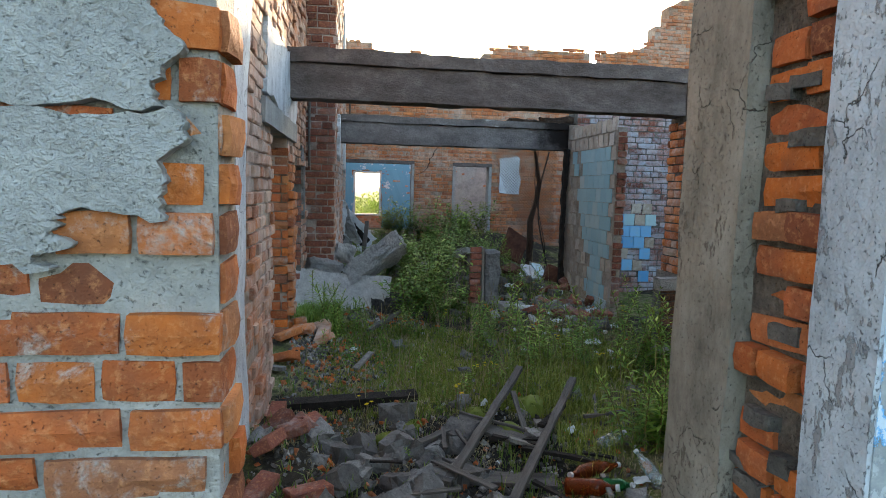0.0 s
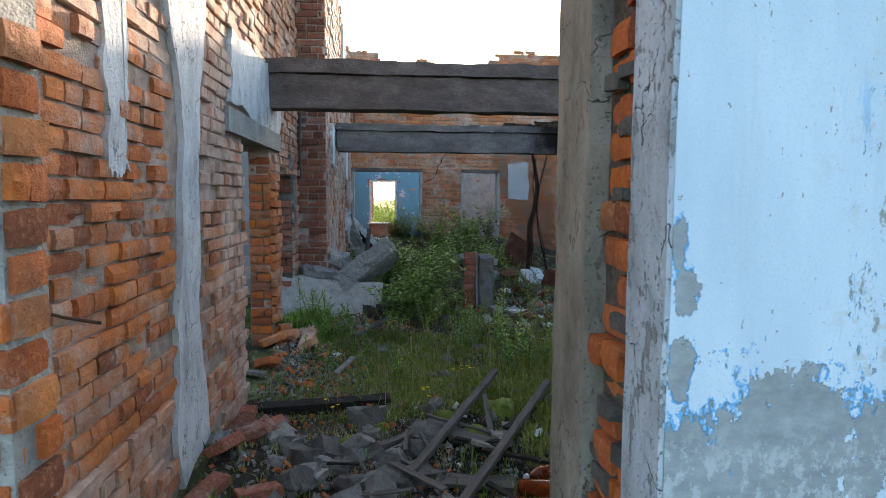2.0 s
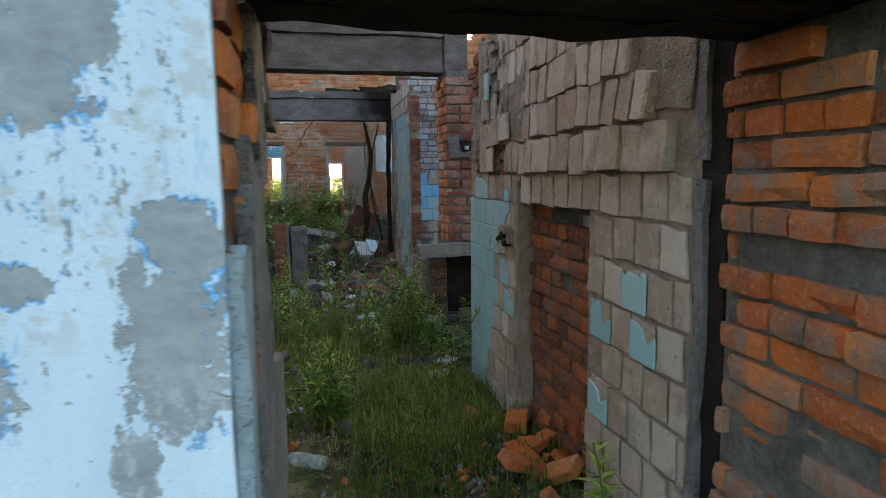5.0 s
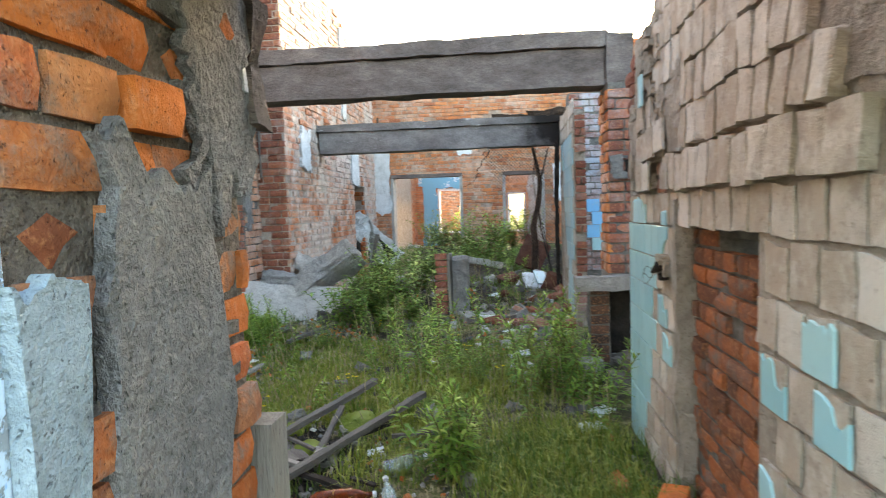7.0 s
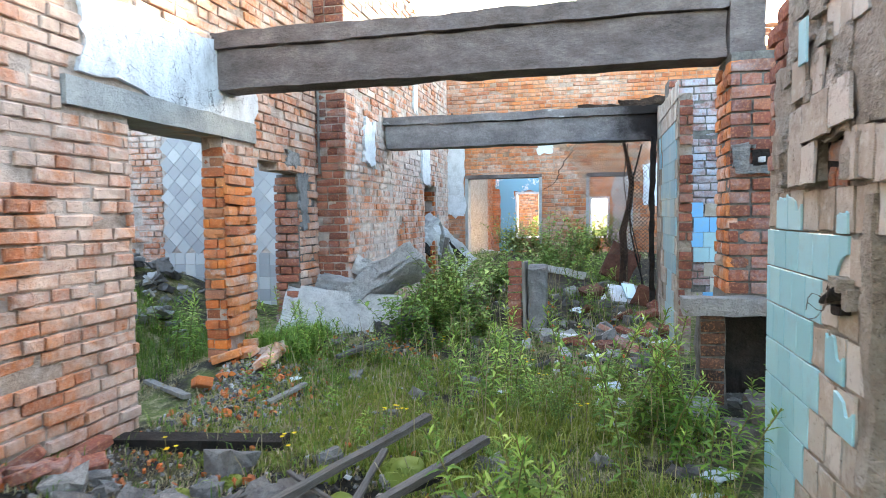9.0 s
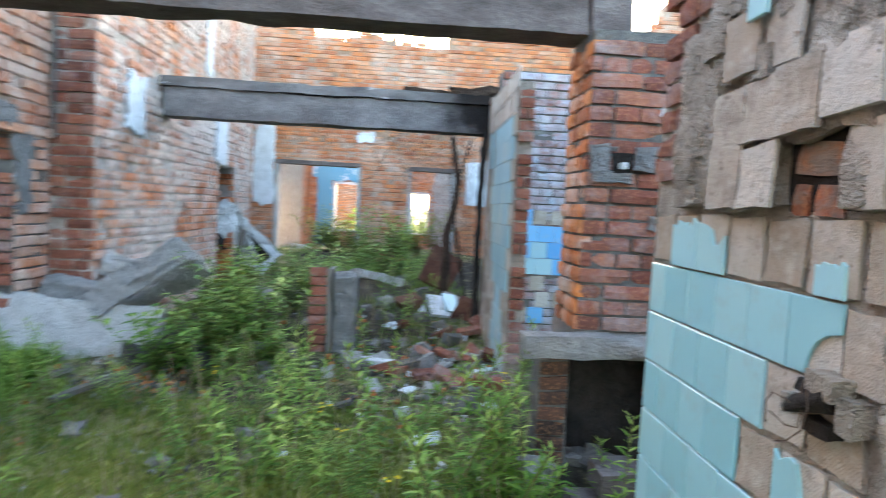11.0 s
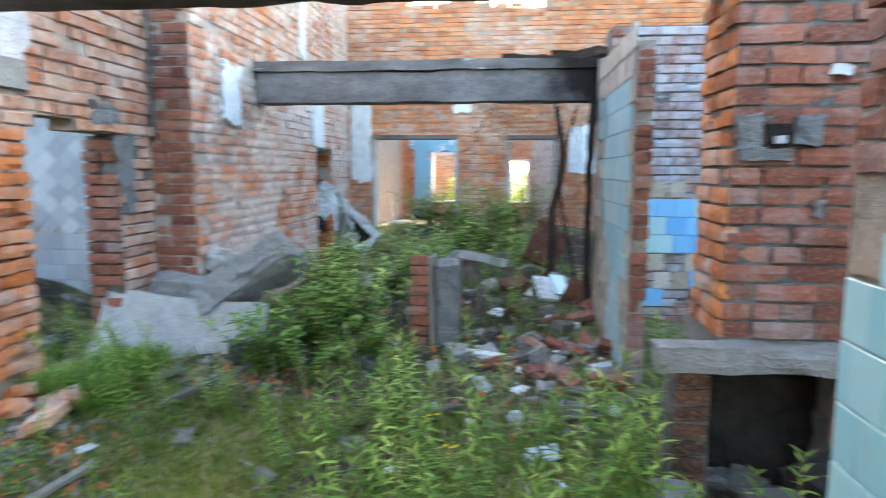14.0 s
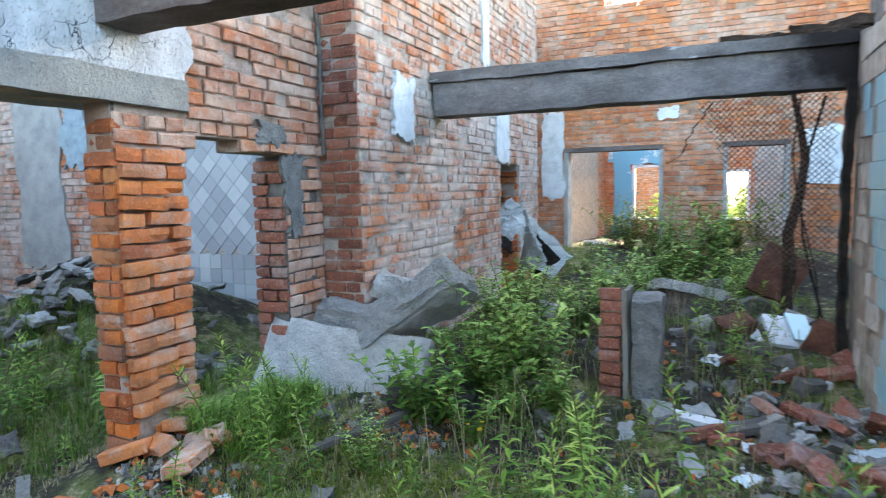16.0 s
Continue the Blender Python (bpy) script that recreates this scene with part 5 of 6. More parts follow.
wall = core("wall_side_room_front", (-6.5, 2.14, 0), X, Y, 5.75, 0.3, -0.2, height=3.3, label="brick wall of the side room", mat=M_MORTAR)
wall = core("wall_right", (8.13, 1.62, 0), Y, -X, 13.0, 0.4, -0.2, height=3.6, label="brick side wall of the ruin")
bricks(wall, (8.13, 1.62, 0), Y, -X, 13.0, 0.0, 3.6, M_BRICKD, seed=65)

# ---- opening frames in the back wall ----
def opening_frame(x0, x1, z1, label):
    ob = thing("opening_frame", (x0, BY, 0.3), label, "frame", "opening frames in the end wall")
    part("head", rough_bm(0, -0.02, z1 - 0.3 - 0.07, x1 - x0, 0.3, z1 - 0.3, 0.2, 0.006, 1), M_CONCD, ob)
    for a in (0.0, x1 - x0 - 0.06):
        part("jamb", rough_bm(a, -0.012, 0, a + 0.06, 0.3, z1 - 0.372, 0.2, 0.006, 2), M_CONC, ob)


opening_frame(-0.14, 1.40, 2.27, "pale wooden frame in the wide brick opening")
opening_frame(2.25, 3.12, 2.26, "pale wooden frame in the narrow brick opening")
for x0, x1, z0, z1 in ((0.0, 0.94, 0.75, 2.2), (2.31, 2.90, 0.75, 2.0)):
    ob = thing("window_frame", (x0, FY - 0.02, z0), "peeling white frame of an empty far window", "frame", "far window frames")
    w, h = x1 - x0, z1 - z0
    part("head", rough_bm(0, 0, h - 0.07, w, 0.2, h, 0.3, 0.004, 1), M_WHITEP, ob)
    part("sill", rough_bm(-0.05, -0.05, -0.03, w + 0.05, 0.2, 0.02, 0.3, 0.004, 2), M_WHITEP, ob)
    for a in (0.0, w - 0.07):
        part("jamb", rough_bm(a, 0.002, 0.022, a + 0.07, 0.2, h - 0.072, 0.3, 0.004, 3), M_WHITEP, ob)

# ---- sill slab before the pillar, stump, fallen slabs ----
ob = thing("concrete_slab", (2.86, 5.77, 0.848), "grey concrete slab under the brick pillar", "slab")
part("body", rough_bm(0, 0, 0.004, 1.15, 0.115, 0.114, 0.03, 0.008, 3, 0.03), M_SILL, ob)
part("seat", rough_bm(0.28, 0.12, 0.002, 0.95, 0.62, 0.119, 0.1, 0.004, 4), M_SILL, ob, "slab seat under the pillar")
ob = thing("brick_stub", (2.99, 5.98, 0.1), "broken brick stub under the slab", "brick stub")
# black block added as backing, for the shaded void under the slab
base = thing("pillar_base", (3.16, 6.06, 0.05), "black backing for the shaded void below the pillar slab", "footing")
part("body", rough_bm(0.0, 0.03, 0, 0.46, 0.30, 0.79, 0.04, 0.035, 16, 0.05), M_BLACK, base)
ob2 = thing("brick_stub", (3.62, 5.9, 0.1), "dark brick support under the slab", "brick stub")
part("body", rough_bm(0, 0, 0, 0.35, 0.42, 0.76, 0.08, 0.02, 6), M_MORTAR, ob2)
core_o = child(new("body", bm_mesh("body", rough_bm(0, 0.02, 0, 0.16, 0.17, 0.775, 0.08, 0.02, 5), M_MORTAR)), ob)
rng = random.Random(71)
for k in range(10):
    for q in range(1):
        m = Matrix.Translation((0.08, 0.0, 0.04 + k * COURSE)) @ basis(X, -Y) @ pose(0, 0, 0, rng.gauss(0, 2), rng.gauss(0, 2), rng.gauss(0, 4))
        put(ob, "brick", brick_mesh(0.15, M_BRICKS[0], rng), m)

ob = thing("wall_stump", (1.55, 7.86, 0.25), "stump of a thin wall, brick and bare concrete", "wall stump")
part("block", rough_bm(0.19, 0.01, 0, 0.37, 0.26, 0.72, 0.04, 0.016, 8, 0.06), M_CEMENT, ob, "upright grey concrete block")
part("board", rough_bm(0.145, -0.02, 0, 0.178, 0.22, 0.77, 0.04, 0.012, 9, 0.04), M_WOOD, ob, "split grey board")
for k in range(10):
    m = Matrix.Translation((0.07 + rng.gauss(0, 0.008), -0.01, 0.04 + k * COURSE)) @ basis(X, -Y) @ pose(0, 0, 0, rng.gauss(0, 3), rng.gauss(0, 3), rng.gauss(0, 5))
    put(ob, "brick", brick_mesh(0.14, M_BRICKD[0], rng), m)


def chunk(name, at, size, turn, mat, label, category, seed, step=0.09, amp=0.03, chip=0.06, group=""):
    ob = thing(name, at, label, category, group)
    ob.matrix_basis = pose(*at, *turn)
    sx, sy, sz = size
    part("body", rough_bm(-sx / 2, -sy / 2, -sz / 2, sx / 2, sy / 2, sz / 2, step, amp, seed, chip), mat, ob)
    return ob


chunk("fallen_slab", (0.03, 7.30, 0.47), (1.12, 0.15, 0.60), (-27, 6, 8), M_PALEC, "fallen pale concrete slab half sunk in weeds", "slab", 5, 0.04, 0.010, 0.03)
chunk("fallen_slab", (0.42, 7.62, 0.86), (0.78, 0.40, 0.22), (-30, -34, 16), M_AGGR, "broken concrete slab tilted over rubble", "slab", 6, 0.025, 0.028, 0.09)
chunk("concrete_chunk", (-0.16, 7.62, 0.80), (0.40, 0.26, 0.14), (10, 8, 20), M_AGGR, "lumpy pale concrete chunk on the slabs", "rubble", 7, 0.035, 0.03, 0.06)
chunk("concrete_chunk", (0.06, 7.95, 0.92), (0.34, 0.26, 0.22), (0, 20, 30), M_PALEC, "lumpy pale concrete chunk on the slabs", "rubble", 8, 0.04, 0.05, 0.08)
chunk("slag_heap", (0.66, 7.34, 0.32), (0.56, 0.46, 0.34), (6, 4, 15), M_SLAG, "dark heap of slag and concrete", "rubble", 9, 0.025, 0.05, 0.10)
chunk("fallen_slab", (1.95, 9.75, 0.72), (0.55, 0.42, 0.09), (-14, 12, 20), M_PALEC, "pale slab piece tilted on dark rubble", "slab", 19, 0.04, 0.02, 0.05)
chunk("concrete_chunk", (2.05, 9.85, 0.55), (0.6, 0.45, 0.3), (0, 6, 10), M_CONCD, "dark rubble chunk under a slab piece", "rubble", 20, 0.06, 0.05, 0.08)

chunk("concrete_chunk", (0.42, 14.02, 0.58), (0.42, 0.3, 0.36), (0, 8, 12), M_PALEC, "pale concrete block lying in the wide opening", "rubble", 21, 0.06, 0.02, 0.05)
# added rubble, covers the bright sunlit strip of ground behind
chunk("concrete_chunk", (0.95, 14.3, 0.50), (0.9, 0.35, 0.34), (0, 2, 5), M_RUBBLE, "rubble added to hide bright ground beyond the wide opening", "rubble", 22, 0.05, 0.05, 0.08)

# plaster slabs leaning by the far niche
ob = thing("leaning_sheet", (0.22, 11.5, 0.62), "torn grey roofing sheets slumped against the wall", "sheet")
for k, (dx, tilt, h) in enumerate(((0, -20, 0.90), (0.14, -34, 0.95), (0.30, -46, 0.85), (0.10, -52, 0.6))):
    bm = rough_bm(-0.20, -0.012, 0, 0.20, 0.012, h * 1.3, 0.05, 0.045, 20 + k, 0.05)
    bm.transform(pose(dx - 0.1, 0.1 * k, 0, 8, tilt, 20 * k - 20))
    part("sheet", bm, (M_CONC, M_BLACK, M_WHITEP, M_BLACK)[k], ob)

# box of broken boards
ob = thing("debris_pile", (2.68, 9.15, 0.33), "pale tile-faced board on a dark rubble pile", "debris")
part("base", rough_bm(-0.3, -0.25, -0.1, 0.28, 0.2, 0.14, 0.06, 0.05, 31, 0.05), M_BLACK, ob)
bm = rough_bm(-0.16, -0.18, 0, 0.16, 0.18, 0.035, 0.08, 0.006, 33)
bm.transform(pose(0.02, -0.05, 0.2, 24, 8, 12))
part("board", bm, M_WHITEP, ob, "pale mortar board with tile remains")
bm = rough_bm(-0.07, -0.16, 0, 0.07, 0.16, 0.02, 0.08, 0.004, 34)
bm.transform(pose(0.08, -0.05, 0.25, 24, 8, 12))
part("tile_strip", bm, PALE, ob)
bm = rough_bm(-0.05, -0.12, 0, 0.05, 0.12, 0.04, 0.06, 0.01, 35)
bm.transform(pose(-0.22, -0.05, 0.18, 30, -35, 0))
part("shard", bm, M_WHITEP, ob)


# ---- wire mesh hanging from the second beam ----
def mesh_panel():
    ob = thing("wire_mesh", (2.0, 9.15, 1.0), "torn rusty chain-link mesh hanging under the beam", "wire mesh")
    W, H, P = 0.98, 1.3, 0.042
    verts, faces = [], []
    def at(u, v):
        return Vector((u, 0.05 * math.sin(u * 4) + 0.18 * v * (1 - v / H) + 0.03 * math.sin(v * 7 + u * 3), v))
    for sgn in (1, -1):
        s = -H
        while s < W + H:
            pts = []
            for q in range(int(H / 0.06) + 1):
                v = q * 0.06
                u = s + v * sgn if sgn > 0 else s + (H - v)
                lim = W * (0.45 + 0.55 * v / H)
                if W - lim < u < W:
                    pts.append(at(u, v))
                elif len(pts) > 1:
                    tube(verts, faces, pts, 0.0034)
                    pts = []
            if len(pts) > 1:
                tube(verts, faces, pts, 0.0034)
            s += P
    child(new("wire", mesh_of("wire", verts, faces, M_RUST)), ob)
    for x, w, sd in ((0.80, 0.006, 1), (0.86, 0.010, 2)):
        verts, faces = [], []
        tube(verts, faces, [Vector((x + 0.10 * math.sin(v * 2.6 + sd), 0.12 + 0.02 * v, -0.55 + v)) for v in (0, 0.25, 0.5, 0.8, 1.1, 1.4, 1.8)], w, 6)
        child(new("strap", mesh_of("strap", verts, faces, M_BLACK)), ob)


mesh_panel()
ob = thing("beam_debris", (2.2, 8.86, 2.612), "burnt black roofing scraps lying on the beam", "debris")
part("scrap", rough_bm(0.0, 0.0, -0.01, 0.9, 0.22, 0.03, 0.02, 0.028, 41, 0.06), M_PEAT, ob)
part("scrap", rough_bm(0.42, 0.02, 0.02, 0.90, 0.2, 0.075, 0.02, 0.034, 42, 0.06), M_PEAT, ob)

def dead_vine(pts, r0, r1):
    ob = thing("dead_vine", pts[0], "dead brown vine stem climbing the wire mesh", "vine")
    o = Vector(pts[0])
    verts, faces = [], []
    n = 8
    for k, p in enumerate(pts):
        r = r0 + (r1 - r0) * k / (len(pts) - 1)
        for q in range(n):
            a = 2 * math.pi * q / n
            verts.append(Vector(p) - o + Vector((math.cos(a), math.sin(a), 0)) * r * (1 + 0.25 * math.sin(3 * a + k)))
    faces = [(k * n + q, k * n + (q + 1) % n, (k + 1) * n + (q + 1) % n, (k + 1) * n + q) for k in range(len(pts) - 1) for q in range(n)]
    child(new("stem", mesh_of("stem", verts, faces, M_PEAT)), ob)


dead_vine([(2.70, 9.45, 0.5), (2.71, 9.44, 0.95), (2.69, 9.43, 1.25), (2.77, 9.42, 1.55), (2.80, 9.41, 1.80), (2.76, 9.40, 2.05), (2.70, 9.38, 2.3)], 0.05, 0.018)
chunk("rusty_sheet", (2.72, 10.4, 0.80), (0.42, 0.05, 0.50), (-20, 28, 10), M_RUSTB, "rust-brown metal sheet leaning in the weeds", "sheet", 91, 0.05, 0.012, 0.05)
chunk("rusty_sheet", (2.36, 9.12, 0.52), (0.26, 0.20, 0.22), (12, -14, 30), M_RUSTB, "rust-brown metal box remnant in the debris", "sheet", 92, 0.04, 0.014, 0.05)
chunk("rusty_sheet", (2.92, 9.0, 0.52), (0.24, 0.22, 0.28), (-8, 18, -20), M_RUSTB, "rust-brown metal box remnant in the debris", "sheet", 93, 0.04, 0.014, 0.05)

# conduit on the wall and iron stubs
def pipe(name, pts, r, mat, label):
    ob = thing(name, pts[0], label, "pipe")
    verts, faces = [], []
    o = Vector(pts[0])
    tube(verts, faces, [Vector(p) - o for p in pts], r, 8)
    child(new("tube", mesh_of("tube", verts, faces, mat)), ob)


pipe("conduit", [(-0.32, 7.68, 2.85), (-0.31, 7.685, 2.6), (-0.315, 7.685, 2.2), (-0.31, 7.69, 1.9)], 0.014, M_MORTAR, "grey conduit pipe in the wall corner")
pipe("iron_stub", [(FX, 12.3, 2.9), (FX + 0.07, 12.3, 2.92), (FX + 0.08, 12.3, 3.2)], 0.02, M_RUST, "rusty iron bracket on the brick wall")
pipe("rebar", [(LX, 2.48, 1.34), (LX + 0.12, 2.40, 1.33), (LX + 0.24, 2.36, 1.32)], 0.005, M_RUST, "thin rusty wire sticking from the wall")
ob = thing("cement_lump", (3.30, 5.866, 1.78), "broken grey cement lump with an iron stub on the pillar", "cement")
# no hole is cut: a black block carries its shade
part("socket", rough_bm(-0.05, -0.006, -0.055, 0.045, 0.02, 0.045, 0.02, 0.01, 60, 0.02), M_BLACK, ob, "black block for the shade of a hole")
for k, (dx, dz, w, h) in enumerate(((-0.115, 0.01, 0.10, 0.15), (0.10, 0.015, 0.11, 0.13), (-0.01, -0.075, 0.12, 0.06), (-0.05, 0.06, 0.07, 0.04), (-0.09, -0.07, 0.09, 0.05))):
    part("crust", rough_bm(dx - w / 2, -0.022 - 0.004 * (k % 3), dz - h / 2, dx + w / 2, 0.02, dz + h / 2, 0.016, 0.014, 61 + k, 0.03), M_CEMENT, ob)
part("iron_stub", rough_bm(-0.012, -0.045, -0.03, 0.016, 0.0, 0.0, 0.02, 0.006, 67), M_WHITEP, ob, "pale bolt end")
chunk("cement_lump", (3.47, 5.862, 1.50), (0.05, 0.03, 0.09), (0, 10, 0), M_CEMENT, "small grey cement daub on the pillar", "cement", 46, 0.015, 0.012, 0.02)
chunk("cement_lump", (3.51, 5.862, 2.02), (0.08, 0.02, 0.04), (0, 10, 0), M_WHITEP, "white cement daub on the pillar", "cement", 45, 0.02, 0.01, 0.01)

# every other block is blackened for the shade below the slab
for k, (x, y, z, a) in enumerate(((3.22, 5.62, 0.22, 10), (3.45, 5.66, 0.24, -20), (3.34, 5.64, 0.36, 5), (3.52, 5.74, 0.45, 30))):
    chunk("dark_block", (x, y, z), (0.30, 0.16, 0.12), (4 * k, 5 - 3 * k, a), (M_CONCD, M_BLACK)[k % 2], "dark concrete block stacked below the slab", "block", 80 + k, 0.05, 0.01, 0.02, "dark blocks below the slab")


# ---- rubble, boards and litter on the ground ----
def board(at, to, w, t, mat, label, seed, group="old boards on the ground", name="plank"):
    a, b = Vector(at), Vector(to)
    d = b - a
    ob = thing(name, at, label, "plank", group)
    ob.matrix_basis = Matrix.Translation(a) @ d.to_track_quat("X", "Z").to_matrix().to_4x4()
    part("board", rough_bm(0, -w / 2, -t / 2, d.length, w / 2, t / 2, 0.07, 0.006, seed, 0.015), mat, ob)


def gz(x, y, dz=0.0):
    return (x, y, ground_z(x, y) + dz)


board(gz(0.72, 3.75, 0.06), gz(1.47, 5.15, 0.16), 0.048, 0.035, M_PLANK, "long grey batten lying on rubble", 1)
board(gz(1.03, 3.55, 0.06), gz(1.82, 4.95, 0.15), 0.048, 0.035, M_PLANK, "long grey batten lying on rubble", 2)
board(gz(1.33, 4.80, 0.10), gz(1.31, 4.36, 0.03), 0.035, 0.02, M_PLANK, "short grey batten across the rubble", 3)
board(gz(0.54, 4.15, 0.05), gz(0.93, 4.45, 0.06), 0.05, 0.03, M_PLANK, "short dark batten on the ground", 4)
board(gz(-0.30, 4.85, 0.0), gz(0.68, 5.0, 0.01), 0.13, 0.09, M_BLACK, "half-buried charred beam in the moss", 5, name="charred_beam")
board(gz(0.23, 5.6, 0.03), gz(0.36, 5.9, 0.06), 0.05, 0.02, M_WOOD, "pale splintered lath in the grass", 6)
board(gz(0.80, 3.95, 0.02), gz(1.35, 3.85, 0.02), 0.16, 0.025, M_PLANK, "flat rotten board in the rubble", 7)
board(gz(0.9, 4.6, 0.02), gz(1.25, 4.2, 0.06), 0.14, 0.025, M_PLANK, "flat rotten board in the rubble", 8)
board(gz(1.9, 7.7, 0.04), gz(2.3, 7.5, 0.05), 0.10, 0.03, M_WHITEP, "pale plaster board on the rubble", 9)
board(gz(2.05, 7.35, 0.03), gz(2.5, 7.6, 0.06), 0.12, 0.04, M_PLANK, "grey board on the rubble", 10)
board(gz(0.35, 6.5, 0.05), gz(0.75, 7.1, 0.08), 0.05, 0.03, M_PLANK, "dark stick in the weeds", 11)
board((0.30, 10.2, 0.55), (0.36, 10.45, 1.15), 0.06, 0.04, M_PLANK, "dark board standing in the weeds", 12)
board(gz(-0.95, 5.9, 0.03), gz(-0.3, 5.5, 0.05), 0.06, 0.03, M_WOOD, "pale batten in the doorway", 13)

LUMPS = [bm_mesh("stone", rough_bm(-0.5, -0.42, -0.3, 0.5, 0.42, 0.3, 0.3, 0.10, 60 + s, 0.25), M_RUBBLE) for s in range(6)]
LOOSE = [mesh_of("loose_brick", [(x + r.uniform(-0.006, 0.006), y + r.uniform(-0.005, 0.005), z + r.uniform(-0.004, 0.004)) for x in (-0.12, 0.12) for y in (-0.058, 0.058) for z in (-0.032, 0.032)],
                 [(0, 1, 3, 2), (4, 6, 7, 5), (0, 4, 5, 1), (2, 3, 7, 6), (0, 2, 6, 4), (1, 5, 7, 3)], M_BRICK[0]) for r in (random.Random(80 + s) for s in range(4))]
for me in LOOSE:
    bm = bmesh.new()
    bm.from_mesh(me)
    bmesh.ops.bevel(bm, geom=bm.edges[:], offset=0.007, segments=1, affect="EDGES")
    bmesh.ops.recalc_face_normals(bm, faces=bm.faces)
    bm.to_mesh(me)
    bm.free()


LOOSED = [me.copy() for me in LOOSE]
for me in LOOSED:
    me.materials[0] = M_BRICKD[0]


LOOSEN = [me.copy() for me in LOOSE]
for me in LOOSEN:
    me.materials[0] = M_BRICKN[0]


def scatter(name, meshes, n, cx, cy, rx, ry, size, label, category, group, seed, lift=0.3, keep=lambda x, y: True):
    rng = random.Random(seed)
    for k in range(n):
        x, y = rng.gauss(cx, rx), rng.gauss(cy, ry)
        if not keep(x, y):
            continue
        s = rng.uniform(*size)
        ob = new(name, meshes[rng.randrange(len(meshes))])
        ob.matrix_basis = Matrix.Translation((x, y, ground_z(x, y) + lift * s * 0.3)) @ Euler((rng.gauss(0, 0.35), rng.gauss(0, 0.35), rng.uniform(0, 6.3))).to_matrix().to_4x4() @ Matrix.Diagonal((s, s, s, 1))
        tagged(ob, label, category, group)


inside = lambda x, y: -0.27 < x < 3.05 and y > 2.5
scatter("loose_brick", LOOSED, 15, -0.12, 4.0, 0.14, 0.35, (0.8, 1.0), "fallen orange brick on the rubble by the wall", "brick", "fallen bricks by the left wall", 101, 0.2, inside)
scatter("loose_brick", LOOSEN, 8, -0.2, 6.05, 0.12, 0.2, (0.85, 1.0), "fallen orange brick beside the door pier", "brick", "fallen bricks by the door pier", 102, 0.2)
scatter("loose_brick", LOOSED, 20, 2.65, 7.8, 0.30, 0.6, (0.6, 0.95), "broken red brick among rubble", "brick", "broken bricks by the partition", 103, 0.2, inside)
scatter("loose_brick", LOOSE, 13, 3.10, 3.40, 0.12, 0.26, (0.5, 0.95), "fallen brick below the wall niche", "brick", "fallen bricks by the niche", 104, 0.2)
scatter("rubble_stone", LUMPS, 56, 0.3, 4.0, 0.40, 0.28, (0.06, 0.22), "grey broken concrete lump", "rubble", "rubble near the doorway", 105, 0.5, inside)
scatter("rubble_stone", LUMPS, 30, 2.4, 8.0, 0.4, 0.7, (0.06, 0.2), "grey broken concrete lump among bricks", "rubble", "rubble by the partition", 106, 0.5, inside)
FLAT = [bm_mesh("stone", rough_bm(-0.5, -0.38, -0.09, 0.5, 0.38, 0.09, 0.16, 0.07, 160 + s, 0.22), (M_RUBBLE, M_RUBBLE, M_CONC)[s % 3]) for s in range(6)]
scatter("concrete_shard", FLAT, 110, -2.7, 7.5, 0.75, 0.55, (0.06, 0.22), "flat broken slab piece in the side room heap", "rubble", "rubble heap in the side room", 117, 2.2, lambda x, y: x < -0.95 and y < 8.6)
scatter("concrete_shard", FLAT, 34, 2.45, 7.7, 0.38, 0.6, (0.06, 0.17), "flat broken slab piece among bricks", "rubble", "rubble by the partition", 118, 0.8, inside)
scatter("rubble_stone", LUMPS, 55, -2.7, 7.6, 0.8, 0.6, (0.05, 0.17), "broken slab piece in the side room heap", "rubble", "rubble heap in the side room", 107, 0.6, lambda x, y: x < -0.95 and y < 8.6)
scatter("rubble_stone", LUMPS, 40, 1.5, 6.5, 0.9, 1.6, (0.05, 0.15), "mossy stone lying in the grass", "rubble", "stones in the grass", 108, 0.4, inside)
scatter("rubble_stone", LUMPS, 26, 1.6, 10.3, 0.7, 0.8, (0.12, 0.4), "pale rubble block among weeds", "rubble", "rubble beyond the second beam", 109, 0.6, inside)
scatter("rubble_stone", LUMPS, 24, 3.45, 6.6, 0.25, 0.5, (0.08, 0.25), "rubble block beside the pillar", "rubble", "rubble behind the pillar", 110, 0.5)

RAGS = []
for s in range(4):
    bm = bmesh.new()
    bmesh.ops.create_grid(bm, x_segments=9, y_segments=7, size=0.5)
    for v in bm.verts:
        v.co.z = 0.10 * noise.noise(v.co * 4 + Vector((s * 9, 0, 0))) + 0.07 * noise.noise(v.co * 9 + Vector((s, 3, 0))) + 0.04
        v.co.xy = v.co.xy * (0.85 + 0.35 * noise.noise(v.co * 2 + Vector((s * 5, 1, 0))))
    bmesh.ops.solidify(bm, geom=bm.faces[:], thickness=0.02)
    RAGS.append(bm_mesh("rag", bm, M_RAG, True))
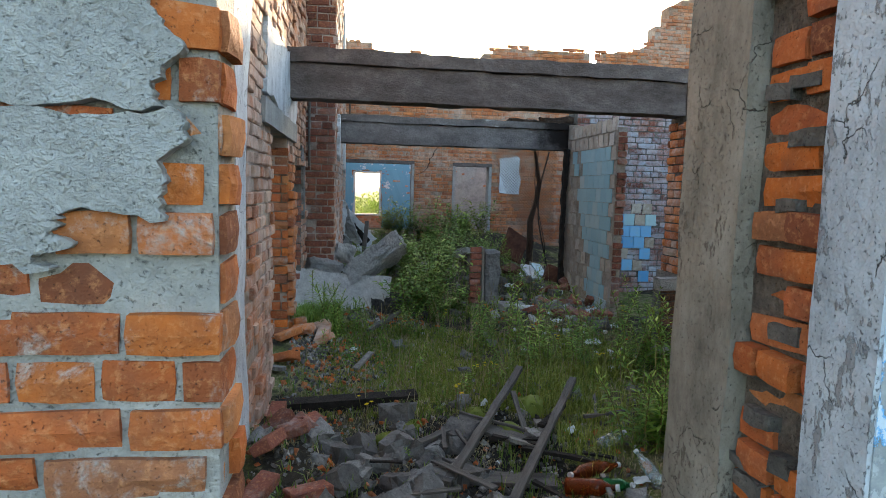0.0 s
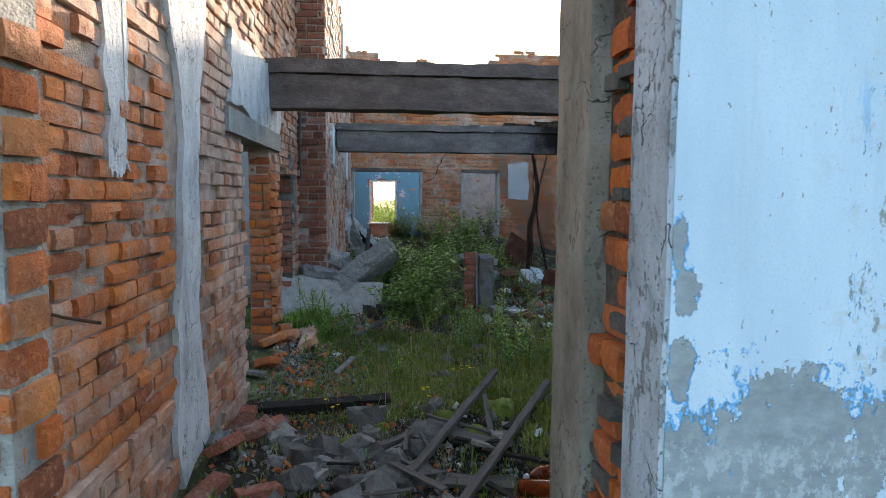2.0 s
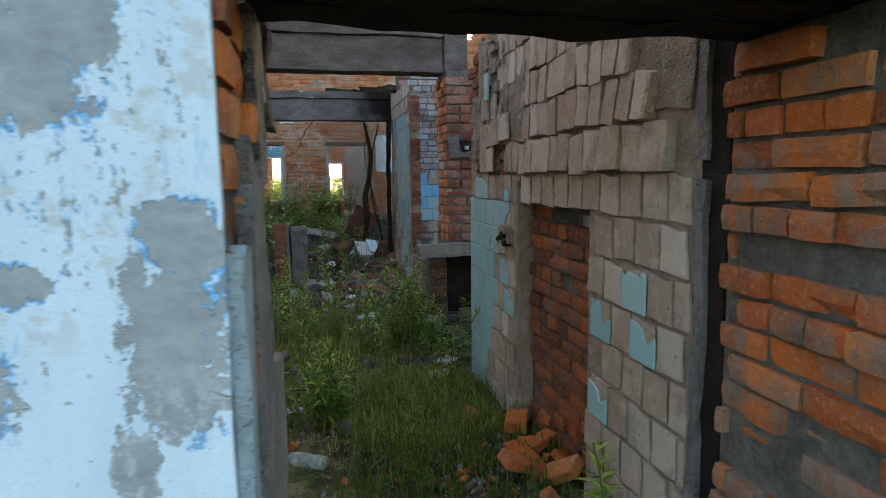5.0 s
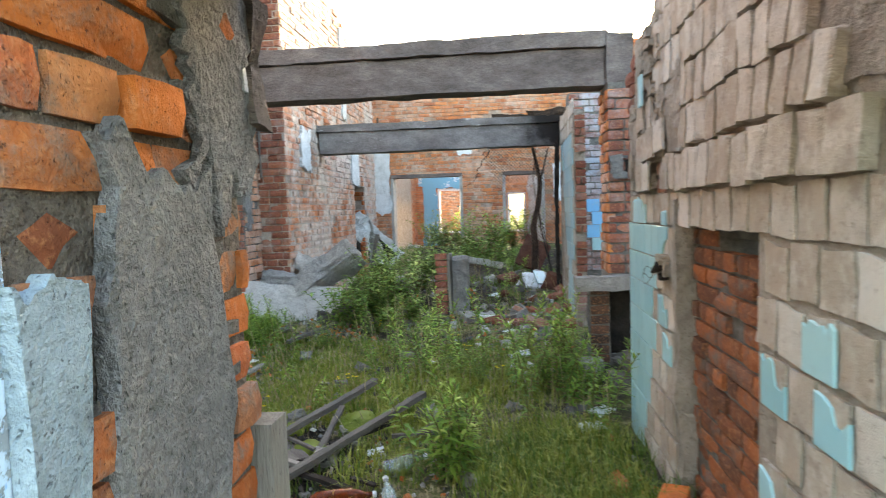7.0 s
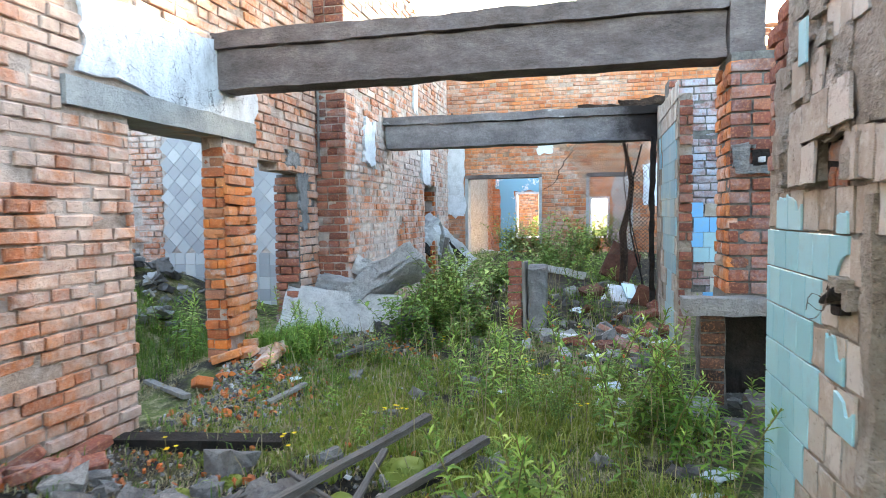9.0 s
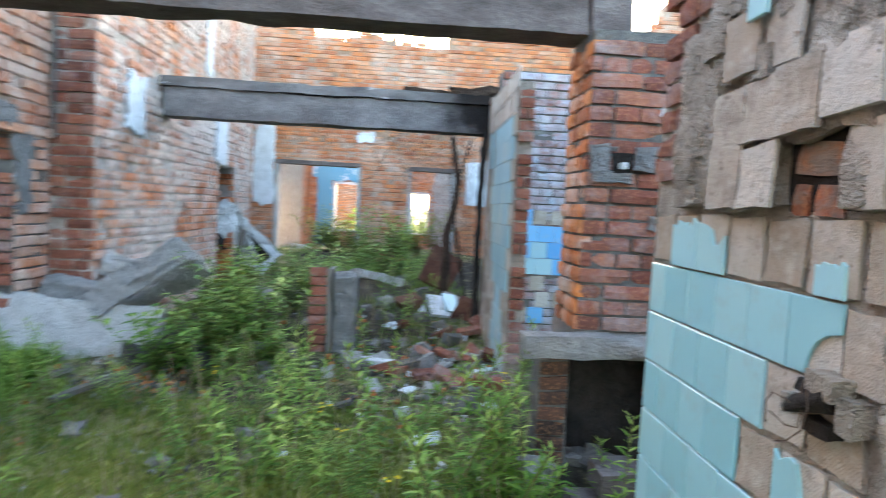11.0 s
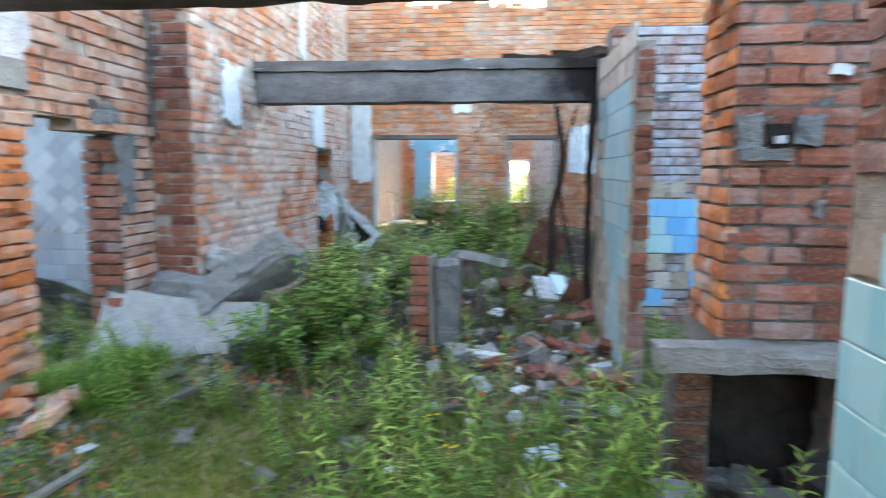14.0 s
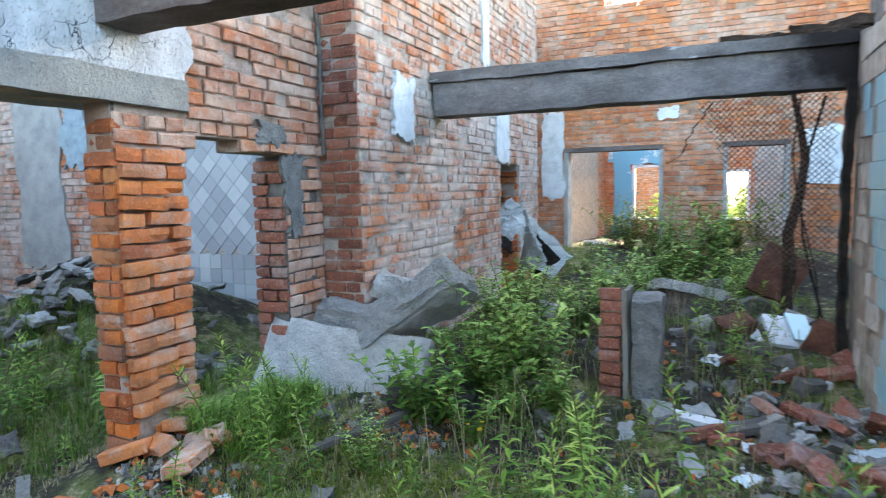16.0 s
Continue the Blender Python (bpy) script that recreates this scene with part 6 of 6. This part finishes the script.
for k, (x, y, s, a) in enumerate(((2.45, 6.22, 0.24, 10), (2.36, 7.0, 0.16, 50), (2.38, 7.35, 0.14, 90), (2.9, 7.4, 0.22, 20), (2.1, 7.7, 0.2, 70), (2.95, 5.1, 0.22, 40), (2.85, 4.8, 0.2, 0), (1.62, 4.4, 0.12, 30),
                                  (2.83, 6.66, 0.2, 15), (0.2, 6.05, 0.13, 60), (1.75, 6.0, 0.1, 0), (1.8, 3.75, 0.12, 0), (2.32, 6.7, 0.1, 5), (2.2, 8.5, 0.25, 75))):
    ob = new("plastic_scrap", RAGS[k % 4])
    ob.matrix_basis = Matrix.Translation(gz(x, y, 0.02)) @ pose(0, 0, 0, 8, -6, a) @ Matrix.Diagonal((s * 0.85, s * 0.55, s * 0.7, 1))
    tagged(ob, "crumpled pale plastic scrap in the weeds", "scrap", "plastic scraps on the ground")


def bottle(at, turn, length, r, mat, label):
    ob = thing("bottle", at, label, "bottle", "thrown-away bottles")
    ob.matrix_basis = pose(*at, *turn)
    prof = [(0.0, 0.9), (0.02, 1.0), (0.6, 1.0), (0.66, 0.93), (0.8, 0.42), (0.86, 0.36), (0.95, 0.36)]
    verts, faces = [], []
    n = 14
    for h, q in prof:
        verts += [(r * q * math.cos(2 * math.pi * i / n), r * q * math.sin(2 * math.pi * i / n), h * length) for i in range(n)]
    faces = [(k * n + i, k * n + (i + 1) % n, (k + 1) * n + (i + 1) % n, (k + 1) * n + i) for k in range(len(prof) - 1) for i in range(n)] + [tuple(range(n - 1, -1, -1))]
    me = mesh_of("glass", verts, faces, mat)
    for p in me.polygons:
        p.use_smooth = True
    child(new("body", me), ob)
    bm = bmesh.new()
    bmesh.ops.create_cone(bm, cap_ends=True, segments=12, radius1=r * 0.42, radius2=r * 0.42, depth=length * 0.07, matrix=Matrix.Translation((0, 0, length * 0.965)))
    part("cap", bm, M_WHITEP, ob)


bottle(gz(1.36, 3.72, 0.06), (80, 0, 60), 0.28, 0.045, M_BROWNB, "brown plastic bottle lying in the rubble")
bottle(gz(1.62, 3.9, 0.05), (86, 0, -60), 0.26, 0.04, M_BROWNB, "brown plastic bottle lying in the rubble")
bottle(gz(1.55, 3.72, 0.05), (70, 0, 30), 0.22, 0.033, M_GREENB, "green glass bottle among litter")
bottle(gz(1.86, 3.66, 0.05), (60, 0, 200), 0.22, 0.033, M_CLEARB, "clear plastic bottle among litter")
bottle(gz(1.72, 4.15, 0.05), (85, 0, 120), 0.24, 0.035, M_CLEARB, "clear plastic bottle among litter")
bottle(gz(1.50, 3.86, 0.06), (85, 0, 100), 0.24, 0.036, M_BROWNB, "brown glass bottle among litter")
bottle(gz(2.05, 3.62, 0.05), (84, 0, 250), 0.24, 0.035, M_CLEARB, "clear plastic bottle among litter")


# ---- weeds ----
def leaf(verts, faces, root, direction, length, width, droop, fold=0.25):
    d = direction.normalized()
    side = d.cross(UP)
    side = side.normalized() if side.length > 1e-4 else Vector((1, 0, 0))
    nrm = side.cross(d)
    k = len(verts)
    for t, w in ((0.0, 0.12), (0.35, 1.0), (0.7, 0.75), (1.0, 0.0)):
        c = root + d * (length * t) - UP * (droop * length * t * t)
        if w == 0:
            verts.append(c)
        else:
            verts += [c - side * (width * w / 2) + nrm * (fold * width * w / 2), c, c + side * (width * w / 2) + nrm * (fold * width * w / 2)]
    for a in (0, 3):
        faces += [(k + a, k + a + 1, k + a + 4, k + a + 3), (k + a + 1, k + a + 2, k + a + 5, k + a + 4)]
    faces += [(k + 6, k + 7, k + 9), (k + 7, k + 8, k + 9)]


def weed_meshes(height, count, length, width, seed, bend, mat):
    """A stem with lance leaves all round it, and a tuft of young ones on top."""
    rng = random.Random(seed)
    sv, sf, lv, lf = [], [], [], []
    b = Vector((rng.uniform(-1, 1), rng.uniform(-1, 1), 0)) * bend
    at = lambda t: Vector((b.x * t * t, b.y * t * t, height * t))
    tube(sv, sf, [at(t / 5) for t in range(6)], 0.0035, 4)
    for i in range(count):
        t = 0.12 + 0.88 * i / count
        a = i * 2.4 + rng.uniform(-0.3, 0.3)
        up = 0.25 + 1.3 * max(0, t - 0.55) + rng.uniform(-0.15, 0.15)
        s = (0.65 + 0.5 * math.sin(math.pi * min(1, t * 1.05))) * rng.uniform(0.8, 1.15)
        leaf(lv, lf, at(t), Vector((math.cos(a), math.sin(a), up)), length * s, width * s, rng.uniform(0.15, 0.5) if t < 0.8 else 0.05)
    return mesh_of("stem", sv, sf, M_STEM), mesh_of("leaves", lv, lf, mat)


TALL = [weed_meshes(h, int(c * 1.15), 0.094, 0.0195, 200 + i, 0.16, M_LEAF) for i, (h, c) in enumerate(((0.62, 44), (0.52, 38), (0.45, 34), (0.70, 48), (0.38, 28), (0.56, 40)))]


def bush_meshes(height, shoots, seed, wide=1.0):
    """A leafy clump: several shoots from one root with broader leaves."""
    rng = random.Random(seed)
    sv, sf, lv, lf = [], [], [], []
    for s in range(shoots):
        a = rng.uniform(0, 6.28)
        lean = rng.uniform(0.1, 0.75)
        h = height * rng.uniform(0.6, 1.05)
        at = lambda t: Vector((math.cos(a) * lean * h * t * (0.6 + 0.4 * t), math.sin(a) * lean * h * t * (0.6 + 0.4 * t), h * t))
        tube(sv, sf, [at(t / 4) for t in range(5)], 0.003, 3)
        n = 22
        for i in range(n):
            t = 0.2 + 0.8 * i / n
            b = i * 2.4 + rng.uniform(-0.4, 0.4)
            leaf(lv, lf, at(t), Vector((math.cos(b), math.sin(b), rng.uniform(0.1, 0.7))), wide * rng.uniform(0.05, 0.085), wide * rng.uniform(0.022, 0.034), rng.uniform(0.1, 0.5))
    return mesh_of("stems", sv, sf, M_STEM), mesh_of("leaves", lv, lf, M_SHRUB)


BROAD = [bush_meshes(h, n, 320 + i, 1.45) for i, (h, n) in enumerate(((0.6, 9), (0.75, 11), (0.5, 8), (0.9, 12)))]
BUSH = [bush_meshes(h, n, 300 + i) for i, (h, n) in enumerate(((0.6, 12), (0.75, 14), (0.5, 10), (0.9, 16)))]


def protos(name, sets, label, category, group):
    out = []
    for stem, lv in sets:
        ob = tagged(new(name), label, category, group)
        child(new("stem", stem), ob)
        child(new("leaves", lv), ob)
        out.append(ob)
    return out


def free_spot(x, y):
    if not (-0.25 < x < 3.0 and 2.6 < y < 14.1):
        return False
    if y < 5.6 and x < 0.2 and y > 3.4:
        return False
    if (7.0 < y < 8.3 and -0.5 < x < 0.80) or (6.75 < y < 7.05 and 0.05 < x < 0.6):
        return False
    if x > 1.5 and x < 2.0 and 7.75 < y < 8.2:
        return False
    if math.hypot(x - 2.3, y - 3.4) < 0.62 and y < 4.6:
        return False
    return True


def sow(sets, name, n, cx, cy, rx, ry, size, label, category, group, seed):
    rng = random.Random(seed)
    base = protos(name, sets, label, category, group)
    used = set()
    placed = 0
    tries = 0
    while placed < n and tries < n * 20:
        tries += 1
        x, y = rng.gauss(cx, rx), rng.gauss(cy, ry)
        if not free_spot(x, y):
            continue
        k = placed if placed < len(base) else rng.randrange(len(base))
        s = rng.uniform(*size)
        m = Matrix.Translation(gz(x, y, -0.02)) @ Euler((rng.gauss(0, 0.07), rng.gauss(0, 0.07), rng.uniform(0, 6.3))).to_matrix().to_4x4()
        if k in used:
            ob = copy_thing(base[k], m)
        else:
            used.add(k)
            ob = base[k]
            ob.matrix_basis = m
        ob.scale = (s, s, s)
        placed += 1


W = "upright green weed with narrow leaves in grass"
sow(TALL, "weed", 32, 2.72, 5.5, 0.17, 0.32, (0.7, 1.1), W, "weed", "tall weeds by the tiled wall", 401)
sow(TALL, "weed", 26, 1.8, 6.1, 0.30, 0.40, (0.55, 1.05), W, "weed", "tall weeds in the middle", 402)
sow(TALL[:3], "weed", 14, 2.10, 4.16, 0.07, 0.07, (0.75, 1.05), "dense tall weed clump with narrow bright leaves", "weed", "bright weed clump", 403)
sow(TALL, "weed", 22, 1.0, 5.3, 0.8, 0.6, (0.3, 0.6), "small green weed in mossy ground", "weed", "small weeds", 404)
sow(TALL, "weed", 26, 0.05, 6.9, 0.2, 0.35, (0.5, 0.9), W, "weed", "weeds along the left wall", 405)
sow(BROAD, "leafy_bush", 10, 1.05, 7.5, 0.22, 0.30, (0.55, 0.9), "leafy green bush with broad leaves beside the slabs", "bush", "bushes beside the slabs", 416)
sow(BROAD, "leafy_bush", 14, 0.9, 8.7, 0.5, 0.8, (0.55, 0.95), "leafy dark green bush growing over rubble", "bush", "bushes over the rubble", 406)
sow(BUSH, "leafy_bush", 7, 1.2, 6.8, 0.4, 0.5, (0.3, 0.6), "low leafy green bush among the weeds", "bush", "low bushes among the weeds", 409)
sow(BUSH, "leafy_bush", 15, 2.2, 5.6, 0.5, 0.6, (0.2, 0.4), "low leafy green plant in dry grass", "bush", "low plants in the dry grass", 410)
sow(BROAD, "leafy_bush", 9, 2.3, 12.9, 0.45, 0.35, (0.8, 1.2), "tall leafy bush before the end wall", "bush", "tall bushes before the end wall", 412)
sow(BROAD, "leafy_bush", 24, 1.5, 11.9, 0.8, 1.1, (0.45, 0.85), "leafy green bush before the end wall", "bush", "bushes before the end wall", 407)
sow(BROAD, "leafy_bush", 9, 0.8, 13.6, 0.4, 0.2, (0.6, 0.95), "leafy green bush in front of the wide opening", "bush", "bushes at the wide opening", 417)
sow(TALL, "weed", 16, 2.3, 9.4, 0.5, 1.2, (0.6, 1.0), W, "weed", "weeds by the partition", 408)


def spot_weeds(group, rows):
    for i, (x, y, s, k) in enumerate(rows):
        ob = tagged(new("weed"), W, "weed", group)
        child(new("stem", TALL[k][0]), ob)
        child(new("leaves", TALL[k][1]), ob)
        ob.matrix_basis = Matrix.Translation((x, y, ground_z(x, y) - 0.02)) @ pose(0, 0, 0, 4 * math.sin(i), 5 * math.cos(i * 2), i * 77) @ Matrix.Diagonal((s, s, s, 1))


spot_weeds("weeds by the doorway", ((2.98, 2.55, 1.0, 0), (3.02, 2.42, 0.8, 2), (2.90, 2.75, 0.7, 4), (3.05, 2.65, 0.9, 1), (0.0, 3.1, 0.8, 2), (0.05, 3.25, 0.6, 4), (-0.1, 3.2, 0.7, 1),
                                      (3.05, 6.5, 0.7, 1), (3.4, 5.75, 0.6, 2), (3.3, 7.3, 0.8, 0), (2.98, 5.0, 0.7, 2), (3.0, 5.15, 0.8, 1), (3.35, 5.35, 0.9, 0), (3.2, 5.3, 0.8, 3), (3.05, 5.55, 0.7, 1), (3.22, 5.6, 0.75, 2), (3.4, 5.52, 0.65, 4), (2.93, 5.62, 0.6, 2)))
rng = random.Random(411)
spot_weeds("weeds in the side room", [(rng.uniform(-2.6, -0.8), rng.uniform(6.0, 7.3), rng.uniform(0.5, 0.95), rng.randrange(6)) for _ in range(34)])


def grass(n, box, size, seed, mat, label, density=lambda x, y: 1.0, name="grass"):
    """Blades of grass, sown over a stretch of ground as one mesh."""
    rng = random.Random(seed)
    verts, faces = [], []
    x0, y0, x1, y1 = box
    while n > 0:
        x, y = rng.uniform(x0, x1), rng.uniform(y0, y1)
        n -= 1
        if rng.random() > density(x, y):
            continue
        z = ground_z(x, y) - 0.01
        for _ in range(rng.randrange(3, 7)):
            a = rng.uniform(0, 6.283)
            h = rng.uniform(*size)
            w = rng.uniform(0.0018, 0.0042)
            l = rng.uniform(0.15, 0.9)
            bx, by = x + rng.gauss(0, 0.02), y + rng.gauss(0, 0.02)
            ca, sa = math.cos(a), math.sin(a)
            k = len(verts)
            verts += [(bx - sa * w, by + ca * w, z), (bx + sa * w, by - ca * w, z),
                      (bx + ca * l * h * 0.35 - sa * w * 0.8, by + sa * l * h * 0.35 + ca * w * 0.8, z + h * 0.6), (bx + ca * l * h * 0.35 + sa * w * 0.8, by + sa * l * h * 0.35 - ca * w * 0.8, z + h * 0.6),
                      (bx + ca * l * h, by + sa * l * h, z + h * (0.95 - 0.35 * l))]
            faces += [(k, k + 1, k + 3, k + 2), (k + 2, k + 3, k + 4)]
    tagged(new(name, mesh_of(name, verts, faces, mat)), label, "grass", kind="stuff")


patchy = lambda x, y: min(1.0, max(0.05, 0.5 + 1.3 * noise.noise(Vector((x * 1.3, y * 1.3, 11)))))
grass(5200, (-0.3, 3.4, 3.1, 9.0), (0.03, 0.15), 501, M_GRASS, "mixed green and dry grass in the ruin", lambda x, y: patchy(x, y) * (0.35 if (1.7 < x < 2.7 and 5.4 < y < 8.2) or (x < 0.7 and 4.3 < y < 6.1) else 0.6 if y < 6 and x < 1.7 else 1.0))
grass(2200, (-0.3, 9.0, 3.1, 14.2), (0.05, 0.15), 502, M_GRASS, "grass before the end wall", patchy)
grass(1300, (-0.34, 6.3, 0.05, 7.05), (0.08, 0.24), 503, M_SHRUB, "lush green grass along the left wall")
grass(1500, (2.1, 2.3, 3.2, 4.6), (0.04, 0.18), 504, M_GRASS, "grass along the tiled wall", patchy)
grass(2000, (-3.0, 4.5, -0.75, 7.4), (0.05, 0.22), 505, M_GRASS, "grass in the side room", lambda x, y: 1.0 if y > 6.1 else 0.25)
grass(3200, (-1.8, 3.9, 0.7, 6.6), (0.015, 0.06), 507, M_STRAW, "dry straw by the doorway", lambda x, y: 0.0 if -0.56 < x < -0.3 else 0.8, name="straw")
grass(9000, (0.0, 3.6, 2.9, 7.4), (0.015, 0.06), 506, M_STRAW, "dry straw litter on the ground", lambda x, y: 0.25 + 0.9 * max(0, noise.noise(Vector((x * 2, y * 2, 4)))), name="straw")


M_MOSS = leaf_material("moss_tuft", [(0.0, (0.06, 0.09, 0.012)), (0.5, (0.15, 0.19, 0.03)), (1.0, (0.36, 0.36, 0.10))], 0.25)
grass(9000, (0.0, 4.7, 2.6, 6.8), (0.015, 0.075), 508, M_MOSS, "yellow-green mossy turf before the boards", lambda x, y: min(1.0, max(0.1, 0.75 + 1.2 * noise.noise(Vector((x * 1.7, y * 1.7, 21))))), name="mossy_turf")


def moss_cushion(x, y, r, seed):
    """A domed cushion of short moss shoots."""
    rng = random.Random(seed)
    ob = thing("moss_cushion", gz(x, y), "yellow-green moss cushion among charred boards", "moss", "moss cushions")
    bm = bmesh.new()
    bmesh.ops.create_icosphere(bm, subdivisions=3, radius=r)
    for v in bm.verts:
        v.co.z *= 0.55
        v.co += noise.noise_vector(v.co * 14 + Vector((seed, 0, 0))) * r * 0.35
    part("cushion", bm, M_MOSS, ob, smooth=True)
    verts, faces = [], []
    for _ in range(260):
        a, t = rng.uniform(0, 6.283), math.sqrt(rng.random())
        p = Vector((r * t * math.cos(a), r * t * math.sin(a), 0.5 * r * math.sqrt(max(0.0, 1 - t * t))))
        leaf(verts, faces, p, Vector((math.cos(a) * t, math.sin(a) * t, 0.8)), 0.016, 0.005, 0.1)
    child(new("moss_fringe", mesh_of("moss_fringe", verts, faces, M_MOSS)), ob)


for k, (x, y, r) in enumerate(((1.22, 4.42, 0.10), (0.45, 4.35, 0.08), (1.42, 4.75, 0.12), (0.62, 4.55, 0.06), (1.05, 4.7, 0.08))):
    moss_cushion(x, y, r, 850 + k)


grass(3000, (1.5, 3.7, 3.0, 5.9), (0.05, 0.17), 509, M_MOSS, "bright yellow-green grass by the tiled wall", patchy)


# ---- the field outside the far windows ----
def far_bushes():
    rng = random.Random(601)
    verts, faces = [], []
    for _ in range(46):
        cx, cy = rng.uniform(-6, 9), rng.uniform(24, 42)
        if -8 < cx < 0.6 and 30 < cy < 34:
            continue
        r, h = rng.uniform(0.6, 1.4), rng.uniform(0.5, 1.4)
        for _ in range(420):
            a, t = rng.uniform(0, 6.283), rng.random()
            rr = r * math.sqrt(rng.random()) * (1 - 0.6 * t)
            p = Vector((cx + rr * math.cos(a), cy + rr * math.sin(a), ground_z(cx, cy) + h * t))
            leaf(verts, faces, p, Vector((rng.uniform(-1, 1), rng.uniform(-1, 1), rng.uniform(0, 1))), 0.16, 0.07, 0.2)
    tagged(new("far_bushes", mesh_of("far_bushes", verts, faces, M_LEAF)), "sunlit green bushes in the field", "bush", kind="stuff")


far_bushes()
grass(6000, (-6, 22.4, 10, 40), (0.3, 0.7), 602, M_GRASS, "tall grass in the field outside", name="field_grass")


# ---- small yellow flowers ----
M_YELLOW = simple("yellow_petals", [(0.3, (0.55, 0.38, 0.01)), (0.7, (0.80, 0.60, 0.03))], 30)


def flower(x, y, h, seed):
    rng = random.Random(seed)
    ob = thing("flower", gz(x, y, -0.01), "small yellow wildflower in the grass", "flower", "yellow wildflowers")
    sv, sf = [], []
    for k in range(4):
        pv, pf = [], []
        tip = Vector((rng.uniform(-0.05, 0.05), rng.uniform(-0.05, 0.05), h * rng.uniform(0.75, 1.0)))
        tube(sv, sf, [Vector((0, 0, 0)), tip * 0.5 + Vector((0.004, 0, 0.01)), tip], 0.0018, 4)
        for i in range(7):
            a = i * 0.9
            leaf(pv, pf, tip, Vector((math.cos(a), math.sin(a), 0.5)), 0.016, 0.010, 0.1)
        child(new("petals", mesh_of("petals", pv, pf, M_YELLOW)), ob)
    child(new("stem", mesh_of("stem", sv, sf, M_STEM)), ob)


for k, (x, y) in enumerate(((1.20, 5.3), (1.26, 5.24), (2.9, 6.6), (2.05, 6.0), (1.9, 6.3), (0.9, 4.6), (2.3, 5.6), (1.1, 6.9), (0.3, 4.5), (2.2, 12.6), (2.35, 12.8))):
    flower(x, y, 0.16 + 0.05 * (k % 3), 700 + k)


# ---- fine litter ----
def chips(name, n, spots, size, seed, mat, label):
    """Small broken bits strewn round some places, as one mesh."""
    rng = random.Random(seed)
    verts, faces = [], []
    for _ in range(n):
        cx, cy, rx, ry = spots[rng.randrange(len(spots))]
        x, y = rng.gauss(cx, rx), rng.gauss(cy, ry)
        if not (-0.32 < x < 3.08 and 2.4 < y < 14):
            continue
        s = rng.uniform(*size)
        m = Matrix.Translation((x, y, ground_z(x, y) + s * 0.15)) @ Euler((rng.uniform(0, 6), rng.uniform(0, 6), rng.uniform(0, 6))).to_matrix().to_4x4()
        k = len(verts)
        verts += [m @ Vector((sx * s * rng.uniform(0.5, 1.1), sy * s * rng.uniform(0.4, 0.9), sz * s * rng.uniform(0.2, 0.5))) for sx in (-0.5, 0.5) for sy in (-0.5, 0.5) for sz in (-0.5, 0.5)]
        faces += [tuple(i + k for i in f) for f in ((0, 1, 3, 2), (4, 6, 7, 5), (0, 4, 5, 1), (2, 3, 7, 6), (0, 2, 6, 4), (1, 5, 7, 3))]
    tagged(new(name, mesh_of(name, verts, faces, mat)), label, "rubble", kind="stuff")


SPOTS = [(0.05, 5.6, 0.25, 0.4), (0.4, 4.0, 0.5, 0.35), (-0.1, 4.6, 0.15, 0.9), (2.4, 7.6, 0.45, 0.6), (-0.1, 6.1, 0.2, 0.3), (2.9, 3.6, 0.2, 0.5), (1.4, 4.2, 0.5, 0.5), (0.62, 6.95, 0.16, 0.12)]
chips("gravel", 4200, SPOTS + [(1.5, 6.0, 0.9, 1.4)], (0.010, 0.045), 801, M_RUBBLEM, "grey crumbs of concrete and mortar on the ground")
chips("brick_crumbs", 800, SPOTS, (0.012, 0.06), 802, M_BRICK[1], "orange brick crumbs on the ground")
chips("plaster_flakes", 50, [(2.4, 7.2, 0.35, 0.7), (2.5, 6.3, 0.2, 0.5), (1.3, 4.2, 0.5, 0.4), (2.8, 8.0, 0.2, 0.6)], (0.02, 0.07), 803, M_WHITEP, "white plaster and tile flakes on the ground")
rng = random.Random(811)
for k in range(20):
    x, y, a, l = rng.gauss(1.1, 0.42), rng.gauss(4.05, 0.3), rng.uniform(0, 6.28), rng.uniform(0.15, 0.5)
    board(gz(x, y, 0.05 + rng.uniform(0, 0.05)), gz(x + l * math.cos(a), y + l * math.sin(a), 0.05 + rng.uniform(0, 0.06)), rng.uniform(0.02, 0.05), rng.uniform(0.01, 0.025), (M_PLANK, M_BLACK, M_WOOD)[k % 3], "splintered lath in the rubble", 820 + k, "splintered laths in the rubble")


def dry_stems(n, seed):
    rng = random.Random(seed)
    verts, faces = [], []
    while n:
        x, y = rng.uniform(0.2, 3.0), rng.uniform(4.6, 9.5)
        n -= 1
        if not free_spot(x, y):
            continue
        h, a, l = rng.uniform(0.12, 0.42), rng.uniform(0, 6.28), rng.uniform(0.0, 0.5)
        o = Vector(gz(x, y, -0.01))
        tube(verts, faces, [o, o + Vector((math.cos(a) * l * h * 0.4, math.sin(a) * l * h * 0.4, h * 0.55)), o + Vector((math.cos(a) * l * h, math.sin(a) * l * h, h))], 0.0022, 3)
    tagged(new("dry_stems", mesh_of("dry_stems", verts, faces, M_STRAW)), "brown dry stems among the weeds", "stems", kind="stuff")


dry_stems(420, 831)
